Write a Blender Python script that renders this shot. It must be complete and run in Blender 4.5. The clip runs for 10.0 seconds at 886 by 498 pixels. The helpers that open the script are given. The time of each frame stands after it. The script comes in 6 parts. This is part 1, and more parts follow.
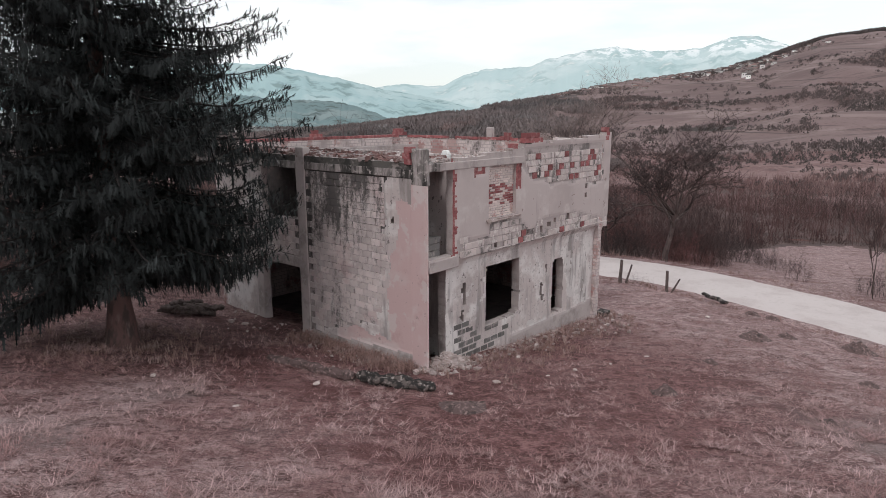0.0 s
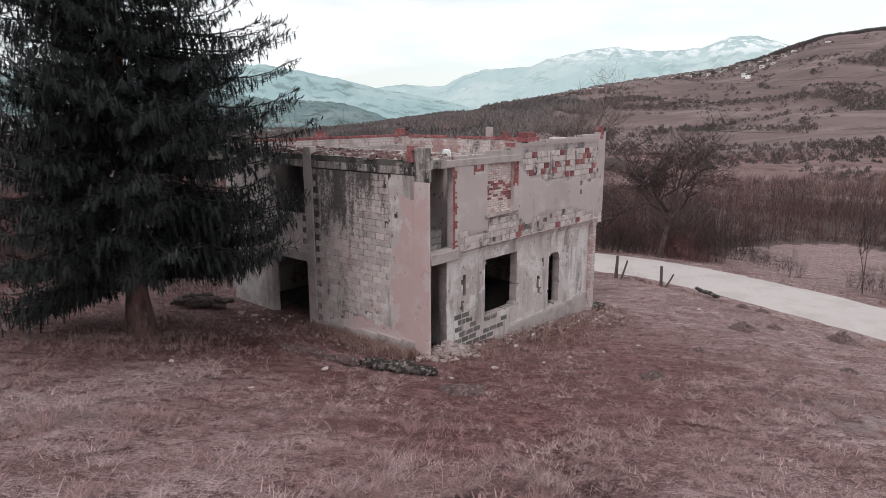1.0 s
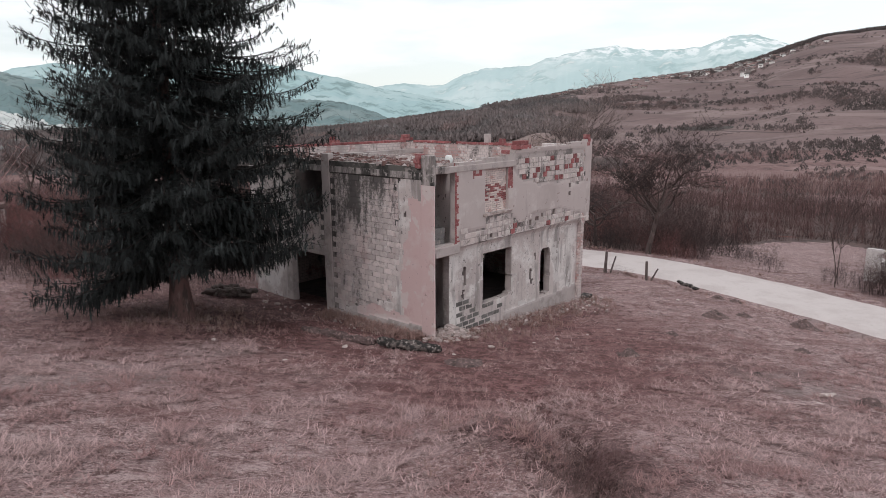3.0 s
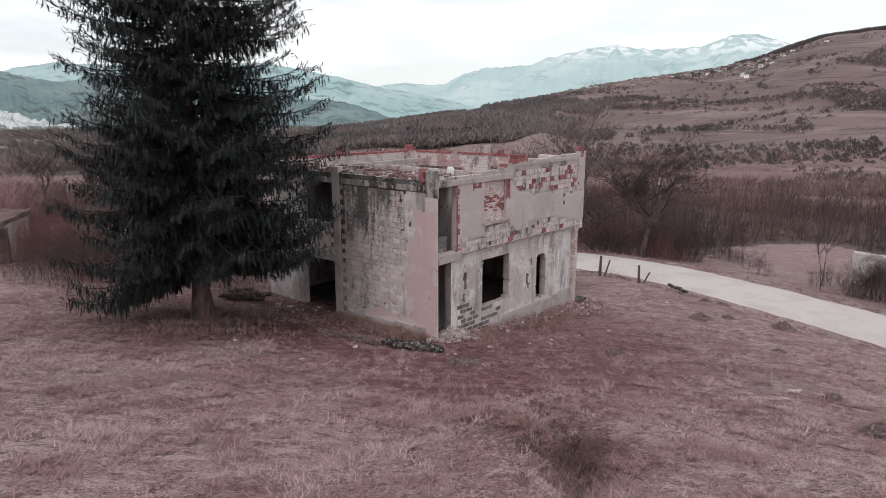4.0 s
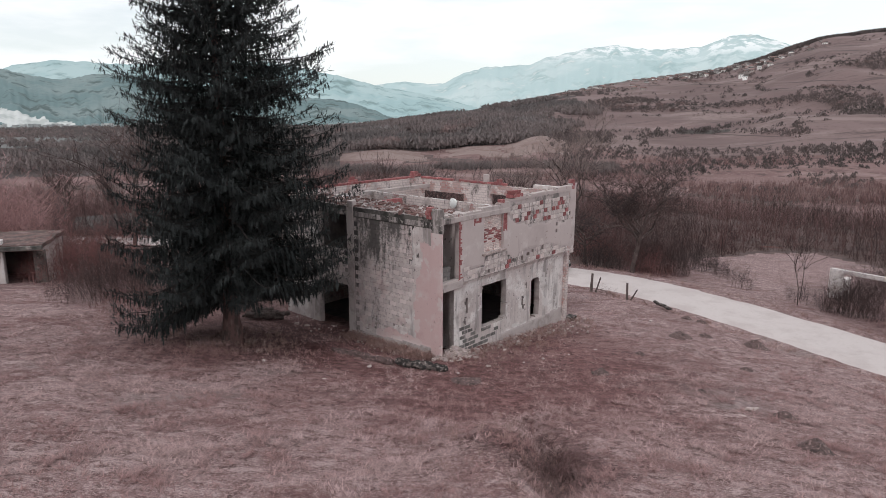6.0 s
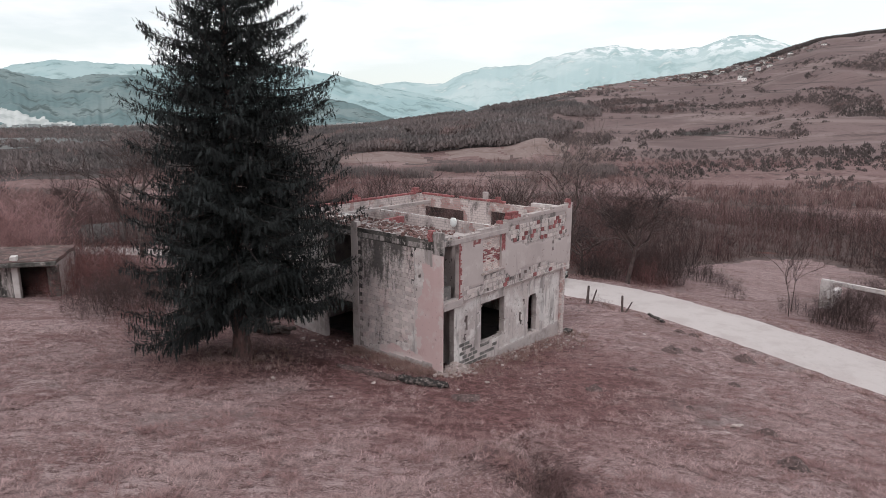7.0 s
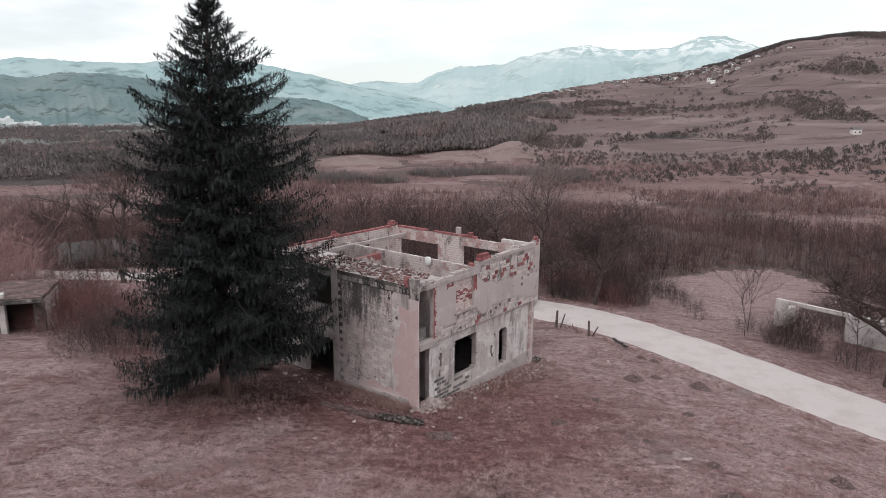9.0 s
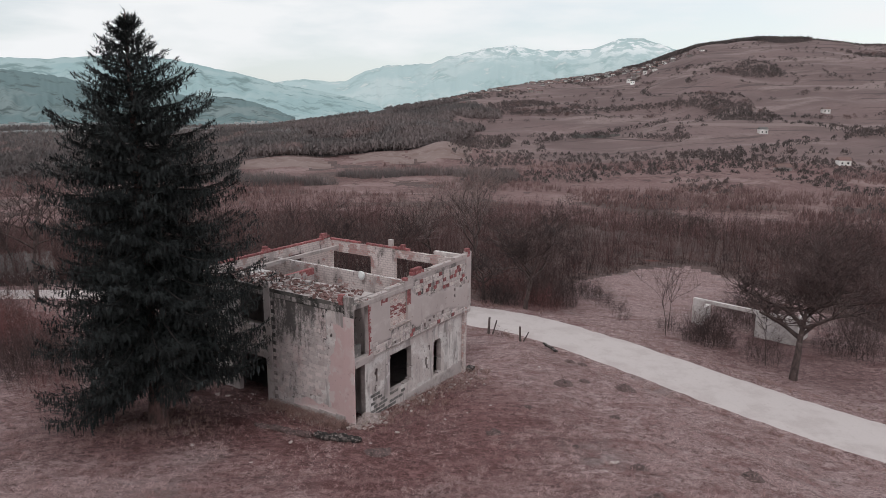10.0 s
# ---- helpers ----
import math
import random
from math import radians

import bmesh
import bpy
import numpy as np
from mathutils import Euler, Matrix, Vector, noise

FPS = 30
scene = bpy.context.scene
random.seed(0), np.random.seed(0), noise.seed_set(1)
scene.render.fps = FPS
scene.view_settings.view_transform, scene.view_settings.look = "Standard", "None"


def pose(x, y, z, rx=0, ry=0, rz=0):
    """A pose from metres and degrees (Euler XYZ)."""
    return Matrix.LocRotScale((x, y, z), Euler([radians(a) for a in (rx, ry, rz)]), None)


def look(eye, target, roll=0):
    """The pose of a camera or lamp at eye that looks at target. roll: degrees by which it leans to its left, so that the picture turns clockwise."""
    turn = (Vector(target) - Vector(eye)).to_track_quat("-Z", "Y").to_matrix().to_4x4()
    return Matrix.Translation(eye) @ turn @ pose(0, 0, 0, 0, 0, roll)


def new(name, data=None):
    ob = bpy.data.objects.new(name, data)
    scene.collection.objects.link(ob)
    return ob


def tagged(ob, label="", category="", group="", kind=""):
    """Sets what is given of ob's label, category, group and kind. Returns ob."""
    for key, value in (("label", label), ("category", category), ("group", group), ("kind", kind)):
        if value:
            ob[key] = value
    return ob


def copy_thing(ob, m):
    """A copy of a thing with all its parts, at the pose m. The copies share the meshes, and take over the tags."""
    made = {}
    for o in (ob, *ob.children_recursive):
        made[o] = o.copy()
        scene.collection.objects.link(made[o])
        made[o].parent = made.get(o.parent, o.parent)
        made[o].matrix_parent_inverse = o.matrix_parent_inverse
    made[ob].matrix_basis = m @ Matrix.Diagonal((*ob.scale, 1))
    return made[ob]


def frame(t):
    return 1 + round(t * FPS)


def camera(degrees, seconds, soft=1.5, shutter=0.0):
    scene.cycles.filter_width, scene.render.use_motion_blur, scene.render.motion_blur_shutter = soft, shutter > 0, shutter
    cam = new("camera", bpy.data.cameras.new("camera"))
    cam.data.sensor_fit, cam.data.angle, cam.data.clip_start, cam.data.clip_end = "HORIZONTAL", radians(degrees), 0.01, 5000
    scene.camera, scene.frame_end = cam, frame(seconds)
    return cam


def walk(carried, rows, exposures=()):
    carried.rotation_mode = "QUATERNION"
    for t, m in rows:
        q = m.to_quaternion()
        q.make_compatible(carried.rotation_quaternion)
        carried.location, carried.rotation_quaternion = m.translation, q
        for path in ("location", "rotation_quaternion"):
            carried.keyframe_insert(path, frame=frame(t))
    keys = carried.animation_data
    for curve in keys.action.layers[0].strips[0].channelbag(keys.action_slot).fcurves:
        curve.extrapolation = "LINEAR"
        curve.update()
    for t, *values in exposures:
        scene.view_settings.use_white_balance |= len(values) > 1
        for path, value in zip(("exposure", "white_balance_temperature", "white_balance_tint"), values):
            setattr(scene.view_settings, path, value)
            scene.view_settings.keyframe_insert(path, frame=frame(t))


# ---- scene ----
cam = camera(69.0, 10.0, soft=0.8)
PATH = [
    (0, (0.402, -17.079, 6.897), (0.402, -15.122, 6.485), -0.0),
    (0.5, (0.395, -17.529, 6.887), (0.394, -15.572, 6.476), -0.1),
    (1, (0.38, -18.072, 6.902), (0.379, -16.115, 6.491), -0.1),
    (1.5, (0.351, -18.657, 6.968), (0.35, -16.7, 6.556), -0.1),
    (2, (0.33, -19.302, 7.036), (0.328, -17.344, 6.624), -0.1),
    (2.5, (0.296, -19.974, 7.12), (0.296, -18.017, 6.707), -0.1),
    (4, (0.207, -22.389, 7.965), (0.205, -20.433, 7.549), -0.1),
    (4.5, (0.153, -23.047, 8.313), (0.152, -21.091, 7.896), 0.0),
    (5, (0.098, -23.775, 8.785), (0.098, -21.819, 8.367), 0.0),
    (5.5, (0.047, -24.367, 9.25), (0.047, -22.411, 8.831), 0.1),
    (7, (-0.059, -25.876, 10.855), (-0.056, -23.921, 10.435), 0.2),
    (7.5, (-0.057, -26.263, 11.436), (-0.054, -24.308, 11.016), 0.2),
    (8, (-0.068, -26.635, 12.018), (-0.065, -24.68, 11.597), 0.2),
    (8.5, (-0.069, -26.965, 12.612), (-0.054, -25.01, 12.19), 0.3),
    (9, (-0.049, -27.27, 13.22), (0.03, -25.317, 12.797), 0.3),
    (9.5, (-0.1, -27.459, 13.645), (0.081, -25.513, 13.218), 0.4),
    (10, (-0.139, -27.503, 14.068), (0.151, -25.57, 13.643), 0.4),
]
walk(cam, [(t, look(eye, target, roll)) for t, eye, target, roll in PATH], [(0, 0.0), (9.9, 0.0), (10.0, -0.27)])

# ---------------- light ----------------
world = bpy.data.worlds.new("sky")
scene.world = world
world.use_nodes = True
wn, wl = world.node_tree.nodes, world.node_tree.links
wn.clear()
w_out = wn.new("ShaderNodeOutputWorld")
w_bg = wn.new("ShaderNodeBackground")
sky = wn.new("ShaderNodeTexSky")
sky.sky_type = "NISHITA"
sky.sun_disc = False
sky.sun_elevation = radians(38)
sky.sun_rotation = radians(60)
w_dim = wn.new("ShaderNodeMix")
w_dim.data_type, w_dim.blend_type = "RGBA", "MULTIPLY"
w_dim.inputs[0].default_value = 1.0
w_dim.inputs[7].default_value = (0.10, 0.115, 0.115, 1)
w_tc = wn.new("ShaderNodeTexCoord")
w_map = wn.new("ShaderNodeMapping")
w_map.inputs["Scale"].default_value = (1.6, 1.6, 7.0)
w_noise = wn.new("ShaderNodeTexNoise")
w_noise.inputs["Scale"].default_value = 1.7
w_noise.inputs["Detail"].default_value = 6
w_noise.inputs["Roughness"].default_value = 0.55
w_ramp = wn.new("ShaderNodeValToRGB")
w_ramp.color_ramp.elements[0].position = 0.40
w_ramp.color_ramp.elements[0].color = (0.68, 0.68, 0.68, 1)
w_ramp.color_ramp.elements[1].position = 0.57
w_ramp.color_ramp.elements[1].color = (1, 1, 1, 1)
w_mix = wn.new("ShaderNodeMix")
w_mix.data_type = "RGBA"
w_mix.inputs[7].default_value = (1.08, 1.10, 1.12, 1)   # cloud deck
wl.new(w_tc.outputs["Generated"], w_map.inputs["Vector"])
wl.new(w_map.outputs[0], w_noise.inputs["Vector"])
wl.new(w_noise.outputs["Fac"], w_ramp.inputs[0])
wl.new(sky.outputs[0], w_dim.inputs[6])
wl.new(w_ramp.outputs[0], w_mix.inputs[0])
wl.new(w_dim.outputs[2], w_mix.inputs[6])
wl.new(w_mix.outputs[2], w_bg.inputs[0])
w_bg.inputs[1].default_value = 1.0
wl.new(w_bg.outputs[0], w_out.inputs[0])

sun_data = bpy.data.lights.new("sun", "SUN")
sun_data.energy, sun_data.angle, sun_data.color = 0.9, radians(14), (1.0, 0.97, 0.97)
sun = new("sun", sun_data)
sun.matrix_world = look((-30, -60, 70), (0, 0, 0))

# ---------------- materials ----------------


def nd(nt, kind, **sets):
    n = nt.nodes.new(kind)
    for k, v in sets.items():
        n.inputs[k].default_value = v
    return n


def blend(nt, fac, a, b):
    m = nt.nodes.new("ShaderNodeMix")
    m.data_type = "RGBA"
    for sock, v in ((m.inputs[0], fac), (m.inputs[6], a), (m.inputs[7], b)):
        if isinstance(v, (tuple, float, int)):
            sock.default_value = (*v, 1) if isinstance(v, tuple) else v
        else:
            nt.links.new(v, sock)
    return m.outputs[2]


def ramp(nt, src, lo, hi):
    r = nt.nodes.new("ShaderNodeMapRange")
    r.interpolation_type = "SMOOTHSTEP"
    r.inputs[1].default_value, r.inputs[2].default_value = lo, hi
    nt.links.new(src, r.inputs[0])
    return r.outputs[0]


def noise_tex(nt, vec, scale, detail=5.0, rough=0.6, stretch=None):
    if stretch:
        mp = nt.nodes.new("ShaderNodeMapping")
        mp.inputs["Scale"].default_value = stretch
        nt.links.new(vec, mp.inputs[0])
        vec = mp.outputs[0]
    n = nd(nt, "ShaderNodeTexNoise", Scale=scale, Detail=detail, Roughness=rough)
    nt.links.new(vec, n.inputs["Vector"])
    return n.outputs["Fac"]


def surface(name, layers, rough=0.9, bump=0.3, bump_scale=30.0, metal=0.0, spec=0.3, vary=0.0, stretch=None, alpha_island=False, tone=1.0):
    """layers: first a colour, then (colour, noise scale, low, high[, stretch]) laid over it where the noise is high."""
    m = bpy.data.materials.new(name)
    m.use_nodes = True
    nt = m.node_tree
    p = nt.nodes["Principled BSDF"]
    pos = nt.nodes.new("ShaderNodeNewGeometry").outputs["Position"]
    layers = [tuple(tone * c for c in layers[0])] + [(tuple(tone * c for c in lay[0]), *lay[1:]) for lay in layers[1:]]
    col = layers[0]
    for n, lay in enumerate(layers[1:]):
        off = nt.nodes.new("ShaderNodeVectorMath")
        off.inputs[1].default_value = (7.3 * n, -3.1 * n, 1.7 * n)
        nt.links.new(pos, off.inputs[0])
        f = ramp(nt, noise_tex(nt, off.outputs[0], lay[1], stretch=lay[4] if len(lay) > 4 else None), lay[2], lay[3])
        if len(lay) > 5:
            part_of = nt.nodes.new("ShaderNodeMath")
            part_of.operation = "MULTIPLY"
            part_of.inputs[1].default_value = lay[5]
            nt.links.new(f, part_of.inputs[0])
            f = part_of.outputs[0]
        col = blend(nt, f, col, lay[0])
    if vary:
        oi = nt.nodes.new("ShaderNodeObjectInfo") if not alpha_island else nt.nodes.new("ShaderNodeNewGeometry")
        rnd = oi.outputs["Random"] if not alpha_island else oi.outputs["Random Per Island"]
        hsv = nt.nodes.new("ShaderNodeHueSaturation")
        mr = nt.nodes.new("ShaderNodeMapRange")
        mr.inputs[3].default_value, mr.inputs[4].default_value = 1 - vary, 1 + vary
        nt.links.new(rnd, mr.inputs[0])
        nt.links.new(mr.outputs[0], hsv.inputs["Value"])
        if isinstance(col, tuple):
            hsv.inputs["Color"].default_value = (*col, 1)
        else:
            nt.links.new(col, hsv.inputs["Color"])
        col = hsv.outputs[0]
    if isinstance(col, tuple):
        p.inputs["Base Color"].default_value = (*col, 1)
    else:
        nt.links.new(col, p.inputs["Base Color"])
    p.inputs["Roughness"].default_value = rough
    p.inputs["Metallic"].default_value = metal
    p.inputs["Specular IOR Level"].default_value = spec
    if bump:
        b = nd(nt, "ShaderNodeBump", Strength=bump, Distance=0.02 * 30.0 / bump_scale)
        nt.links.new(noise_tex(nt, pos, bump_scale, 8.0, 0.65, stretch), b.inputs["Height"])
        nt.links.new(b.outputs[0], p.inputs["Normal"])
    return m


def worn_shaded(m, centre, reach, colour, loose=14.0):
    """Darker ground round a place, with a broken outline: trodden soil and painted shade alike."""
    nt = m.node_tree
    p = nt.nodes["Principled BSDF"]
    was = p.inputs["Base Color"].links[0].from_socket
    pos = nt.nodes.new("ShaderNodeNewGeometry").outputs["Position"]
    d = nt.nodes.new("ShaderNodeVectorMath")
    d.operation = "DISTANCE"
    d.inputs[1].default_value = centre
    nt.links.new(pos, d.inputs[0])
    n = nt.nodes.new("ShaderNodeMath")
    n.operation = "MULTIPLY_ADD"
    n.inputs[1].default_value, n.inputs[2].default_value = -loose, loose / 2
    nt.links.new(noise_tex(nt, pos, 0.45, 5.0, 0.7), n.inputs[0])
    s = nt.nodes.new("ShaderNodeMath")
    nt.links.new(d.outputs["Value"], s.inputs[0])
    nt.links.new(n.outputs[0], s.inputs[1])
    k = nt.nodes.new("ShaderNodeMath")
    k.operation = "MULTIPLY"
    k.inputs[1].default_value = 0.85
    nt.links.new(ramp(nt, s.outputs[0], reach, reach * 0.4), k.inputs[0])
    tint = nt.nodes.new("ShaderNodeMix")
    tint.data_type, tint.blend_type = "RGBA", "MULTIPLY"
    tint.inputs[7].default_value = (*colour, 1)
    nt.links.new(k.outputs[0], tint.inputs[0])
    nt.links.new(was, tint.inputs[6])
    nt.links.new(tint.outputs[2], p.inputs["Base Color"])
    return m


M = {}
M["grass"] = surface("dry_grass_ground", tone=0.82, layers=[(0.32, 0.201, 0.200), ((0.225, 0.126, 0.124), 0.16, 0.42, 0.62), ((0.42, 0.299, 0.296), 0.35, 0.50, 0.70, (0.6, 1.2, 1), 0.8),
                     ((0.52, 0.380, 0.372), 2.6, 0.51, 0.60, (0.75, 1.0, 1), 0.8), ((0.12, 0.059, 0.057), 3.4, 0.52, 0.60, (0.75, 1.0, 1), 0.85), ((0.58, 0.427, 0.415), 13.0, 0.53, 0.61, (0.7, 1, 1), 0.75),
                     ((0.10, 0.052, 0.051), 19.0, 0.53, 0.61, (0.7, 1, 1), 0.75), ((0.64, 0.475, 0.463), 38.0, 0.55, 0.65), ((0.06, 0.036, 0.034), 60.0, 0.55, 0.65),
                     ((0.15, 0.062, 0.060), 0.6, 0.52, 0.68, (0.5, 1.3, 1), 0.6), ((0.22, 0.180, 0.176), 0.22, 0.58, 0.70, None, 0.45)],
                     bump=1.0, bump_scale=10.0)
# Under the spruce: dark soil, with the tree's shade added to the colour.
M["grass"] = worn_shaded(M["grass"], (-9.0, 1.5, 0.5), 8.0, (0.5, 0.37, 0.37), 9.0)
# Ditch: dark soil and the shadow of the hump's side, tinted into the grass.
M["grass"] = worn_shaded(M["grass"], (2.35, -10.6, 1.5), 2.4, (0.32, 0.22, 0.22), 2.2)
M["grass"] = worn_shaded(M["grass"], (1.2, -0.8, 0), 11.5, (0.54, 0.35, 0.348))
M["grass"] = worn_shaded(M["grass"], (33.0, 13.0, -3.0), 11.0, (0.60, 0.50, 0.50), 9.0)
M["grass"] = worn_shaded(M["grass"], (15.0, 28.0, -3.0), 9.0, (0.55, 0.42, 0.42), 8.0)
M["blade"] = surface("dry_grass_blades", tone=0.86, layers=[(0.44, 0.30, 0.293), ((0.29, 0.168, 0.163), 0.5, 0.4, 0.6)], bump=0, vary=0.5, alpha_island=True)
M["road"] = surface("gravel_road", tone=0.86, layers=[(0.60, 0.525, 0.515), ((0.52, 0.445, 0.435), 0.6, 0.45, 0.65), ((0.47, 0.41, 0.385), 5.0, 0.55, 0.75), ((0.64, 0.59, 0.57), 40.0, 0.5, 0.7)], bump=0.4, bump_scale=45.0)
M["plaster"] = surface("weathered_plaster", [(0.56, 0.485, 0.472), ((0.46, 0.395, 0.385), 0.4, 0.45, 0.65), ((0.70, 0.65, 0.635), 0.8, 0.48, 0.60), ((0.26, 0.23, 0.222), 0.9, 0.52, 0.68, (2.4, 2.4, 0.35), 0.8), ((0.38, 0.34, 0.33), 7.0, 0.58, 0.66, None, 0.6), ((0.17, 0.145, 0.14), 5.0, 0.645, 0.675, (1, 1, 0.7), 0.85), ((0.24, 0.20, 0.19), 13.0, 0.64, 0.67, None, 0.7)], bump=0.25, bump_scale=28.0)
M["smooth_plaster"] = surface("smooth_grey_plaster", [(0.50, 0.425, 0.415), ((0.44, 0.37, 0.36), 0.45, 0.45, 0.65), ((0.56, 0.495, 0.48), 1.4, 0.54, 0.70), ((0.36, 0.30, 0.29), 1.1, 0.60, 0.72, (2.2, 2.2, 0.4), 0.6), ((0.26, 0.19, 0.18), 3.4, 0.655, 0.68, None, 0.8)], bump=0.12, bump_scale=26.0)
M["pink"] = surface("pink_plaster", [(0.59, 0.425, 0.418), ((0.62, 0.505, 0.495), 0.7, 0.47, 0.62), ((0.53, 0.36, 0.352), 1.2, 0.54, 0.66), ((0.62, 0.545, 0.53), 1.4, 0.56, 0.59, None, 0.7), ((0.28, 0.22, 0.21), 6.0, 0.655, 0.68, None, 0.7)], bump=0.15, bump_scale=28.0)
M["block"] = surface("concrete_block", [(0.56, 0.475, 0.46), ((0.44, 0.37, 0.36), 1.2, 0.45, 0.65), ((0.075, 0.068, 0.066), 1.0, 0.53, 0.66, (1.9, 1.9, 0.35)), ((0.26, 0.23, 0.22), 4.0, 0.56, 0.68), ((0.6, 0.54, 0.52), 6.0, 0.52, 0.6), ((0.09, 0.08, 0.076), 2.2, 0.575, 0.70, (1.7, 1.7, 0.4), 0.85)], bump=0.5, bump_scale=40.0, vary=0.13)
M["wall_block"] = surface("stained_concrete_block", [(0.63, 0.545, 0.53), ((0.52, 0.45, 0.44), 1.1, 0.45, 0.65), ((0.56, 0.44, 0.43), 0.8, 0.52, 0.66), ((0.38, 0.33, 0.32), 5.0, 0.56, 0.68, None, 0.7), ((0.66, 0.60, 0.585), 3.0, 0.54, 0.66, None, 0.7)], bump=0.45, bump_scale=40.0, vary=0.14)
M["wall_joint"] = surface("whitewashed_mortar", [(0.42, 0.365, 0.355), ((0.28, 0.24, 0.23), 1.2, 0.45, 0.60), ((0.16, 0.14, 0.135), 2.6, 0.52, 0.64)], bump=0.5, bump_scale=50.0)


def algae(m, z0, z1, gain, colour=(0.055, 0.052, 0.05)):
    """Black algae runs that start under a leaking ledge at z1 and thin out down to z0."""
    nt = m.node_tree
    p = nt.nodes["Principled BSDF"]
    was = p.inputs["Base Color"].links[0].from_socket
    pos = nt.nodes.new("ShaderNodeNewGeometry").outputs["Position"]
    sep = nt.nodes.new("ShaderNodeSeparateXYZ")
    nt.links.new(pos, sep.inputs[0])
    up = nt.nodes.new("ShaderNodeMath")
    up.operation = "MULTIPLY"
    up.inputs[1].default_value = gain
    nt.links.new(ramp(nt, sep.outputs[2], z0, z1), up.inputs[0])
    runs = nt.nodes.new("ShaderNodeMath")
    nt.links.new(noise_tex(nt, pos, 1.0, 6.0, 0.66, (1.5, 1.5, 0.42)), runs.inputs[0])
    nt.links.new(up.outputs[0], runs.inputs[1])
    grain = nt.nodes.new("ShaderNodeMath")
    grain.operation = "MULTIPLY_ADD"
    grain.inputs[1].default_value, grain.inputs[2].default_value = 0.34, -0.17
    nt.links.new(noise_tex(nt, pos, 9.0, 5.0, 0.7), grain.inputs[0])
    both = nt.nodes.new("ShaderNodeMath")
    nt.links.new(runs.outputs[0], both.inputs[0])
    nt.links.new(grain.outputs[0], both.inputs[1])
    thin = nt.nodes.new("ShaderNodeMath")
    thin.operation = "MULTIPLY"
    thin.inputs[1].default_value = 0.88
    nt.links.new(ramp(nt, both.outputs[0], 0.57, 0.74), thin.inputs[0])
    nt.links.new(blend(nt, thin.outputs[0], was, colour), p.inputs["Base Color"])
    return m


M["wall_block"] = algae(M["wall_block"], 1.4, 5.4, 0.21)
M["wall_joint"] = algae(M["wall_joint"], 0.0, 5.0, 0.34)
M["dark_block"] = surface("damp_dark_block", [(0.15, 0.14, 0.135), ((0.3, 0.26, 0.25), 5.0, 0.5, 0.7)], bump=0.5, bump_scale=40.0, vary=0.2)
M["joint"] = surface("mortar", [(0.42, 0.36, 0.35), ((0.17, 0.15, 0.145), 1.3, 0.5, 0.62), ((0.46, 0.41, 0.395), 4.0, 0.55, 0.7)], bump=0.5, bump_scale=50.0)
M["streaked"] = surface("streaked_concrete", [(0.42, 0.365, 0.355), ((0.2, 0.18, 0.172), 2.2, 0.42, 0.6, (1.8, 1.8, 0.5)), ((0.05, 0.046, 0.044), 1.6, 0.44, 0.58, (2.2, 2.2, 0.4)), ((0.5, 0.45, 0.43), 7.0, 0.52, 0.7)], bump=0.4, bump_scale=30.0)
M["moss_roof"] = surface("overgrown_roof", [(0.15, 0.095, 0.09), ((0.09, 0.065, 0.06), 1.4, 0.42, 0.6), ((0.24, 0.16, 0.15), 3.0, 0.52, 0.68)], bump=0.9, bump_scale=14.0)
M["under"] = surface("dark_underbrush", tone=0.46, layers=[(0.12, 0.074, 0.072), ((0.175, 0.10, 0.097), 0.12, 0.45, 0.6), ((0.24, 0.085, 0.075), 0.1, 0.62, 0.74)], bump=0, vary=0.4, alpha_island=True, spec=0.1)
M["concrete"] = surface("old_concrete", [(0.46, 0.395, 0.385), ((0.33, 0.285, 0.275), 1.5, 0.45, 0.65), ((0.05, 0.045, 0.043), 0.8, 0.6, 0.75, (1.6, 1.6, 0.3)), ((0.47, 0.42, 0.40), 7.0, 0.5, 0.7)], bump=0.4, bump_scale=30.0)
M["black_concrete"] = surface("mossy_black_concrete", [(0.13, 0.12, 0.112), ((0.05, 0.048, 0.045), 1.8, 0.42, 0.6), ((0.3, 0.26, 0.25), 4.0, 0.56, 0.7)], bump=0.5, bump_scale=30.0)
M["brick"] = surface("red_hollow_brick", [(0.29, 0.098, 0.10), ((0.37, 0.20, 0.195), 7.0, 0.48, 0.7), ((0.13, 0.048, 0.048), 3.0, 0.52, 0.72)], bump=0.4, bump_scale=60.0, vary=0.25)
M["pale_brick"] = surface("limewashed_brick", [(0.64, 0.53, 0.505), ((0.46, 0.26, 0.235), 3.2, 0.52, 0.66), ((0.58, 0.50, 0.48), 8.0, 0.5, 0.7)], bump=0.4, bump_scale=60.0, vary=0.12)
M["white"] = surface("white_limewash", tone=0.86, layers=[(0.70, 0.65, 0.635), ((0.57, 0.505, 0.49), 1.5, 0.45, 0.65), ((0.33, 0.29, 0.28), 4.0, 0.6, 0.78)], bump=0.3, bump_scale=30.0)
M["rubble"] = surface("pale_rubble", [(0.40, 0.325, 0.31), ((0.3, 0.24, 0.22), 3.0, 0.45, 0.65), ((0.55, 0.48, 0.46), 12.0, 0.5, 0.7)], bump=0.5, bump_scale=60.0, vary=0.2, alpha_island=True)
M["tile"] = surface("broken_roof_tile", tone=0.75, layers=[(0.23, 0.125, 0.115), ((0.36, 0.28, 0.265), 3.0, 0.45, 0.65), ((0.1, 0.07, 0.065), 5.0, 0.55, 0.7)], bump=0.4, bump_scale=60.0, vary=0.3, alpha_island=True)
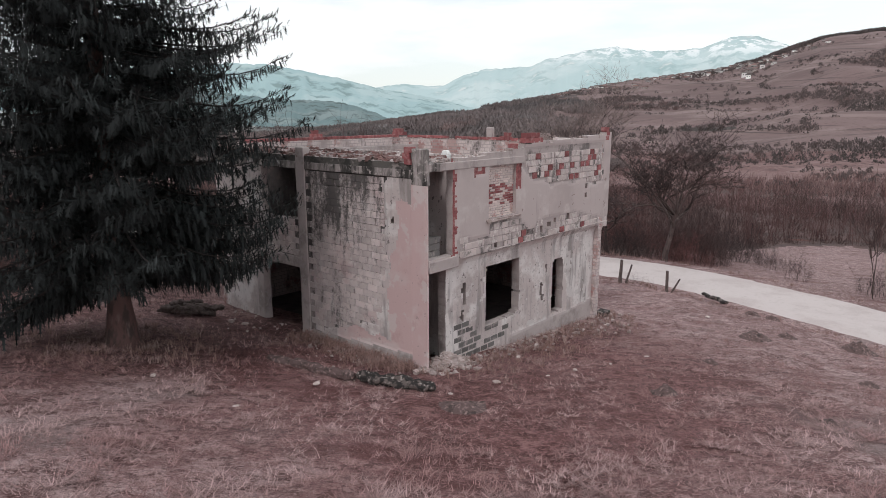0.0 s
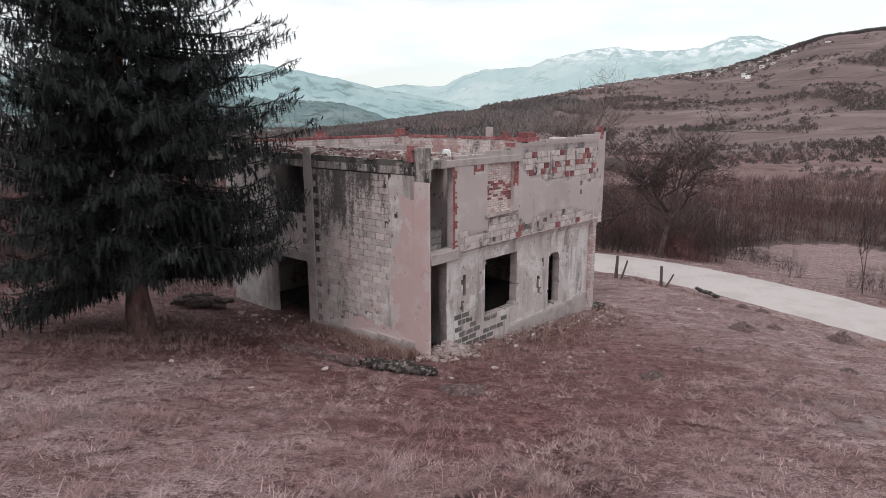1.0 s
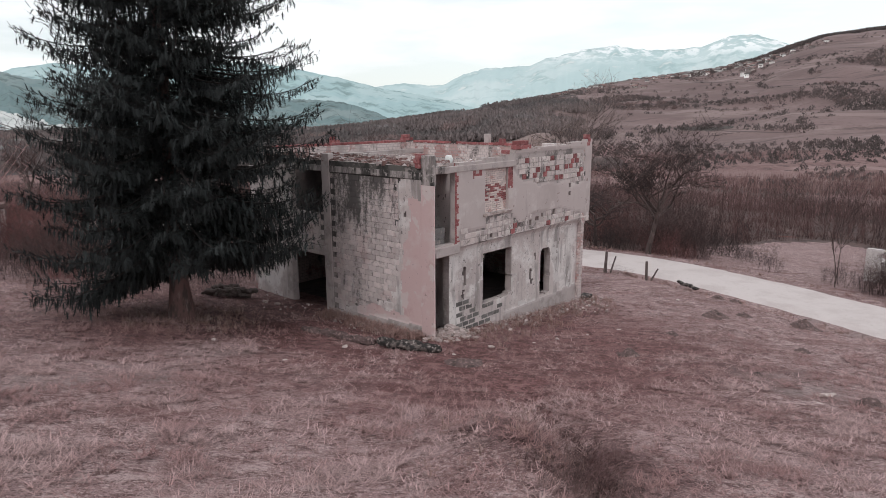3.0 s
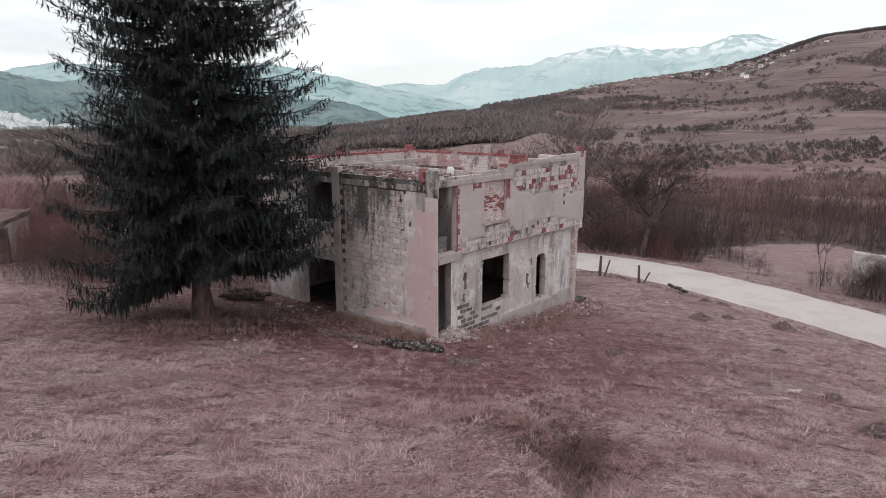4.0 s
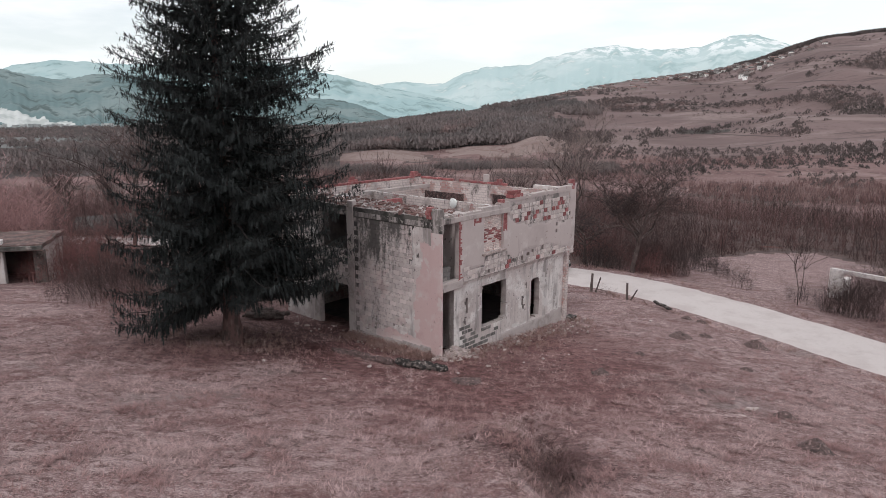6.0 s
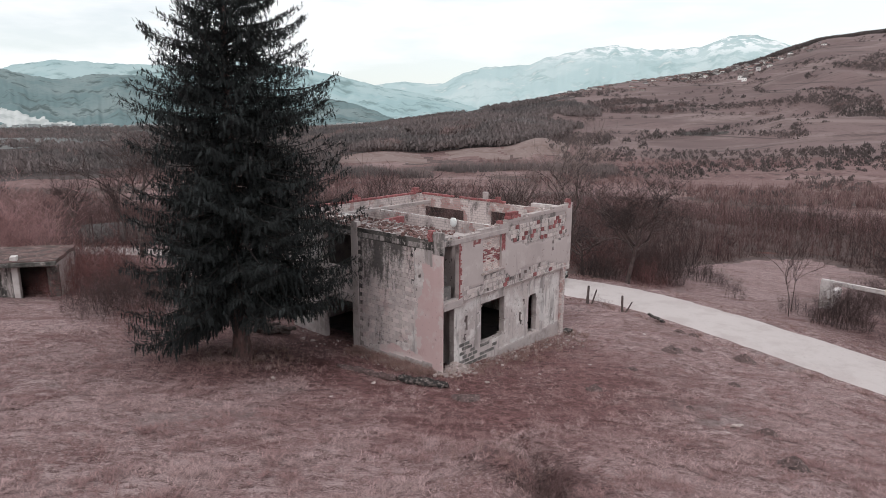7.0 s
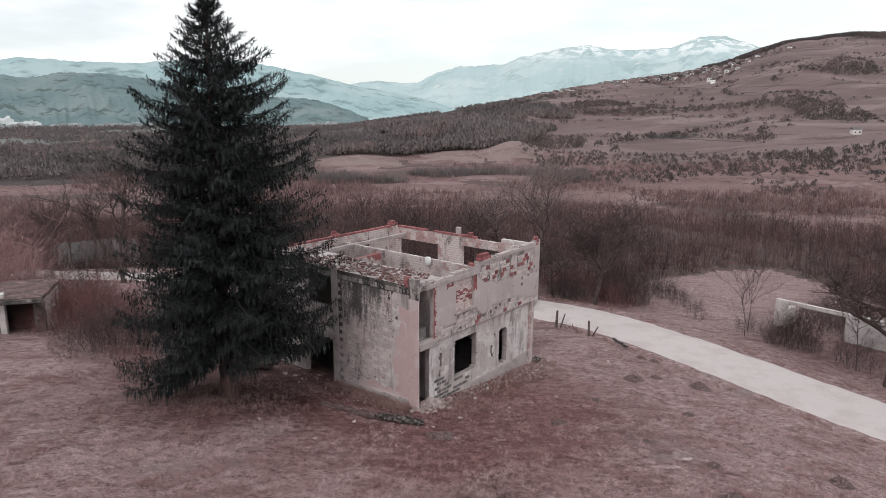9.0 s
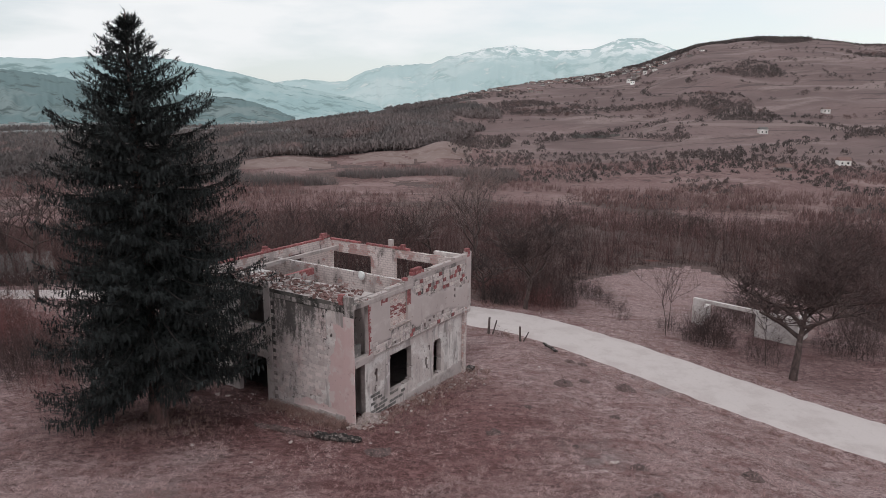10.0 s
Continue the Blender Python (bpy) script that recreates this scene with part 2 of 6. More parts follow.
M["needle"] = surface("spruce_needles", [(0.0125, 0.015, 0.015), ((0.034, 0.04, 0.04), 1.1, 0.50, 0.68)], rough=0.7, bump=0, vary=0.55, alpha_island=True)
M["bark"] = surface("grey_brown_bark", [(0.095, 0.068, 0.064), ((0.05, 0.036, 0.034), 8.0, 0.45, 0.65, (1, 1, 0.3)), ((0.19, 0.15, 0.14), 3.0, 0.55, 0.7)], bump=0.6, bump_scale=30.0)
M["spruce_bark"] = surface("reddish_spruce_bark", [(0.135, 0.078, 0.072), ((0.07, 0.048, 0.045), 6.0, 0.42, 0.62, (1, 1, 0.4)), ((0.2, 0.15, 0.14), 3.0, 0.55, 0.7, (1, 1, 0.3))], bump=0.8, bump_scale=22.0)
M["twig"] = surface("bare_twigs", [(0.085, 0.056, 0.054), ((0.05, 0.036, 0.035), 0.15, 0.45, 0.6)], bump=0, vary=0.35, alpha_island=True)
M["red_twig"] = surface("reddish_bare_twigs", [(0.16, 0.072, 0.068), ((0.22, 0.105, 0.10), 0.5, 0.45, 0.6)], bump=0, vary=0.35, alpha_island=True)
M["thicket"] = surface("bare_thicket", tone=0.66, layers=[(0.17, 0.092, 0.09), ((0.10, 0.066, 0.063), 0.05, 0.42, 0.58), ((0.20, 0.105, 0.098), 0.12, 0.55, 0.68), ((0.22, 0.06, 0.05), 0.09, 0.64, 0.74)], bump=0, vary=0.4, alpha_island=True)
M["burnt"] = surface("charred_wood", [(0.03, 0.026, 0.025), ((0.13, 0.105, 0.098), 6.0, 0.49, 0.58, (1, 1, 1)), ((0.30, 0.26, 0.245), 10.0, 0.57, 0.62)], bump=0.8, bump_scale=25.0)
M["wood"] = surface("grey_weathered_wood", [(0.13, 0.1, 0.095), ((0.07, 0.055, 0.05), 9.0, 0.45, 0.65)], bump=0.5, bump_scale=40.0)
M["earth"] = surface("dark_soil", [(0.12, 0.08, 0.077), ((0.06, 0.043, 0.041), 6.0, 0.45, 0.65), ((0.26, 0.18, 0.172), 12.0, 0.52, 0.64)], bump=0.9, bump_scale=30.0)
M["spruce_limb"] = surface("dark_spruce_limbs", [(0.03, 0.025, 0.024), ((0.05, 0.04, 0.038), 6.0, 0.45, 0.65)], bump=0)
# Dark colour stands in for the shade inside the rooms.
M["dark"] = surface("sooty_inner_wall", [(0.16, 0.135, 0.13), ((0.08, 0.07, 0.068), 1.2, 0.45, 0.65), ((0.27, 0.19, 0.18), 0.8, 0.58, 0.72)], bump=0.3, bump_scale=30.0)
# Ridge colour carries the blue haze of distance.
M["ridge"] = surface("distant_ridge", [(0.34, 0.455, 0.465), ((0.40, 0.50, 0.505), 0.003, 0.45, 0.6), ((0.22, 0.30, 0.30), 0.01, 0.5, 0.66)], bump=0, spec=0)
M["white_plastic"] = surface("white_plastic", [(0.8, 0.8, 0.79), ((0.68, 0.66, 0.64), 9.0, 0.55, 0.7)], rough=0.45, bump=0.05)
M["pink_twig"] = surface("pink_willow_shoots", [(0.43, 0.265, 0.26), ((0.28, 0.155, 0.15), 0.6, 0.45, 0.6)], bump=0, vary=0.3, alpha_island=True)
M["pale_twig"] = surface("pale_willow_twigs", [(0.24, 0.185, 0.175), ((0.17, 0.13, 0.12), 0.6, 0.45, 0.6)], bump=0, vary=0.3, alpha_island=True)
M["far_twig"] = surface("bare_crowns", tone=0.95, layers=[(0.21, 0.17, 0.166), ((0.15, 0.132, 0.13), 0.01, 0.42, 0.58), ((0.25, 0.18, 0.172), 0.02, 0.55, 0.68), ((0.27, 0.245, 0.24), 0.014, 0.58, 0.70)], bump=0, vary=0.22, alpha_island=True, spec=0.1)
M["pale_growth"] = surface("pale_young_shoots", tone=0.78, layers=[(0.30, 0.195, 0.188), ((0.22, 0.135, 0.13), 0.03, 0.42, 0.6), ((0.34, 0.24, 0.23), 0.06, 0.54, 0.68)], bump=0, vary=0.35, alpha_island=True, spec=0.1)
M["hedge_twig"] = surface("dark_hedge_twigs", tone=1.08, layers=[(0.12, 0.095, 0.092), ((0.085, 0.072, 0.07), 0.02, 0.42, 0.58), ((0.16, 0.11, 0.105), 0.03, 0.55, 0.68)], bump=0, vary=0.2, alpha_island=True, spec=0.1)
M["dark_blade"] = surface("dark_dead_grass", [(0.12, 0.072, 0.069), ((0.24, 0.155, 0.148), 2.0, 0.5, 0.65)], bump=0, vary=0.5, alpha_island=True)
M["rust_blade"] = surface("rust_grass_blades", tone=0.80, layers=[(0.36, 0.225, 0.20), ((0.46, 0.34, 0.31), 1.2, 0.5, 0.65)], bump=0, vary=0.35, alpha_island=True)
M["car_paint"] = surface("silver_car_paint", [(0.46, 0.44, 0.43), ((0.38, 0.35, 0.34), 4.0, 0.5, 0.7)], rough=0.32, metal=0.55, bump=0.0, spec=0.5)
M["dark_glass"] = surface("car_glass", [(0.02, 0.025, 0.025), ((0.03, 0.035, 0.035), 4.0, 0.5, 0.7)], rough=0.06, bump=0, spec=0.8)
M["lamp_glass"] = surface("headlight_glass", [(0.5, 0.5, 0.5), ((0.3, 0.3, 0.3), 9.0, 0.5, 0.7)], rough=0.1, bump=0, spec=0.8)
M["rubber"] = surface("black_rubber", [(0.025, 0.025, 0.025), ((0.05, 0.045, 0.043), 8.0, 0.5, 0.7)], rough=0.7, bump=0.1)
M["house_white"] = surface("village_render", [(0.80, 0.77, 0.75), ((0.55, 0.51, 0.49), 0.04, 0.45, 0.6)], bump=0, vary=0.35)
# Town walls greyed: the haze in front of them is in this colour.
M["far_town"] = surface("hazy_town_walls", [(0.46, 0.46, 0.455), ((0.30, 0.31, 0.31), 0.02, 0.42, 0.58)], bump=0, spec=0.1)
M["house_grey"] = surface("village_block", [(0.30, 0.26, 0.25), ((0.4, 0.34, 0.32), 0.05, 0.45, 0.6)], bump=0, vary=0.3)
M["house_roof"] = surface("village_red_roof", [(0.2, 0.125, 0.115), ((0.13, 0.1, 0.095), 0.06, 0.45, 0.6)], bump=0, vary=0.3)
M["dark_roof"] = surface("village_dark_roof", [(0.11, 0.1, 0.098), ((0.2, 0.17, 0.16), 0.06, 0.45, 0.6)], bump=0, vary=0.3)
M["scar"] = surface("bare_earth_bank", tone=0.66, layers=[(0.33, 0.235, 0.215), ((0.26, 0.17, 0.155), 0.06, 0.45, 0.6), ((0.38, 0.29, 0.27), 0.3, 0.5, 0.7)], bump=0)
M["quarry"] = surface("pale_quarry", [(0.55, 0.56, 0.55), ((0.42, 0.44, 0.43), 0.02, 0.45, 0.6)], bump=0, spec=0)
# Teal of these woods is distance haze mixed into the base colour.
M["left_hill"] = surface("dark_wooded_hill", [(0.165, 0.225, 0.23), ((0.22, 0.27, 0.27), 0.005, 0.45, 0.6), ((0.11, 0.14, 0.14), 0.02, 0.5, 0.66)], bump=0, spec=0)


def snow_material():
    # Pale blue rock: haze painted in. The snow on top is its own colour.
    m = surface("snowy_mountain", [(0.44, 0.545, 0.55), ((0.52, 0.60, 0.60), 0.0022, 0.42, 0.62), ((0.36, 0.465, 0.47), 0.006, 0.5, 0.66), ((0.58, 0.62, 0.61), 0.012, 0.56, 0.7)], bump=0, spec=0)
    nt = m.node_tree
    p = nt.nodes["Principled BSDF"]
    was = p.inputs["Base Color"].links[0].from_socket
    geo = nt.nodes.new("ShaderNodeNewGeometry")
    sep = nt.nodes.new("ShaderNodeSeparateXYZ")
    nt.links.new(geo.outputs["Position"], sep.inputs[0])
    high = ramp(nt, sep.outputs[2], 250.0, 400.0)
    patch = ramp(nt, noise_tex(nt, geo.outputs["Position"], 0.011, 6.0, 0.7), 0.47, 0.56)
    both = nt.nodes.new("ShaderNodeMath")
    both.operation = "MULTIPLY"
    nt.links.new(high, both.inputs[0])
    nt.links.new(patch, both.inputs[1])
    nt.links.new(blend(nt, both.outputs[0], was, (0.82, 0.84, 0.84)), p.inputs["Base Color"])
    return m


M["snow_mountain"] = snow_material()


def brickwork():
    """Limewashed inner brickwork: courses along both wall directions, washed over in patches."""
    m = surface("flaking_inner_brickwork", [(0.62, 0.53, 0.515), ((0.40, 0.33, 0.32), 1.1, 0.48, 0.66), ((0.16, 0.135, 0.13), 1.7, 0.55, 0.68, (1.5, 1.5, 0.6))], bump=0.3, bump_scale=30.0)
    nt = m.node_tree
    p = nt.nodes["Principled BSDF"]
    was = p.inputs["Base Color"].links[0].from_socket
    tc = nt.nodes.new("ShaderNodeTexCoord")
    sp = nt.nodes.new("ShaderNodeSeparateXYZ")
    nt.links.new(tc.outputs["Object"], sp.inputs[0])
    ad = nt.nodes.new("ShaderNodeMath")
    nt.links.new(sp.outputs[0], ad.inputs[0])
    nt.links.new(sp.outputs[1], ad.inputs[1])
    cb = nt.nodes.new("ShaderNodeCombineXYZ")
    nt.links.new(ad.outputs[0], cb.inputs[0])
    nt.links.new(sp.outputs[2], cb.inputs[1])
    bt = nd(nt, "ShaderNodeTexBrick", Scale=1.0)
    for k, v in (("Brick Width", 0.26), ("Row Height", 0.14), ("Mortar Size", 0.012)):
        bt.inputs[k].default_value = v
    for k, v in (("Color1", (0.47, 0.33, 0.31, 1)), ("Color2", (0.36, 0.19, 0.18, 1)), ("Mortar", (0.34, 0.29, 0.28, 1))):
        bt.inputs[k].default_value = v
    nt.links.new(cb.outputs[0], bt.inputs["Vector"])
    line = blend(nt, bt.outputs["Fac"], was, (0.40, 0.34, 0.33))
    bare = ramp(nt, noise_tex(nt, tc.outputs["Object"], 0.9, 5.0, 0.65), 0.53, 0.59)
    nt.links.new(blend(nt, bare, line, bt.outputs["Color"]), p.inputs["Base Color"])
    return m


M["brickwork"] = brickwork()

# ---------------- mesh helpers ----------------


def link_mesh(name, verts, faces, mats, parent=None, label="", index=None, smooth=False, m=None):
    me = bpy.data.meshes.new(name)
    me.from_pydata(verts, [], faces)
    for x in mats if isinstance(mats, (list, tuple)) else [mats]:
        me.materials.append(x)
    if index is not None:
        me.polygons.foreach_set("material_index", index)
    if smooth:
        me.polygons.foreach_set("use_smooth", [True] * len(me.polygons))
    me.update()
    ob = new(name, me)
    if parent:
        ob.parent = parent
    if m is not None:
        ob.matrix_basis = m
    if label:
        tagged(ob, label)
    return ob


def part(name, bm, material, parent=None, label="", m=None):
    me = bpy.data.meshes.new(name)
    bm.to_mesh(me)
    bm.free()
    me.materials.append(material)
    ob = new(name, me)
    if parent:
        ob.parent = parent
    if m is not None:
        ob.matrix_basis = m
    if label:
        tagged(ob, label)
    return ob


def box(bm, a, b, bevel=0.0, jitter=0.0):
    x0, y0, z0 = a
    x1, y1, z1 = b
    got = bmesh.ops.create_cube(bm, size=1, matrix=Matrix.Translation(((x0 + x1) / 2, (y0 + y1) / 2, (z0 + z1) / 2)) @ Matrix.Diagonal((x1 - x0, y1 - y0, z1 - z0, 1)))
    vs = got["verts"]
    if jitter:
        for v in vs:
            v.co += Vector([random.uniform(-jitter, jitter) for _ in range(3)])
    if bevel:
        es = {e for v in vs for e in v.link_edges}
        bmesh.ops.bevel(bm, geom=list(es), offset=bevel, segments=1, affect="EDGES")
    return vs


def boxed(name, a, b, material, parent=None, label="", bevel=0.01, jitter=0.0, m=None):
    bm = bmesh.new()
    box(bm, a, b, bevel, jitter)
    return part(name, bm, material, parent, label, m)


def thing(name, label, category, m=None, group="", kind=""):
    ob = new(name)
    if m is not None:
        ob.matrix_basis = m
    return tagged(ob, label, category, group, kind)


def wob(x, y, s=1.0, seed=0.0):
    return noise.noise(Vector((x * s + seed, y * s - seed, seed * 1.7)))


# ---------------- ground ----------------
CX, CY = 0.0, -27.0
COEF = (-0.1524, -0.4424, -1.3086, 0.4283, 0.1415, 0.4266, -0.2318, 0.1894, -0.0271, -0.251, -0.1924, -0.0622, 0.0189)
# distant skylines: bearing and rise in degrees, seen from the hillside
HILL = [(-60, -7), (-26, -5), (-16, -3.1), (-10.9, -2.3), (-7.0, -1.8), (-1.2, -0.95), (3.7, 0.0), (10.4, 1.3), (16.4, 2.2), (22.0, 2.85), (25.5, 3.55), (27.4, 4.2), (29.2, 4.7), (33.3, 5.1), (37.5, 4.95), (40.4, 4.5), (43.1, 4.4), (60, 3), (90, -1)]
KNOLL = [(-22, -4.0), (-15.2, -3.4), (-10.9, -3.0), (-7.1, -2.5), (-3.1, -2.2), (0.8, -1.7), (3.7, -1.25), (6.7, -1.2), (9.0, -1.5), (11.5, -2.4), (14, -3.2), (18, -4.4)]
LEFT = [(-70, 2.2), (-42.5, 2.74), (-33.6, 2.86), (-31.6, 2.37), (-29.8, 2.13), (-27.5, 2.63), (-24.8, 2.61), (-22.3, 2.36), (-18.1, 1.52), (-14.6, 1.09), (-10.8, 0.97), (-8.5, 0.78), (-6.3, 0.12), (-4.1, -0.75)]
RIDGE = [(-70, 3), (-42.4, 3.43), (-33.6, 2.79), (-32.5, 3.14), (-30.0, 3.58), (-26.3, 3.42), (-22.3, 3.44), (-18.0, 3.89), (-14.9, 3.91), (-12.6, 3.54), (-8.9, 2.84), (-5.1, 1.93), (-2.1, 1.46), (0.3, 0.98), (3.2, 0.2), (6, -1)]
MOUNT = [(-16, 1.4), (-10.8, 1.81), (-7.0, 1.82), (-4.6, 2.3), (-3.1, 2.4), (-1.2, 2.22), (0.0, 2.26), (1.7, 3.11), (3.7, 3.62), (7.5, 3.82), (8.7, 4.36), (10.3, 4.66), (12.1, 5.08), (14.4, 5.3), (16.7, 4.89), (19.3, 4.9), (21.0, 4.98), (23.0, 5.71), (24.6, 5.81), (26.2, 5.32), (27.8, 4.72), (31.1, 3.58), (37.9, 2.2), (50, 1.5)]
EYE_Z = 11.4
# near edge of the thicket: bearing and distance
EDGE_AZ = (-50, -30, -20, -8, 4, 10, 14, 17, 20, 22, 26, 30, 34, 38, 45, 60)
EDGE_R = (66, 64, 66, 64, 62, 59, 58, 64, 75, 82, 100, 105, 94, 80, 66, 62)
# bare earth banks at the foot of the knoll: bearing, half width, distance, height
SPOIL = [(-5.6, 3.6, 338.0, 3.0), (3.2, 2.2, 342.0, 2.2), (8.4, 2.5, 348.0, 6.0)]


def table(tab, a):
    xs, ys = zip(*tab)
    return np.interp(a, xs, ys)


def smooth01(t):
    t = np.clip(t, 0, 1)
    return t * t * (3 - 2 * t)


ROAD = [(-60.0, 33.0), (-40.0, 29.5), (-26.0, 27.0), (-12.0, 25.5), (0.0, 24.0), (8.3, 21.5), (13.35, 17.7), (16.85, 12.6), (20.65, 6.7), (23.2, 3.0), (25.85, 0.0), (28.25, -2.3), (32.8, -6.8), (43.2, -16.8), (63.0, -33.0)]
ROAD_HALF = 2.6


def road_dist(x, y):
    best = np.full(np.shape(x), 1e9)
    along = np.zeros(np.shape(x))
    run = 0.0
    for (ax, ay), (bx, by) in zip(ROAD[:-1], ROAD[1:]):
        dx, dy = bx - ax, by - ay
        n2 = dx * dx + dy * dy
        t = np.clip(((x - ax) * dx + (y - ay) * dy) / n2, 0, 1)
        d = np.hypot(x - ax - t * dx, y - ay - t * dy)
        along = np.where(d < best, run + t * math.sqrt(n2), along)
        best = np.minimum(best, d)
        run += math.sqrt(n2)
    return best, along


def slope_z(x, y):
    a, b = 2 * np.tanh(x / 20), y / (1 + np.abs(y) / 60) / 10
    basis = (1, a, b, a * a, a * b, b * b, a**3, a * a * b, a * b * b, b**3, a**4, a * a * b * b, b**4)
    return sum(c * v for c, v in zip(COEF, basis))


def road_z(along):
    """Height of the road along its run: it follows the slope under its middle."""
    run, zs, rs = 0.0, [], []
    for (ax, ay), (bx, by) in zip(ROAD[:-1], ROAD[1:]):
        n = math.hypot(bx - ax, by - ay)
        for k in range(6):
            t = k / 6
            rs.append(run + t * n)
            zs.append(float(slope_z(np.float64(ax + (bx - ax) * t), np.float64(ay + (by - ay) * t))) + 0.12)
        run += n
    return np.interp(along, rs, zs)


def land_z(x, y):
    """Height of the ground, from the hillside to the far plain."""
    x, y = np.asarray(x, float), np.asarray(y, float)
    r = np.hypot(x - CX, y - CY)
    az = np.degrees(np.arctan2(x - CX, y - CY))
    near = slope_z(x, y)
    d, along = road_dist(x, y)
    near = near + (road_z(along) - 0.06 - near) * (1 - smooth01((d - 3.0) / 2.2)) * smooth01((150 - r) / 60)
    # ditch with a grassy hump beside it
    mid = 2.75 - 0.07 * (y + 10.3) ** 2 * np.where(y > -10.3, 0.35, 0.6)
    q = np.hypot((x - mid + 1.15) / np.where(x > mid - 1.15, 0.62, 1.5), (y + 10.9) / 2.3)
    near = near + 0.62 * np.exp(-q * q)
    q = np.hypot((x - mid) / 0.36, (y + 10.3) / 2.7)
    near = near - 0.62 * np.exp(-q * q)
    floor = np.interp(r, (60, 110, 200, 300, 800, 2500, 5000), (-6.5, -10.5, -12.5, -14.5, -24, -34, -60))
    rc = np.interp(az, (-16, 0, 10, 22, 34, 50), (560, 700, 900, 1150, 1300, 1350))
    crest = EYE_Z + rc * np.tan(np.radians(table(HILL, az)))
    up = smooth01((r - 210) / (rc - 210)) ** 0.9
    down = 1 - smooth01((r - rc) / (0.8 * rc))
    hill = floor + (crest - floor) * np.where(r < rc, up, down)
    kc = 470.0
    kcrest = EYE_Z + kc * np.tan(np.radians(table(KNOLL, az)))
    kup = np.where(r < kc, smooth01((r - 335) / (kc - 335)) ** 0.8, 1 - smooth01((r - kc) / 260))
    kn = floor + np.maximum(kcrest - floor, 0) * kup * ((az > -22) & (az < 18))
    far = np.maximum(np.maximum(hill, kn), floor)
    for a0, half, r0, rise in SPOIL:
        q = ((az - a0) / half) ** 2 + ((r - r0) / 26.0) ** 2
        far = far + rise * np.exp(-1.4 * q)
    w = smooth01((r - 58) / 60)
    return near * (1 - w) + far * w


def gz(x, y):
    return float(land_z(x, y))


def rough_z(x, y, r):
    """Small humps of the turf."""
    out = np.zeros(len(x))
    for n in range(len(x)):
        v = Vector((x[n], y[n], 0))
        if r[n] < 75:
            out[n] = 0.10 * noise.noise(v * 0.33) + 0.05 * noise.noise(v * 1.1) + 0.025 * noise.noise(v * 3.7)
        else:
            out[n] = min(r[n] / 140, 7.0) * noise.noise(v * 0.011) + 4.5 * float(smooth01((r[n] - 340) / 150) * smooth01((900 - r[n]) / 200)) * noise.noise(v * 0.019 + Vector((3, 7, 0))) + min(r[n] / 400, 2.5) * noise.noise(v * 0.045)
    return out


def build_ground():
    azs = np.radians(np.concatenate([np.arange(-180, -47, 3.0), np.arange(-47, 55, 0.27), np.arange(55, 180, 3.0)]))
    rs = [0.6, 2, 4, 6]
    while rs[-1] < 4900:
        r = rs[-1]
        rs.append(r + (0.24 if 8 <= r < 50 else max(0.24, r * (0.013 if 150 < r < 420 else 0.024))))
    rs = np.array(rs)
    A, R = np.meshgrid(azs, rs)
    x, y = (CX + R * np.sin(A)).ravel(), (CY + R * np.cos(A)).ravel()
    rr = R.ravel()
    z = land_z(x, y)
    d, _ = road_dist(x, y)
    z += rough_z(x, y, rr) * np.where(rr < 75, smooth01((d - 2.8) / 1.2), 1)
    na, nr = len(azs), len(rs)
    verts = np.c_[x, y, z].tolist() + [(CX, CY, gz(CX, CY))]
    i = np.arange(na)
    j = (i + 1) % na
    faces = []
    for k in range(nr - 1):
        faces += np.c_[k * na + i, (k + 1) * na + i, (k + 1) * na + j, k * na + j].tolist()
    faces = [f[::-1] for f in faces]
    faces += [(int(a), int(b), nr * na) for a, b in zip(i, j)]
    return verts, faces


M["field"] = surface("hill_pasture", tone=0.74, layers=[(0.255, 0.178, 0.174), ((0.205, 0.143, 0.14), 0.012, 0.42, 0.58), ((0.33, 0.245, 0.235), 0.02, 0.5, 0.66, (0.6, 1.6, 1)), ((0.15, 0.108, 0.104), 0.03, 0.60, 0.66, (0.4, 2.2, 1)), ((0.16, 0.115, 0.11), 0.09, 0.58, 0.66, (0.5, 2.0, 1), 0.6), ((0.20, 0.145, 0.138), 0.4, 0.5, 0.7), ((0.11, 0.082, 0.078), 0.55, 0.60, 0.64, (0.012, 0.012, 1.0), 0.75), ((0.36, 0.27, 0.255), 0.4, 0.60, 0.68, (0.014, 0.014, 1.0), 0.6)], bump=0, spec=0.1)
M["woodland"] = surface("bare_woodland_floor", tone=0.70, layers=[(0.115, 0.092, 0.09), ((0.095, 0.083, 0.082), 0.02, 0.42, 0.58), ((0.15, 0.108, 0.103), 0.05, 0.52, 0.68), ((0.08, 0.064, 0.062), 0.3, 0.5, 0.7)], bump=0, spec=0.1)
# Grey of the far plain includes painted distance haze.
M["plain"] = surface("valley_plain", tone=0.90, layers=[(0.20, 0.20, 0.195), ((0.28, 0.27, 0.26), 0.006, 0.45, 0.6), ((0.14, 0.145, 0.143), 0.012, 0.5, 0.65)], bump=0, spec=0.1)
M["scrub"] = surface("scrub_floor", tone=0.58, layers=[(0.19, 0.115, 0.105), ((0.13, 0.085, 0.08), 0.25, 0.42, 0.6), ((0.25, 0.165, 0.15), 0.6, 0.5, 0.68), ((0.23, 0.07, 0.06), 0.12, 0.62, 0.74), ((0.08, 0.055, 0.05), 3.0, 0.5, 0.7)], bump=0.6, bump_scale=6.0)

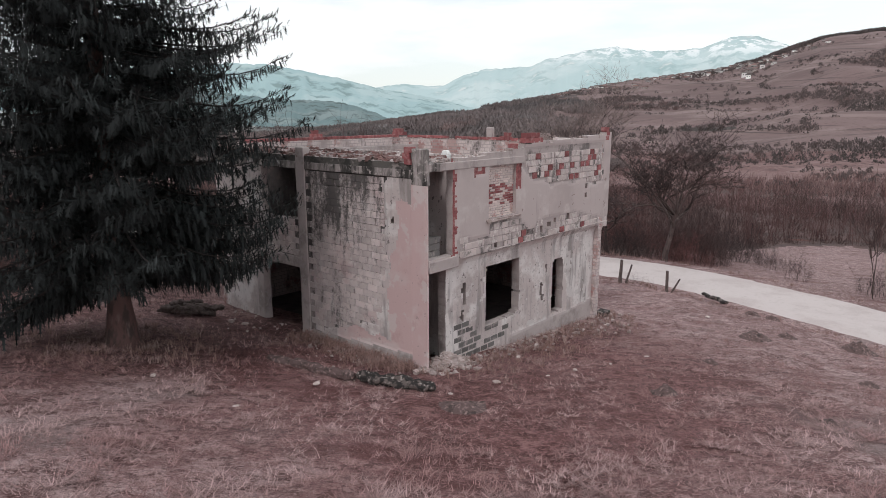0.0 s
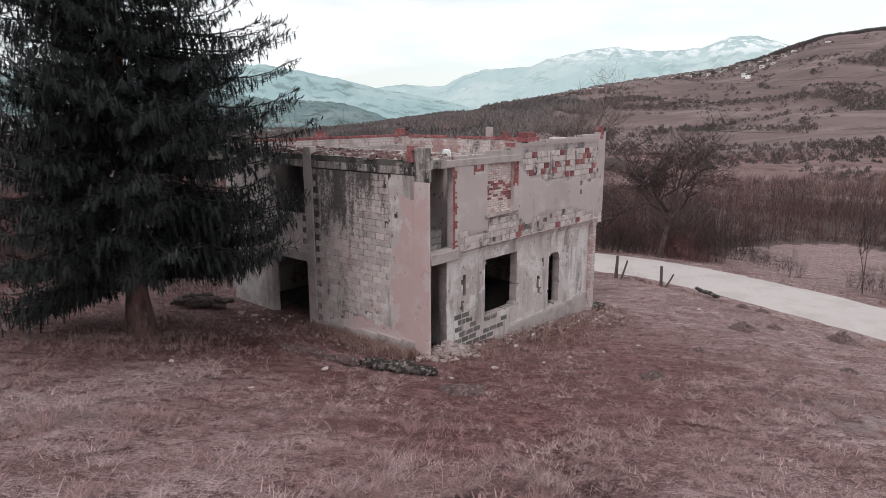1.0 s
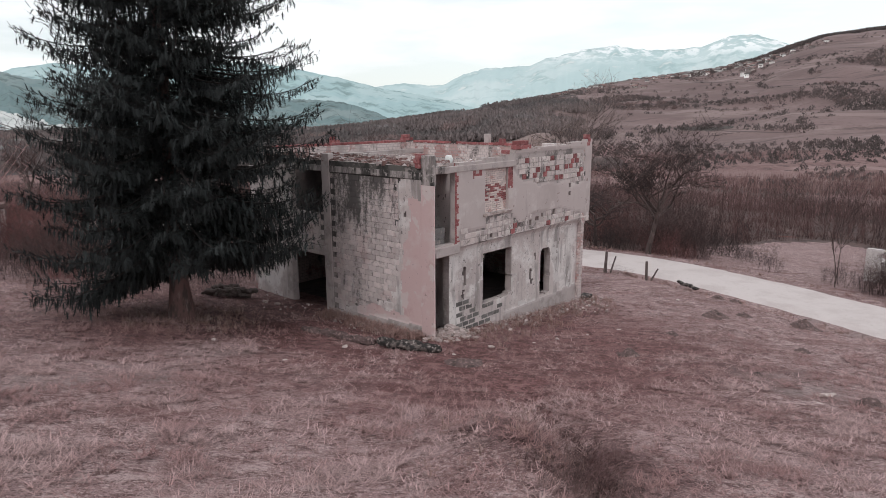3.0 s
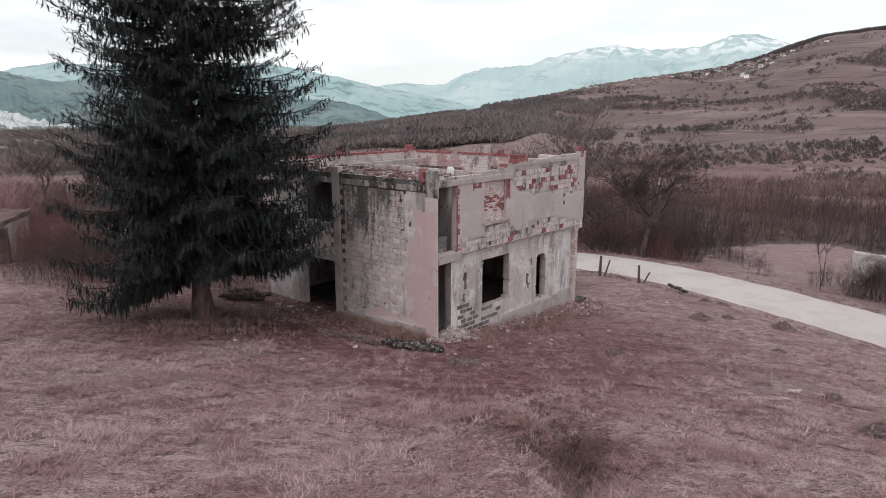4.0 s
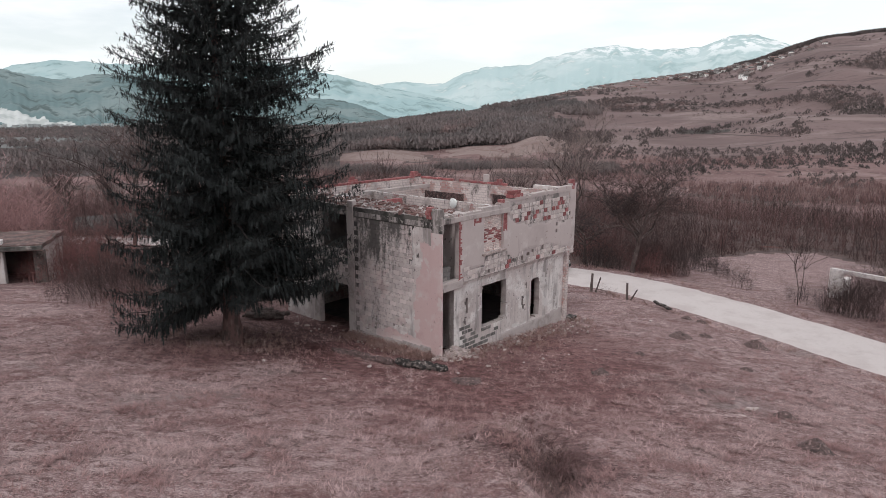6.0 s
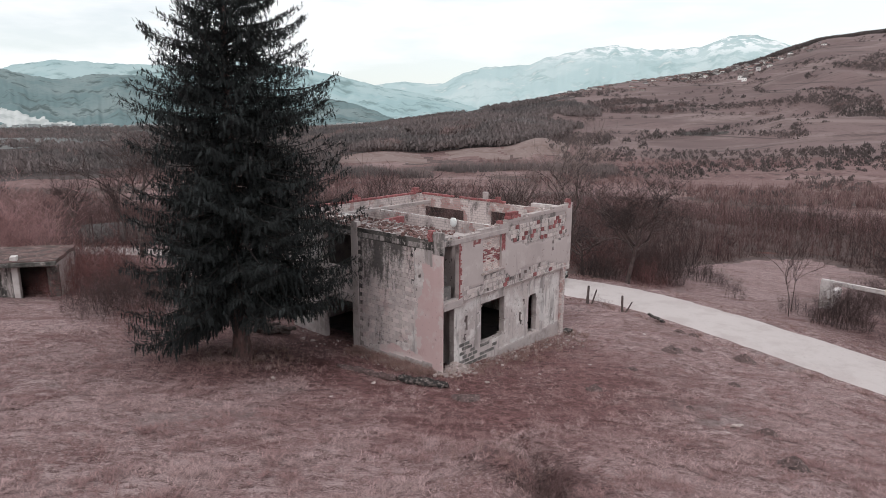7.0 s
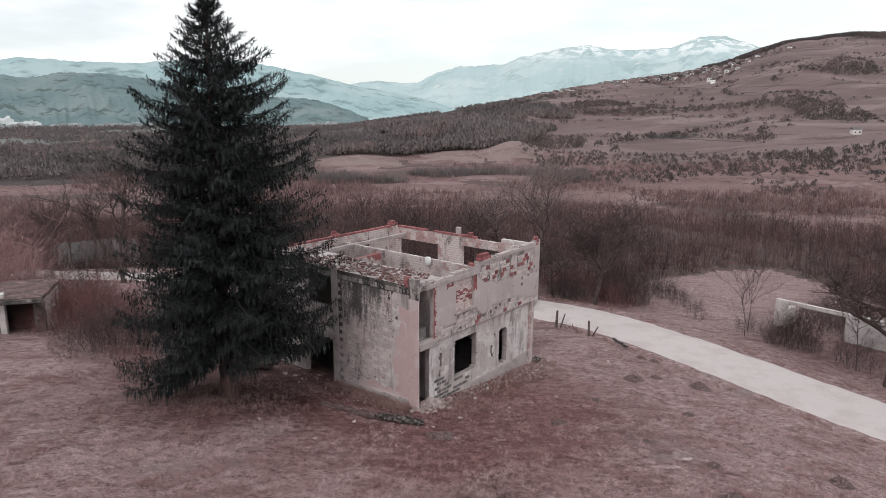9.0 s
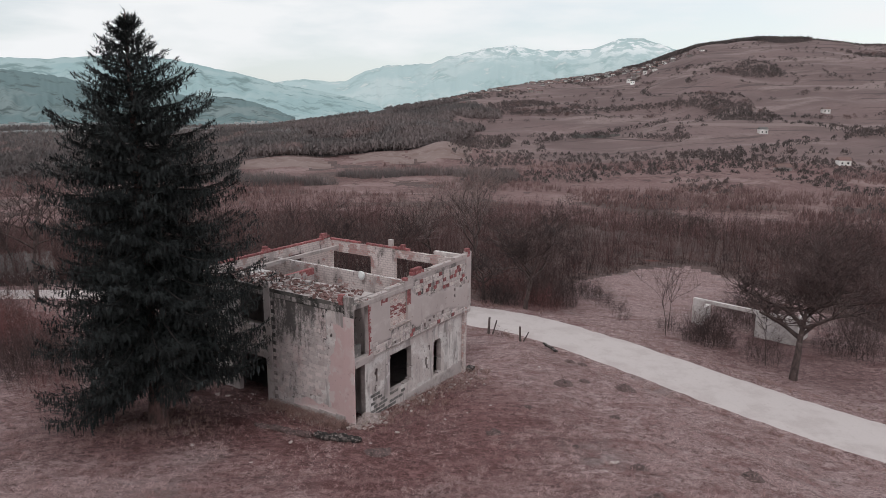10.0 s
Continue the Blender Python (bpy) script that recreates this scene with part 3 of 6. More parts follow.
M["young_scrub"] = surface("dry_scrub_meadow", tone=0.72, layers=[(0.27, 0.17, 0.165), ((0.20, 0.12, 0.115), 0.03, 0.42, 0.6), ((0.36, 0.25, 0.24), 0.05, 0.52, 0.66), ((0.14, 0.09, 0.085), 0.2, 0.54, 0.66), ((0.33, 0.22, 0.21), 0.7, 0.5, 0.68)], bump=0, spec=0.1)

gv, gf = build_ground()
gmid = np.array([[(gv[f[0]][0] + gv[f[2]][0]) / 2, (gv[f[0]][1] + gv[f[2]][1]) / 2] for f in gf])
g_r = np.hypot(gmid[:, 0] - CX, gmid[:, 1] - CY)
g_az = np.degrees(np.arctan2(gmid[:, 0] - CX, gmid[:, 1] - CY))
g_n = np.array([noise.noise(Vector((p[0] * 0.02, p[1] * 0.02, 3.0))) for p in gmid])
g_ix = np.zeros(len(gf), int)
g_m = np.array([noise.noise(Vector((p[0] * 0.045, p[1] * 0.045, 9.0))) for p in gmid])
g_ix[g_r > np.interp(g_az, EDGE_AZ, EDGE_R) - 1 + 5 * g_m] = 4
g_ix[(g_r > 150) & (g_m > -0.12)] = 6
g_ix[(g_r > 265 + 30 * g_m) & (g_az < -9)] = 2
g_ix[(g_r > 360) & (g_az < 13)] = 2
g_ix[(g_r > 215 + 50 * g_n) & (g_az > 9 + 5 * g_n) & (g_r < 355)] = 6
g_ix[(g_r > 330 + 30 * g_n) & (g_az > 10.5 + 5 * g_n) & (g_r < 1700)] = 1
for a0, half, r0, rise in SPOIL:
    g_ix[(np.abs(g_az - a0 + 1.2 * g_m) < half * 1.05) & (g_r > r0 - 30 + 14 * g_m) & (g_r < r0 + 8 + 10 * g_n)] = 5
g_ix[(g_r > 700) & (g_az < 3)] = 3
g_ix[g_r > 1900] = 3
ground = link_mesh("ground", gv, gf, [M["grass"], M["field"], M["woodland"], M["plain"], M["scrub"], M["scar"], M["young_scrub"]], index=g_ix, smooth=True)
tagged(ground, "hillside of dry pinkish winter grass falling to a valley", "ground", kind="structure")


def build_road():
    verts, faces = [], []
    pts = []
    for (ax, ay), (bx, by) in zip(ROAD[:-1], ROAD[1:]):
        n = max(2, int(math.hypot(bx - ax, by - ay) / 0.5))
        pts += [(ax + (bx - ax) * k / n, ay + (by - ay) * k / n) for k in range(n)]
    pts = np.array(pts)
    for _ in range(6):
        pts[1:-1] = (pts[:-2] + 2 * pts[1:-1] + pts[2:]) / 4
    for n, (x, y) in enumerate(pts):
        dx, dy = pts[min(n + 1, len(pts) - 1)] - pts[max(n - 1, 0)]
        L = math.hypot(dx, dy)
        nx, ny = -dy / L, dx / L
        for k in range(9):
            s = (k / 4 - 1) * (float(np.interp(x, (-20, 4), (1.4, ROAD_HALF))) + (0.28 * wob(x, y, 0.9, 3.0 + k) if k in (0, 8) else 0))
            px, py = x + nx * s, y + ny * s
            _, along = road_dist(np.float64(x), np.float64(y))
            z = float(road_z(along)) + 0.035 - (0.16 if k in (0, 8) else 0) + 0.02 * wob(px, py, 1.3) - 0.03 * math.exp(-((abs(s) - 0.9) / 0.35) ** 2)
            verts.append((px, py, z))
    for n in range(len(pts) - 1):
        for k in range(8):
            a = n * 9 + k
            faces.append((a, a + 1, a + 10, a + 9))
    return verts, faces


rv, rf = build_road()
road = tagged(link_mesh("road", rv, rf, M["road"], smooth=True), "pale compacted gravel road past the ruin", "road", kind="structure")


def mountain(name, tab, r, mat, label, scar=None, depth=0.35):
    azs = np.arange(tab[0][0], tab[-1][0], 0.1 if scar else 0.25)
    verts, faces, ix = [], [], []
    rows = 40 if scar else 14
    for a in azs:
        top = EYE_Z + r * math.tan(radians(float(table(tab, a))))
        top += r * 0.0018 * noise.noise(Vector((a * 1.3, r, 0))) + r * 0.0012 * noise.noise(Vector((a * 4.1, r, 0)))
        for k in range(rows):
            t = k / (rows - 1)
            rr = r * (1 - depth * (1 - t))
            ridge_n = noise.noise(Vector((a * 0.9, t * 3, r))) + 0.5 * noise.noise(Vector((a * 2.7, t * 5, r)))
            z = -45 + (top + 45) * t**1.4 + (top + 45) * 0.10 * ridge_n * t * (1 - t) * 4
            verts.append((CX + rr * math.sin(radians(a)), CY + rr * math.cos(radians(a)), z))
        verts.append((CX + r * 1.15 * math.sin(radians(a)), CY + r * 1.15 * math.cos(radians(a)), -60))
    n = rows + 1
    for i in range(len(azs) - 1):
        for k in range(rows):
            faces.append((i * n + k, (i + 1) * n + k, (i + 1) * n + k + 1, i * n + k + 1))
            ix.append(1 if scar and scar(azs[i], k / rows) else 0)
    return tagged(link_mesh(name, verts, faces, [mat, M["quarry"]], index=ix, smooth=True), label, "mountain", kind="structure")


# No air haze is modelled; these three get it from their painted colours.
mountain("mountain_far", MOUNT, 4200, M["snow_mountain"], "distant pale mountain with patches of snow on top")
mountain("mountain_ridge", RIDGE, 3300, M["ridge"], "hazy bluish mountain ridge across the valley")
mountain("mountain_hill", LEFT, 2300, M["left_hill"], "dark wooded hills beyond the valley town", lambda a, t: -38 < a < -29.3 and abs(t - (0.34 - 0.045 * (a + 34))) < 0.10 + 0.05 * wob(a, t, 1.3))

# ---------------- the ruined house ----------------
HOUSE = Matrix.Translation((-0.155, -0.026, 0)) @ Matrix.Rotation(radians(49), 4, "Z")
house = thing("ruined_house", "roofless two-storey house ruin of blocks and crumbling plaster", "house", HOUSE)


def wall(name, u0, u1, z0, z1, thick, solid, skin, place, mats, step=0.09, lines_u=(), lines_z=(), label="", rag=0.012):
    """A wall as one closed mesh on a grid: solid(u, z) says where it stands, skin(u, z) gives the material
    index and how far the face stands proud. place(u, d, z) sets it into the house, d outwards."""
    us = sorted(set(np.round(np.arange(u0, u1, step), 4).tolist() + [u1] + list(lines_u)))
    zs = sorted(set(np.round(np.arange(z0, z1, step), 4).tolist() + [z1] + list(lines_z)))

    def thin(vals, keep):
        out = [vals[0]]
        for v in vals[1:]:
            if v - out[-1] < (0.02 if v in keep and out[-1] in keep else step * 0.45):
                if v in keep:
                    out[-1] = v
                continue
            out.append(v)
        return out

    us, zs = thin(us, lines_u), thin(zs, lines_z)
    nu, nz = len(us) - 1, len(zs) - 1
    on = [[bool(solid((us[i] + us[i + 1]) / 2, (zs[k] + zs[k + 1]) / 2)) for k in range(nz)] for i in range(nu)]
    sk = [[skin((us[i] + us[i + 1]) / 2, (zs[k] + zs[k + 1]) / 2) for k in range(nz)] for i in range(nu)]
    verts, faces, ix, key = [], [], [], {}

    def v(i, k, side):
        if (i, k, side) not in key:
            u, z = us[i], zs[k]
            ds = [sk[a][b][1] for a in (i - 1, i) for b in (k - 1, k) if 0 <= a < nu and 0 <= b < nz and on[a][b]]
            d = sum(ds) / max(len(ds), 1)
            edge = len(ds) < 4
            if edge and 0 < i < nu:
                u += rag * noise.noise(Vector((us[i] * 7, zs[k] * 7, 1.3)))
            if edge and k > 0:
                z += rag * noise.noise(Vector((us[i] * 7, zs[k] * 7, 5.3)))
            d += 0.006 * noise.noise(Vector((us[i] * 2.1, zs[k] * 2.1, 2)))
            key[i, k, side] = len(verts)
            verts.append(place(u, d if side == 0 else -thick, z))
        return key[i, k, side]

    for i in range(nu):
        for k in range(nz):
            if not on[i][k]:
                continue
            m = sk[i][k][0]
            faces.append((v(i, k, 0), v(i + 1, k, 0), v(i + 1, k + 1, 0), v(i, k + 1, 0)))
            ix.append(m)
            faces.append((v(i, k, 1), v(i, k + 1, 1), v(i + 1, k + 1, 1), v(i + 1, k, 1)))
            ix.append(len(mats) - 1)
            for di, dk, a, b in ((-1, 0, (i, k + 1), (i, k)), (1, 0, (i + 1, k), (i + 1, k + 1)), (0, -1, (i, k), (i + 1, k)), (0, 1, (i + 1, k + 1), (i, k + 1))):
                p, q = i + di, k + dk
                if not (0 <= p < nu and 0 <= q < nz and on[p][q]):
                    faces.append((v(*a, 0), v(*a, 1), v(*b, 1), v(*b, 0)))
                    ix.append(len(mats) - 2)
    ob = link_mesh(name, verts, faces, mats, house, label, index=ix)
    bm = bmesh.new()
    bm.from_mesh(ob.data)
    bmesh.ops.recalc_face_normals(bm, faces=bm.faces)
    bm.to_mesh(ob.data)
    bm.free()
    return ob


def inside(u, z, u0, u1, z0, z1, r=0.04, s=3.0, seed=0.0):
    """True within an opening whose edges are broken by about r."""
    w = r * noise.noise(Vector((u * s + seed, z * s, seed)))
    return u0 - w < u < u1 + w and z0 - w < z < z1 + w


LEFTW = lambda u, d, z: (-d, u, z)
RIGHTW = lambda u, d, z: (u, -d, z)
ENDW = lambda u, d, z: (9.9 + d, u, z)
BACKW = lambda u, d, z: (u, 10.4 + d, z)
# The last entry goes on the wall backs, with room shade in its colour.
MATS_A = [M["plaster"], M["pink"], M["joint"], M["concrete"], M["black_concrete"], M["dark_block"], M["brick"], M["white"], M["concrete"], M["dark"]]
MATS_LEFT = MATS_A[:2] + [M["wall_joint"]] + MATS_A[3:]
MATS_UPPER = [M["smooth_plaster"]] + MATS_A[1:]


def bare_left(u, z):
    """Where the plaster of the block wall has come away."""
    edge = float(np.interp(z, (0.1, 0.3, 0.5, 0.9, 1.5, 2.5, 3.6, 4.3, 5.1), (4.4, 3.6, 2.9, 2.0, 1.65, 1.5, 1.4, 1.5, 1.45)))
    edge += 0.3 * noise.noise(Vector((z * 1.6, 4, 0))) + 0.22 * noise.noise(Vector((z * 4, 8, 0)))
    return edge < u < 4.98 and -0.1 < z < 5.16


def left_solid(u, z):
    if math.hypot(u - 1.12, z - 3.97) < 0.085 or math.hypot((u - 4.62) / 0.7, z - 0.55) < 0.15:
        return False
    if inside(u, z, 5.50, 7.60, -2, 1.93, 0.03) or inside(u, z, 5.50, 7.48, 3.52, 5.17, 0.03):
        return False
    if u > 7.9 and z > 2.9 and z < 4.0 - 0.1 * wob(u, z, 2) and u < 9.9:
        return True
    return z < 5.58 + 0.03 * wob(u, 0, 3)


def left_skin(u, z):
    if z < 0.22 - 0.065 * u and u < 5:
        return 3, 0.03
    if u < 0.36:
        return (8 if z > 5.05 + 0.3 * wob(u * 4, z, 1) else 1), 0.03
    if 0.36 < u < 0.39 and 0.3 < z < 4.8 + 0.2 * wob(z, 0, 4):
        return 9, -0.03
    if 5.0 <= u <= 5.46:
        return 3, 0.04
    if 7.60 <= u <= 8.0 and z < 2.3:
        return 3, 0.03
    if z > 5.16:
        return 4, 0.02
    if bare_left(u, z):
        return 2, -0.012
    if u > 5 and 2.3 < z < 3.55:
        return 2, -0.012
    if u > 5 and 1.93 < z <= 2.3:
        return 3, 0.02
    if u > 5:
        return 0, 0.0
    w = 0.16 * wob(u, z, 2.1, 4) + 0.08 * wob(u, z, 6.0, 9)
    rose = (u < 1.35 + w and z < 3.1 + w) or (u < 0.95 + w and z < 4.5 + w) or (z < 0.42 + w and u < 3.7) or (2.62 + w < u < 3.1 and z < 1.2 + w)
    return (1, 0.004) if rose else (0, 0.014)


wall("wall_left", 0.0, 10.4, -1.0, 5.7, 0.25, left_solid, left_skin, LEFTW, MATS_LEFT, step=0.066, lines_u=(0.36, 0.39, 5.0, 5.46, 5.5, 7.6, 8.0), lines_z=(1.93, 3.52, 5.17), label="front wall with bare blocks and patches of pink plaster")


def lower_solid(u, z):
    if inside(u, z, 0.14, 0.95, -2, 2.62, 0.02):
        return False
    cut = 0.30 * max(0, (u - 3.9)) * (0.55 + 0.4 * wob(u, z, 3))
    if inside(u, z, 2.85, 4.65, 0.40 + cut, 2.30, 0.06, 4.0):
        return False
    top = 1.86 - 0.24 * (abs(u - 7.09) / 0.37) ** 4
    if inside(u, z, 6.72, 7.46, -0.12, top, 0.04, 5.0):
        return False
    for hu, hz, ha, hb in ((1.78, 1.75, 0.09, 0.22), (1.8, 1.42, 0.08, 0.12), (1.70, 1.0, 0.07, 0.16), (6.02, 0.95, 0.09, 0.22), (6.1, 0.62, 0.10, 0.12), (6.32, 1.65, 0.05, 0.16)):
        if abs(u - hu) < ha + 0.05 * wob(u * 9, z * 9) and abs(z - hz) < hb + 0.05 * wob(u * 7, z * 7, 1, 3):
            return False
    return z < 2.80


def lower_skin(u, z):
    n = noise.noise(Vector((u * 1.6, z * 1.6, 0))) + 0.5 * noise.noise(Vector((u * 5, z * 5, 0)))
    ground_l = 0.05 - 0.11 * u
    if z < -0.22 + 0.02 * wob(u, z) and u > 4.2:
        return 3, 0.035
    if 1.0 < u < 4.6 + n and z < 0.78 - 0.09 * u + 0.35 * n + (0.5 if u < 2.0 else 0):
        return 0, -0.004
    return (0 if n < 0.35 or z > 2 else 7), 0.012


wall("wall_lower", 0.0, 9.95, -1.9, 2.8, 0.28, lower_solid, lower_skin, RIGHTW, MATS_A, lines_u=(0.14, 0.95, 2.85, 4.65, 6.72, 7.46), lines_z=(2.64, 2.30, 0.40), step=0.075, label="lower side wall with window and narrow arched opening", rag=0.02)


def upper_top(u):
    if u < 4.45:
        return 5.60 + 0.055 * u
    if u < 5.7:
        return 6.05 if u > 4.9 else 5.95
    if u < 9.85:
        return 5.97 + 0.035 * (u - 5.7) + 0.03 * wob(u, 1, 5)
    return 6.2


def upper_solid(u, z):
    if inside(u, z, 0.02, 1.05, 2.99, 5.38, 0.01):
        return False
    if inside(u, z, 2.66, 4.08, 3.82, 5.38, 0.07, 4.0):
        return False
    for hu, hz in ((8.55, 4.35), (8.5, 3.98), (4.85, 3.13), (5.6, 3.1), (6.1, 3.22), (6.45, 3.3), (7.3, 3.35), (3.1, 2.98)):
        if abs(u - hu) < 0.09 and abs(z - hz) < 0.09:
            return False
    return z < upper_top(u) + 0.035 * wob(u * 2, 3, 2)


def upper_skin(u, z):
    n = noise.noise(Vector((u * 1.1, z * 1.5, 12))) + 0.45 * noise.noise(Vector((u * 4, z * 4, 3)))
    if u < 1.16 + 0.08 * wob(u, z, 4) and 1.0 < u and z > 2.9:
        return 6, -0.02
    if z > 5.36 and u < 4.5:
        return 3, 0.02
    band = float(np.interp(u, (1.2, 2.1, 2.7, 2.85, 4.2, 4.4, 4.9, 5.5, 6.7, 8.4, 9.8), (3.37, 3.3, 3.3, 3.82, 3.75, 3.5, 3.25, 3.4, 3.55, 3.35, 3.0)))
    if u > 1.2 and z < band + 0.12 * n:
        return 2, -0.012
    if 4.35 < u < 9.75 + 0.2 * n and z > float(np.interp(u, (4.4, 5.0, 6.2, 7.3, 8.2, 9.4), (5.2, 4.95, 4.5, 4.5, 4.65, 4.35))) + 0.16 * n and z < 5.85:
        return 2, -0.012
    if (1.25 < u < 2.5 and 5.12 < z - 0.08 * n and n > 0.12) or (4.08 < u < 4.35 and z > 4.6 + 0.2 * n and n > -0.05):
        return 6, -0.012
    return 0, 0.015


wall("wall_upper", 0.02, 10.3, 2.80, 6.4, 0.25, upper_solid, upper_skin, lambda u, d, z: (u, -0.2 - d, z), MATS_UPPER, lines_u=(1.05, 2.66, 4.08), lines_z=(2.99, 5.38, 3.82), step=0.085, label="upper side wall of peeling plaster over blocks", rag=0.02)


def end_solid(u, z):
    if inside(u, z, 6.6, 9.85, 3.72, 5.10, 0.02) or inside(u, z, 2.0, 4.75, 3.8, 5.28, 0.02):
        return False
    return z < 5.78 + 0.03 * wob(u, 0, 4)


wall("wall_end", -0.2, 10.4, -2.4, 5.9, 0.25, end_solid, lambda u, z: (0, 0.0), ENDW, MATS_A[:8] + [M["brickwork"], M["brickwork"]], lines_u=(2.0, 4.75, 6.6, 9.85), lines_z=(3.72, 5.1, 5.28), step=0.12)


def back_solid(u, z):
    if inside(u, z, 6.3, 7.5, 3.9, 5.33, 0.02) or inside(u, z, 1.2, 3.6, 3.8, 5.2, 0.02):
        return False
    return z < 5.80 + 0.03 * wob(u, 0, 4)


wall("wall_back", 0.0, 10.15, -2.0, 5.9, 0.25, back_solid, lambda u, z: (0, 0.0), BACKW, MATS_A[:8] + [M["brickwork"], M["brickwork"]], lines_u=(1.2, 3.6, 6.3, 7.5), lines_z=(3.9, 5.33), step=0.12)
wall("wall_inner", 0.1, 10.15, 2.7, 5.9, 0.2, lambda u, z: z < 5.46 + 0.03 * wob(u, 2, 3) and not inside(u, z, 7.4, 8.4, 2.7, 4.9, 0.02), lambda u, z: (7, 0.0), lambda u, d, z: (5.1 - d, u, z), MATS_A[:7] + [M["brickwork"]] + [M["white"], M["pale_brick"]], step=0.12, label="whitewashed inner wall")
wall("wall_inner", 2.2, 4.9, 2.7, 5.6, 0.2, lambda u, z: z < 5.38 + 0.05 * wob(u, 2, 3) and not inside(u, z, 2.9, 3.8, 2.7, 4.8, 0.03), lambda u, z: (7 if noise.noise(Vector((u * 2, z * 2, 7))) < 0.1 else 6, 0.0), lambda u, d, z: (u, 6.8 - d, z), MATS_A[:7] + [M["brickwork"]] + [M["brick"], M["white"]], step=0.12, label="whitewashed inner wall with bare red brick")
boxed("floor_slab", (0.1, 0.1, 2.58), (9.8, 10.3, 2.78), M["concrete"], house, "bare concrete upper floor", 0.0)
# Ground floor and its inner wall: indoor shade painted as a dark colour.
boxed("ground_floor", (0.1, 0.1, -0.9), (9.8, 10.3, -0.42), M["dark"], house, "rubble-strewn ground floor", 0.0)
boxed("inner_wall_low", (0.3, 5.05, -0.5), (9.7, 5.25, 2.58), M["dark"], house, "inner wall of the ground floor, coloured dark as room shade", 0.0)
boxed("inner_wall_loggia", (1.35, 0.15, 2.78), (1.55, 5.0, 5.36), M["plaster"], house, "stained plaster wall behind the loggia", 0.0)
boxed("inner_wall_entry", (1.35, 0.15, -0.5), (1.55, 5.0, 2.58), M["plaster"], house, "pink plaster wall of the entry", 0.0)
# Added wall: closes the room and makes its opening read as dark shade.
boxed("inner_wall_loggia", (2.0, 5.25, 2.78), (2.15, 10.2, 5.42), M["dark"], house, "added wall behind the upper opening, coloured dark as room shade", 0.0)
boxed("roof_slab", (0.02, 0.36, 5.40), (2.15, 9.6, 5.58), M["concrete"], house, "remains of the concrete roof slab", 0.0, 0.0)
bm = bmesh.new()
for k in range(16):
    box(bm, (0.06 + 0.08 * (k % 5) * 1.6, 0.05, 2.98 + 0.19 * (k // 5)), (0.28 + 0.08 * (k % 5) * 1.6, 0.25, 3.16 + 0.19 * (k // 5)), 0.01, 0.012)
part("parapet_remains", bm, M["dark_block"], house, "dark broken block parapet in the loggia")

# ---------------- trees ----------------


def tube(verts, faces, pts, rads, sides=5):
    """A bent tapered tube through pts."""
    base = len(verts)
    n = len(pts)
    for k, (p, r) in enumerate(zip(pts, rads)):
        a = pts[min(k + 1, n - 1)] - pts[max(k - 1, 0)]
        a = a / (np.linalg.norm(a) + 1e-9)
        s = np.cross(a, (0.31, 0.2, 0.93) if abs(a[2]) < 0.8 else (1.0, 0.1, 0.0))
        s /= np.linalg.norm(s)
        t = np.cross(a, s)
        for q in range(sides):
            w = 2 * math.pi * q / sides
            verts.append(tuple(p + r * (math.cos(w) * s + math.sin(w) * t)))
    for k in range(n - 1):
        for q in range(sides):
            w = (q + 1) % sides
            faces.append((base + k * sides + q, base + k * sides + w, base + (k + 1) * sides + w, base + (k + 1) * sides + q))


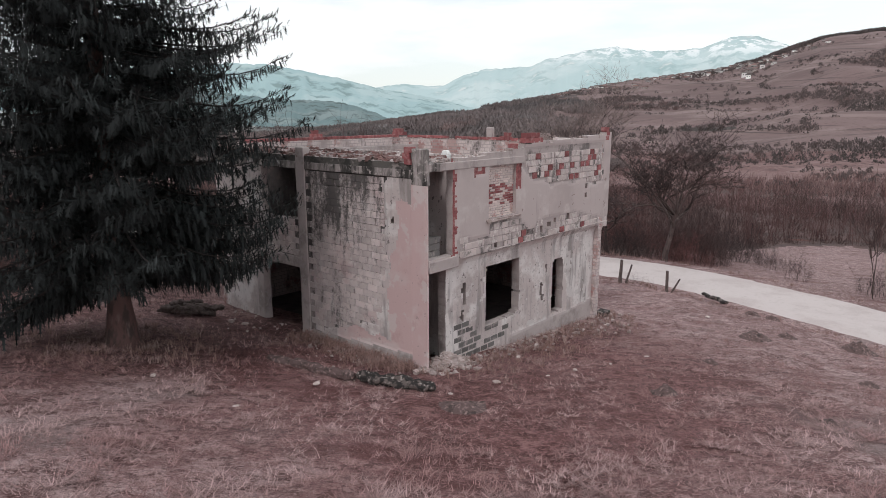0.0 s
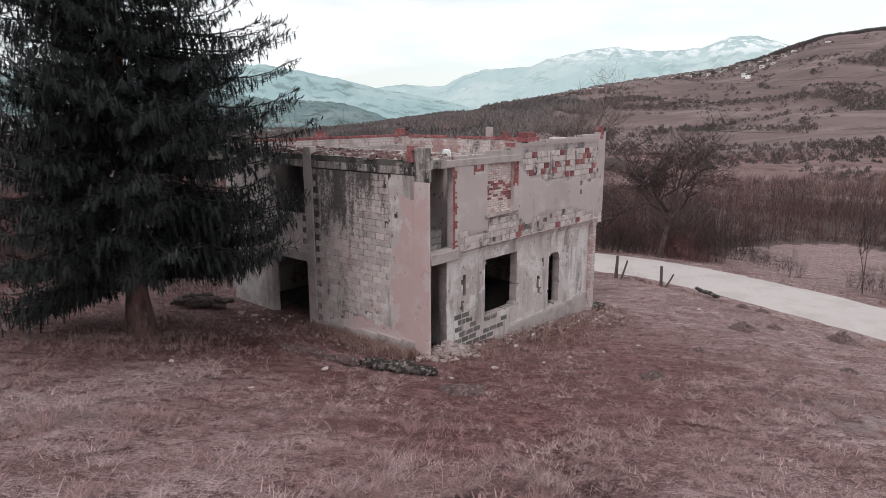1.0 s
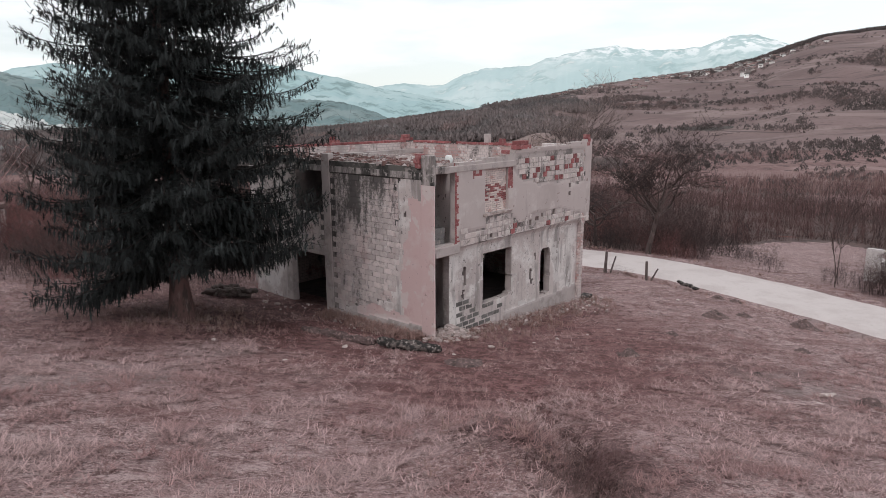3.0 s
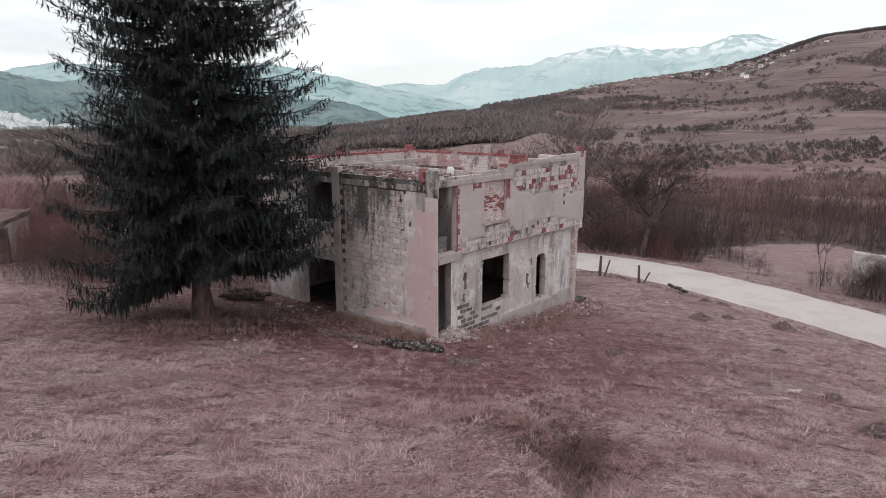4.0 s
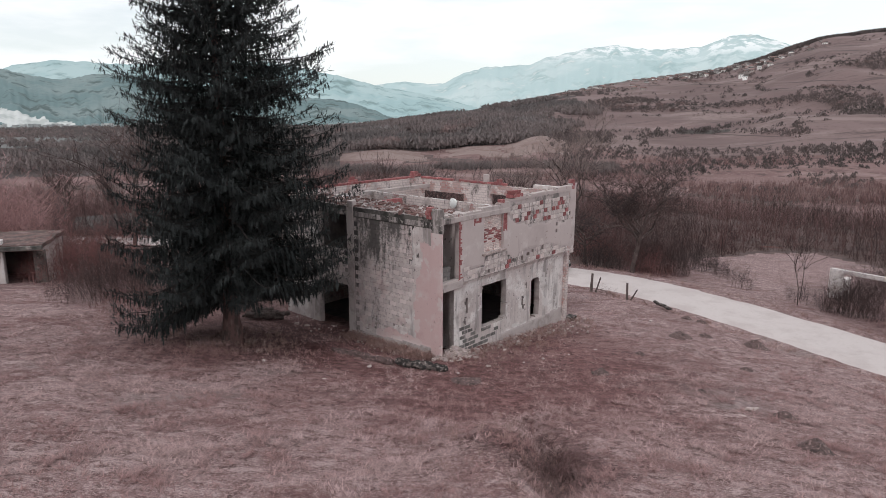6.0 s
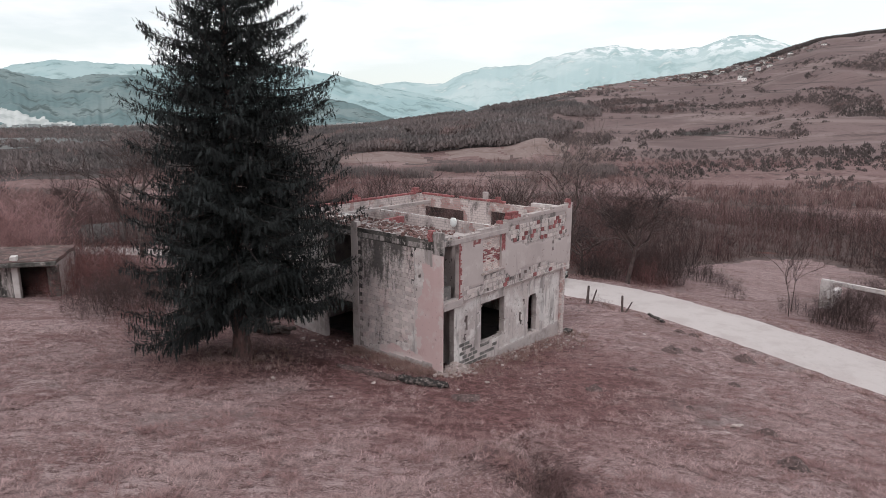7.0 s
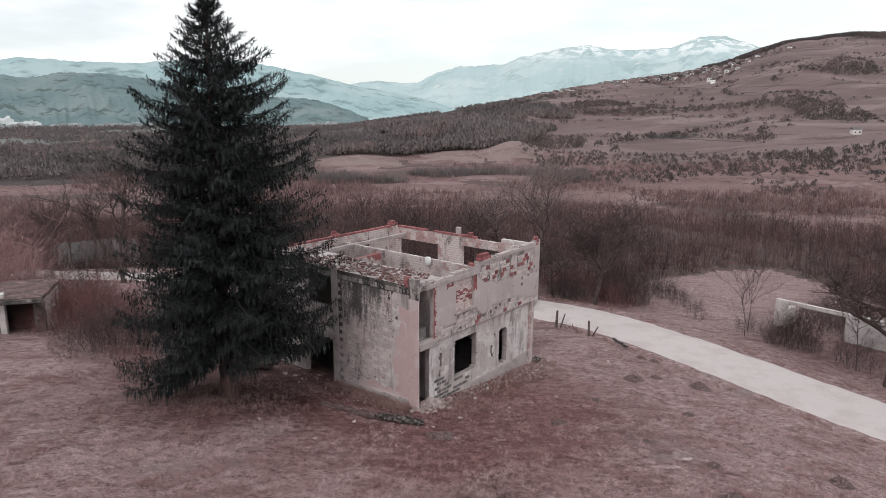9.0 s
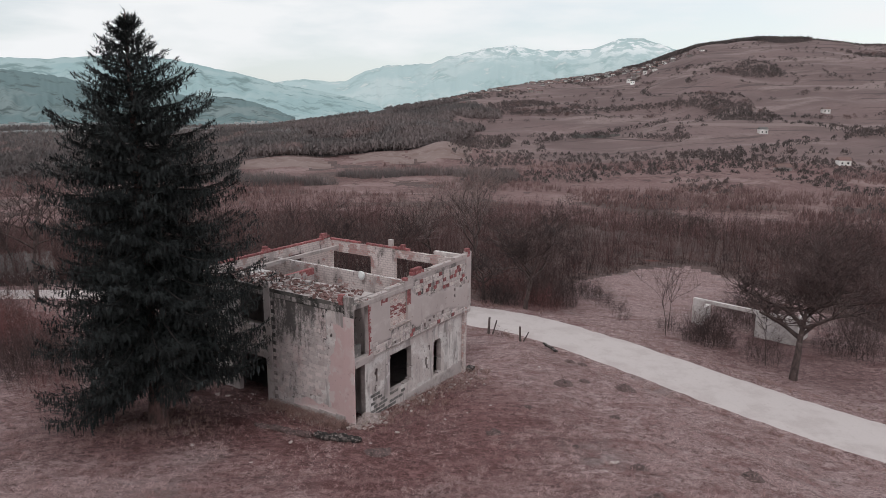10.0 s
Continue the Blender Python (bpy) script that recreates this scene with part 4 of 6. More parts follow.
def spruce(rng, height=17.3, low=2.3):
    tv, tf, bv, bf = [], [], [], []
    hs = np.linspace(0, height, 14)
    lean = np.array([0.12, 0.1])
    pts = [np.array([lean[0] * (h / height) ** 2, lean[1] * (h / height), h]) for h in hs]
    tube(tv, tf, pts, [0.31 * (1 - h / height) ** 0.8 + 0.012 + 0.17 * math.exp(-h * 2.2) for h in hs], 12)
    shoots = []

    def spray(p, d, length, width, hang):
        shoots.append((*p, *d, length, width, hang, rng.uniform(-0.6, 0.6)))

    def unit(v):
        return v / (np.linalg.norm(v) + 1e-9)

    def limb(z0, turn, L, t, droop, rise):
        """One limb: bows down, lifts at its end, with side twigs, hanging curtains and upturned tips."""
        d0 = np.array([math.cos(turn), math.sin(turn), 0])
        base = np.array([lean[0] * (z0 / height) ** 2, lean[1] * z0 / height, z0])
        n = 9
        bend = rng.uniform(-0.25, 0.25)
        s0 = np.array([-d0[1], d0[0], 0])
        bp = []
        for q in range(n):
            f = q / (n - 1)
            bp.append(base + d0 * L * f + s0 * bend * L * 0.4 * f * f + np.array([0, 0, L * (rise * f - droop * 1.6 * f**1.4 + (droop * 0.75 + 0.1) * f**3.4)]))
        tube(bv, bf, bp, [0.034 * (1 - f) * (L / 4 + 0.3) + 0.006 for f in np.linspace(0, 1, n)], 3)
        steps = int(6 + L * 12)
        for q in range(steps):
            f = 0.16 + 0.84 * (q + rng.uniform(0, 1)) / steps
            i = min(int(f * (n - 1)), n - 2)
            g = f * (n - 1) - i
            p = bp[i] * (1 - g) + bp[i + 1] * g
            a = unit(bp[i + 1] - bp[i])
            s = unit(np.cross(a, (0, 0, 1.0)))
            out = (0.44 - 0.27 * f) * L**0.72 * rng.uniform(0.45, 1.05)
            dd = unit(a * 0.7 + s * (1 if q % 2 else -1) * rng.uniform(0.55, 1.0) + np.array([0, 0, -0.15]))
            m = max(2, int(out / 0.13))
            for e in range(m):
                ff = (e + 0.5) / m
                fp = p + dd * out * ff - np.array([0, 0, 0.2 * out * ff * ff])
                if rng.random() < 0.55 * (1 - 0.6 * t):
                    hv = np.array([rng.uniform(-0.3, 0.3), rng.uniform(-0.3, 0.3), -1.0]) + dd * 0.3
                    inner = f < 0.7
                    spray(fp, unit(hv), rng.uniform(0.2, 0.5 if inner else 0.32) * (1 - 0.4 * t), rng.uniform(0.03, 0.052) if inner else rng.uniform(0.02, 0.033), 0.1)
                else:
                    sv = dd + np.array([rng.uniform(-0.45, 0.45), rng.uniform(-0.45, 0.45), rng.uniform(-0.1, 0.6)])
                    spray(fp, unit(sv), rng.uniform(0.14, 0.3), rng.uniform(0.02, 0.032), 0.1)
            if rng.random() < 0.75:
                up = dd * 0.6 + np.array([rng.uniform(-0.2, 0.2), rng.uniform(-0.2, 0.2), rng.uniform(0.3, 1.0)])
                spray(p + dd * out, unit(up), rng.uniform(0.12, 0.24), 0.02, 0.0)
        # the lifted end of the limb: a small brush of upright shoots
        for e in range(9):
            tv3 = a * 0.7 + np.array([rng.uniform(-0.5, 0.5), rng.uniform(-0.5, 0.5), rng.uniform(0.2, 1.0)])
            spray(bp[-1] - a * 0.055 * e, unit(tv3), rng.uniform(0.12, 0.26), 0.021, 0.0)

    h = low
    turn = 0.0
    while h < height - 0.3:
        t = (h - low) / (height - low)
        reach = float(np.interp(h, (2.0, 3.0, 4.0, 6.0, 8.5, 10.8, 13.2, 15.0, 16.2, 17.3), (3.3, 4.0, 4.5, 4.4, 4.15, 3.8, 2.75, 1.6, 0.75, 0.05)))
        count = int(round(8.5 - 2.5 * t))
        for k in range(count):
            turn += 2 * math.pi / count + rng.uniform(-0.3, 0.3)
            L = reach * (rng.uniform(0.66, 1.02) if rng.random() < 0.8 else rng.uniform(0.95, 1.12))
            L *= 1 + 0.09 * math.cos(turn)
            front = math.cos(turn + 1.25)
            if h < 3.2 and front > 0.45:
                continue
            if L > 0.1:
                limb(h + rng.uniform(-0.18, 0.18), turn, L, t, (0.36 * (1 - t) ** 0.8 + 0.07) * rng.uniform(0.85, 1.15), 0.18 + 0.3 * t * t)
        h += rng.uniform(0.25, 0.36) * (1 - 0.35 * t)
    # low skirts that reach almost to the grass on both flanks
    for w, L, z in ((2.6, 4.4, 2.5), (2.95, 4.7, 2.2), (3.25, 4.5, 2.7), (3.6, 4.1, 2.4), (2.2, 4.0, 2.2), (3.9, 4.1, 2.7), (1.9, 4.2, 2.5), (1.5, 3.9, 2.6), (2.75, 3.4, 2.0), (3.4, 3.4, 2.1), (0.45, 3.7, 2.9), (0.1, 3.6, 3.2), (0.75, 3.8, 2.9), (1.1, 3.6, 2.6)):
        limb(z, w, L, 0.0, 0.52, 0.12)
    for e in range(40):
        z = height - 1.3 * rng.random()
        w = rng.uniform(0, 6.28)
        dv = np.array([math.cos(w), math.sin(w), rng.uniform(0.2, 1.4)])
        spray(np.array([lean[0], lean[1], z]), unit(dv), rng.uniform(0.1, 0.35), 0.022, 0)
    return (tv, tf), (bv, bf), needles(np.array(shoots))


def needles(S):
    """Needled shoots: for each a narrow blade along its axis and six side needles."""
    p, d, length, width, hang, w = S[:, :3], S[:, 3:6], S[:, 6:7], 1.08 * S[:, 7:8], S[:, 8:9], S[:, 9:10]
    down = np.array([[0, 0, 1.0]])
    side = np.cross(d, down)
    side /= np.linalg.norm(side, axis=1, keepdims=True) + 1e-9
    ax = side * np.cos(w) + np.cross(side, d) * np.sin(w)
    tip = p + d * length - down * hang * length * 0.45
    mid = p + d * length * 0.5 - down * hang * length * 0.12
    rows = [p + ax * width * 0.35, p - ax * width * 0.35, mid - ax * width * 0.6, tip, mid + ax * width * 0.6]
    for sgn in (-1, 1):
        for f in (0.16, 0.42, 0.7):
            q = p + (tip - p) * f
            rows += [q - d * width * 0.4, q + d * width * 0.5, q + ax * sgn * width * (2.7 - 1.6 * f) + d * width * 2.2 - down * hang * width]
    V = np.stack(rows, 1).reshape(-1, 3)
    base = np.arange(len(S)) * 23
    faces = np.c_[base, base + 1, base + 2, base + 3, base + 4].tolist()
    for k in range(6):
        faces += np.c_[base + 5 + 3 * k, base + 6 + 3 * k, base + 7 + 3 * k].tolist()
    return V.tolist(), faces


def plant_spruce(x, y, seed, **kw):
    rng = random.Random(seed)
    trunk, limbs, crown = spruce(rng, **kw)
    t = thing("spruce_tree", "tall dark green spruce with drooping branches beside the ruin", "tree", Matrix.Translation((x, y, gz(x, y) - 0.1)))
    link_mesh("trunk", *trunk, M["spruce_bark"], t, "bare reddish-brown trunk", smooth=True)
    link_mesh("branchwork", *limbs, M["spruce_limb"], t)
    link_mesh("crown", *crown, M["needle"], t, "drooping dark needled branches")
    return t


plant_spruce(-8.55, 0.05, 5)


def bare_tree(rng, height, spread, trunk_r, fork=0.3, levels=4, twig_r=0.011, kids=(4, 5, 5, 4), rise=0.5):
    """Limbs and fine twigs of a leafless tree."""
    bv, bf, wv, wf = [], [], [], []

    def grow(p, d, length, r, level):
        n = 5 if level < 2 else 3
        pts, q, dd = [p], p, d
        for _ in range(n):
            j = 0.06 if level == 0 else 0.24
            dd = dd + np.array([rng.gauss(0, j), rng.gauss(0, j), rng.gauss(0.05 if level < 2 else 0.0, 0.16)])
            dd /= np.linalg.norm(dd)
            q = q + dd * length / n
            pts.append(q)
        rads = [max(r * (1 - 0.62 * k / n), 0.006) for k in range(n + 1)]
        if level >= levels - 1:
            tube(wv, wf, pts, rads, 3)
        else:
            tube(bv, bf, pts, rads, 6 if level == 0 else 4)
        if level >= levels:
            return
        for k in range(kids[level]):
            f = rng.uniform(0.3, 1.0) if level else rng.uniform(0.62, 1.0)
            i = min(int(f * n), n - 1)
            a = pts[i] + (pts[i + 1] - pts[i]) * (f * n - i)
            w = rng.uniform(0, 2 * math.pi)
            side = np.array([math.cos(w), math.sin(w), rng.uniform(-0.35, 0.5)])
            nd_ = dd * (0.55 if level else 0.35) + side * spread + np.array([0, 0, rise * 0.35])
            nd_ /= np.linalg.norm(nd_)
            grow(a, nd_, length * rng.uniform(0.5, 0.8) * (1.25 if level == 0 else 1.0), max(r * rng.uniform(0.38, 0.6), twig_r), level + 1)

    grow(np.array([0, 0, -0.1]), np.array([0.04, 0.03, 1.0]), height * fork * 1.25, trunk_r, 0)
    return (bv, bf), (wv, wf)


def plant_bare(name, x, y, seed, label, mat="twig", category="tree", group="", **kw):
    rng = random.Random(seed)
    kw["height"] *= 1.4
    limbs, twigs = bare_tree(rng, **kw)
    t = thing(name, label, category, Matrix.Translation((x, y, gz(x, y))), group)
    link_mesh("trunk", *limbs, M["bark"], t, smooth=True)
    link_mesh("crown", *twigs, M[mat], t)
    return t


# ---------------- woods: uncountable bare stems ----------------


def stem_template(rng, height, twigs, lean=0.15, width=0.02, spread=0.6):
    """A bare young stem: narrow strips for trunk and side twigs, height 1."""
    vs, fs = [], []

    def strip(a, b, w0, w1=0.0):
        d = b - a
        s = np.cross(d, (rng.gauss(0, 1), rng.gauss(0, 1), 0.2))
        s /= np.linalg.norm(s) + 1e-9
        i = len(vs)
        if w1:
            vs.extend([a - s * w0, a + s * w0, b + s * w1, b - s * w1])
            fs.extend([(i, i + 1, i + 2), (i, i + 2, i + 3)])
        else:
            vs.extend([a - s * w0, a + s * w0, b])
            fs.append((i, i + 1, i + 2))

    top = np.array([rng.gauss(0, lean), rng.gauss(0, lean), 1.0]) * height
    mid = top * 0.5 + np.array([rng.gauss(0, 0.04), rng.gauss(0, 0.04), 0]) * height
    strip(np.zeros(3), mid, width, width * 0.7)
    strip(mid, top, width * 0.75)
    for _ in range(twigs):
        f = rng.uniform(0.18, 1.0)
        p = mid * f * 2 if f < 0.5 else mid + (top - mid) * (f * 2 - 1)
        w = rng.uniform(0, 6.28)
        L = height * rng.uniform(0.14, 0.36) * (1.15 - 0.6 * f)
        e = p + L * np.array([math.cos(w) * spread, math.sin(w) * spread, rng.uniform(0.4, 1.0)])
        strip(p, e, width * 0.5)
        for _ in range(2):
            g = p + (e - p) * rng.uniform(0.35, 0.9)
            w2 = w + rng.uniform(-1.2, 1.2)
            strip(g, g + 0.5 * L * np.array([math.cos(w2) * spread, math.sin(w2) * spread, rng.uniform(0.3, 1.0)]), width * 0.3)
    return np.array(vs), np.array(fs)


def scatter(name, places, templates, mat, label, category, seed):
    """Joins many turned and scaled copies of the templates into one mesh. places: rows of x, y, z, scale."""
    rng = np.random.default_rng(seed)
    V, F, n = [], [], 0
    for x, y, z, s in places:
        tv, tf = templates[rng.integers(len(templates))]
        w = rng.uniform(0, 6.283)
        c, q = math.cos(w), math.sin(w)
        r = np.array([[c, -q, 0], [q, c, 0], [0, 0, 1]])
        V.append(tv @ r.T * s + (x, y, z))
        F.append(tf + n)
        n += len(tv)
    V, F = np.concatenate(V), np.concatenate(F)
    me = bpy.data.meshes.new(name)
    me.vertices.add(len(V))
    me.vertices.foreach_set("co", V.astype(np.float32).ravel())
    k = F.shape[1]
    me.loops.add(F.size)
    me.loops.foreach_set("vertex_index", F.astype(np.int32).ravel())
    me.polygons.add(len(F))
    me.polygons.foreach_set("loop_start", np.arange(0, F.size, k, dtype=np.int32))
    me.materials.append(mat)
    me.update(calc_edges=True)
    me.validate()
    return tagged(new(name, me), label, category, kind="stuff")


trng = random.Random(11)
STEMS = [stem_template(trng, 1.0, 17, width=0.0055, spread=0.5) for _ in range(10)]


def brush_template(rng, blades, spread, width):
    """A bare crown far off: a sheaf of thin upright shoots, height 1."""
    vs, fs = [], []
    for _ in range(blades):
        w = rng.uniform(0, 6.28)
        d = np.array([math.cos(w), math.sin(w), 0])
        p = d * rng.uniform(0, 0.16)
        e = p + d * spread * rng.uniform(0.1, 1.0) + np.array([0, 0, rng.uniform(0.55, 1.0)])
        t = rng.uniform(0, 6.28)
        s = np.array([math.cos(t), math.sin(t), 0.0]) * width * rng.uniform(0.6, 1.3)
        i = len(vs)
        vs.extend([p - s * 0.8, p + s * 0.8, e])
        fs.append((i, i + 1, i + 2))
    return np.array(vs), np.array(fs)


def crown_template(rng, sprays, wide, base, length=0.3, width=0.06):
    """A leafless tree far off: a short trunk under a rounded crown of outward twig sprays, height 1."""
    vs = [(-0.02, 0, 0), (0.02, 0.01, 0), (0, 0, 0.7)]
    lobes = [(rng.uniform(-0.25, 0.25) * wide, rng.uniform(-0.25, 0.25) * wide, rng.uniform(0.75, 1.05)) for _ in range(3)]
    for k in range(sprays):
        lx, ly, lh = lobes[k % 3]
        w, c = rng.uniform(0, 6.28), rng.random() ** 0.8
        q = math.sqrt(1 - c * c)
        out = np.array([math.cos(w) * q, math.sin(w) * q, c])
        p = np.array([lx + out[0] * wide * 0.75, ly + out[1] * wide * 0.75, (base + (0.82 - base) * c) * lh])
        d = np.array([-out[0] * c, -out[1] * c, q]) + out * rng.uniform(0.1, 0.7) + np.array([rng.gauss(0, 0.2), rng.gauss(0, 0.2), 0.15])
        s = np.array([-math.sin(w), math.cos(w), rng.gauss(0, 0.25)]) * width * rng.uniform(0.6, 1.3)
        vs += [tuple(p - s), tuple(p + s), tuple(p + d * length * rng.uniform(0.6, 1.1))]
    return np.array(vs), np.arange(len(vs)).reshape(-1, 3)


PUFF = [brush_template(trng, 9, 0.4, 0.03) for _ in range(14)]
CROWN = [crown_template(trng, 24, 0.46, 0.2, 0.24, 0.075) for _ in range(14)]
HUMP = [crown_template(trng, 18, 0.66, 0.04, 0.26, 0.1) for _ in range(14)]
UNDER = [brush_template(trng, 18, 0.8, 0.012) for _ in range(12)]


def polar_places(count, az, r, size, keep, seed, power=1.0):
    rng = np.random.default_rng(seed)
    out = []
    while len(out) < count:
        n = count * 2
        a = rng.uniform(az[0], az[1], n)
        rr = r[0] + (r[1] - r[0]) * rng.random(n) ** power
        x, y = CX + rr * np.sin(np.radians(a)), CY + rr * np.cos(np.radians(a))
        ok = np.array([keep(p, q, s, t) for p, q, s, t in zip(x, y, a, rr)])
        x, y, rr = x[ok], y[ok], rr[ok]
        z = land_z(x, y)
        s = rng.uniform(size[0], size[1], len(x))
        out += list(zip(x, y, z - 0.2, s))
    return out[:count]


def belt(x, y, a, r):
    """The thicket beyond the clearing, and behind the ruin."""
    d, _ = road_dist(np.float64(x), np.float64(y))
    if d < 4.5:
        return False
    edge = np.interp(a, EDGE_AZ, EDGE_R)
    return r > edge + 3 * noise.noise(Vector((x * 0.08, y * 0.08, 0))) and (r < 125 or noise.noise(Vector((x * 0.03, y * 0.03, 5))) > -0.6)


scatter("thicket", polar_places(6800, (-46, 52), (57, 150), (3.0, 6.8), belt, 21, 0.8), STEMS, M["thicket"], "dense thicket of bare reddish-brown saplings", "thicket", 1)
scatter("underbrush", polar_places(6000, (-46, 52), (57, 170), (1.2, 2.8), belt, 26), UNDER, M["under"], "dark tangled underbrush at the foot of the thicket", "underbrush", 8)


def n2(x, y, f, seed):
    return noise.noise(Vector((x * f, y * f, seed)))


scatter("young_growth", polar_places(9000, (-46, 54), (135, 300), (1.6, 3.8), lambda x, y, a, r: n2(x, y, 0.022, 2.0) > (-0.15 if r < 200 else 0.08), 22), PUFF, M["pale_growth"], "pale pinkish young growth on the valley floor", "saplings", 2)
scatter("tree_row", polar_places(1500, (-14, 15), (228, 275), (2.6, 5.2), lambda x, y, a, r: n2(x, y, 0.03, 12.0) > -0.1 and abs(r - 250 - 14 * n2(x, y, 0.012, 5.0)) < 15, 29), PUFF, M["far_twig"], "row of dark bare poplars across the valley", "trees", 15)
scatter("orchard", polar_places(1300, (10, 50), (195, 345), (1.6, 3.4), lambda x, y, a, r: n2(x, y, 0.025, 22.0) > 0.05 or r > 290 + 30 * n2(x, y, 0.02, 8.0), 30), CROWN, M["hedge_twig"], "scattered dark fruit trees on pinkish meadows", "orchard", 16)
scatter("left_woods", polar_places(5200, (-48, -9), (285, 640), (4.0, 7.5), lambda x, y, a, r: n2(x, y, 0.012, 2.0) > -0.18, 31, 0.8), CROWN, M["far_twig"], "bare grey-brown woods over the valley", "woods", 17)

# ---------------- house details ----------------


def block_mesh(name, w, d, h, seed, mat, hollow=False):
    """One block or brick lying along x, its face at y = 0 towards -y, with chipped edges."""
    random.seed(seed)
    bm = bmesh.new()
    box(bm, (-w / 2, 0, -h / 2), (w / 2, d, h / 2), 0.006, 0.004)
    if hollow:
        for k in (-1, 0, 1):
            for q in (-1, 1):
                box(bm, (k * w / 3.3 - w * 0.09, -0.004, q * h / 4 - h * 0.13), (k * w / 3.3 + w * 0.09, 0.004, q * h / 4 + h * 0.13))
    me = bpy.data.meshes.new(name)
    bm.to_mesh(me)
    bm.free()
    me.materials.append(mat)
    return me


BLOCKS = [block_mesh("block", 0.376, 0.06, 0.181, k, M["block"]) for k in range(5)]
STAINED = [block_mesh("block", 0.384, 0.06, 0.189, k + 80, M["wall_block"]) for k in range(6)]
STAINED_HALF = [block_mesh("block", 0.188, 0.06, 0.189, k + 90, M["wall_block"]) for k in range(4)]
DARK_BLOCKS = [block_mesh("block", 0.33, 0.06, 0.15, k + 20, M["dark_block"]) for k in range(4)]
BRICK_BLOCKS = [block_mesh("brick", 0.25, 0.06, 0.19, k + 30, M["brick"]) for k in range(4)]
BRICKS = [block_mesh("brick", 0.243, 0.11, 0.062, k + 40, M["brick"]) for k in range(4)]
PALE_BRICKS = [block_mesh("brick", 0.243, 0.11, 0.062, k + 50, M["pale_brick"]) for k in range(4)]
PARAPET_BRICKS = [block_mesh("brick", 0.245, 0.2, 0.115, k + 60, M["brick"]) for k in range(4)]
HOLLOW = [block_mesh("hollow_brick", 0.25, 0.22, 0.15, k + 70, M["brick"]) for k in range(2)]


def piece(name, me, parent, m):
    ob = new(name, me)
    ob.parent = parent
    ob.matrix_basis = m
    return ob


LEFT_FACE = lambda u, z, d: Matrix.Translation((-d, u, z)) @ Matrix.Rotation(radians(-90), 4, "Z")
RIGHT_FACE = lambda u, z, d: Matrix.Translation((u, -d, z))
UPPER_FACE = lambda u, z, d: Matrix.Translation((u, -0.2 - d, z))
prng = random.Random(3)


def lay(parent, u0, u1, z0, z1, face, keep, pick, w=0.395, h=0.2, proud=0.012, halves=()):
    """Courses of pieces in running bond over a stretch of wall, where keep() says they show."""
    k = 0
    z = z0 + h / 2
    while z < z1:
        u = u0 + (w / 2 if k % 2 else 0) + 0.04 * prng.random()
        while u < u1:
            if keep(u, z):
                me = pick(u, z)
                piece(me.name.split(".")[0], me, parent, face(u, z, proud + prng.uniform(-0.004, 0.007)) @ Matrix.Rotation(prng.uniform(-0.008, 0.008), 4, "Y"))
            elif halves:
                for v in (u - w / 4, u + w / 4):
                    if keep(v - 0.02, z) and keep(v + 0.02, z):
                        piece("block", prng.choice(halves), parent, face(v, z, proud + prng.uniform(-0.004, 0.007)))
            u += w
        z += h
        k += 1


walls = {o.name: o for o in house.children}
lay(walls["wall_left"], 0.62, 4.95, -0.05, 5.12, LEFT_FACE, lambda u, z: bare_left(u + 0.02, z) and u < 4.94 and not (abs(u - 1.12) < 0.2 and abs(z - 3.97) < 0.15), lambda u, z: prng.choice(STAINED), halves=STAINED_HALF)
lay(walls["wall_left"], 5.68, 10.2, 2.32, 3.50, LEFT_FACE, lambda u, z: True, lambda u, z: prng.choice(STAINED))


def on_upper(u, z):
    return all(upper_solid(u + a, z + b) and upper_skin(u + a, z + b)[0] == 2 for a in (-0.08, 0.08) for b in (-0.03, 0.03)) and all(upper_solid(u + a, z + b) for a in (-0.17, 0.17) for b in (-0.09, 0.09)) and u < 10.1


lay(walls["wall_upper"], 1.5, 10.1, 2.84, 5.7, UPPER_FACE, on_upper, lambda u, z: prng.choice(BRICK_BLOCKS) if (prng.random() < 0.2 and z > 4.3) or prng.random() < 0.07 else prng.choice(BLOCKS), w=0.36)


def on_lower(u, z):
    return all(lower_solid(u + a, z + b) and lower_skin(u + a, z + b)[1] < 0 for a in (-0.08, 0.08) for b in (-0.03, 0.03)) and all(lower_solid(u + a, z + b) for a in (-0.18, 0.18) for b in (-0.09, 0.09))


lay(walls["wall_lower"], 1.5, 5.2, -1.0, 1.9, RIGHT_FACE, lambda u, z: on_lower(u, z) and prng.random() < 0.85 - 0.2 * max(0, u - 1.6), lambda u, z: prng.choice(DARK_BLOCKS), w=0.37, proud=0.006)
# bricked-up upper window: its filling stands back in the opening
infill = boxed("window_infill", (2.5, -0.08, 3.75), (4.2, 0.0, 5.45), M["joint"], house, "brick filling of the window, red and limewashed", 0.0)
lay(infill, 2.62, 4.2, 3.80, 5.42, lambda u, z, d: Matrix.Translation((u, -0.08 - d, z)), lambda u, z: True, lambda u, z: prng.choice(PALE_BRICKS if (z > 4.8 or z < 4.15 or prng.random() < 0.5) else BRICKS), w=0.253, h=0.073, proud=0.01)
# ragged red brick jamb beside the loggia
lay(walls["wall_upper"], 1.13, 1.2, 3.0, 5.36, lambda u, z, d: UPPER_FACE(u + prng.uniform(-0.03, 0.05), z, d) @ Matrix.Diagonal((0.6, 1, 1, 1)), lambda u, z: prng.random() < 0.85, lambda u, z: prng.choice(BRICKS), w=0.25, h=0.073, proud=0.005)
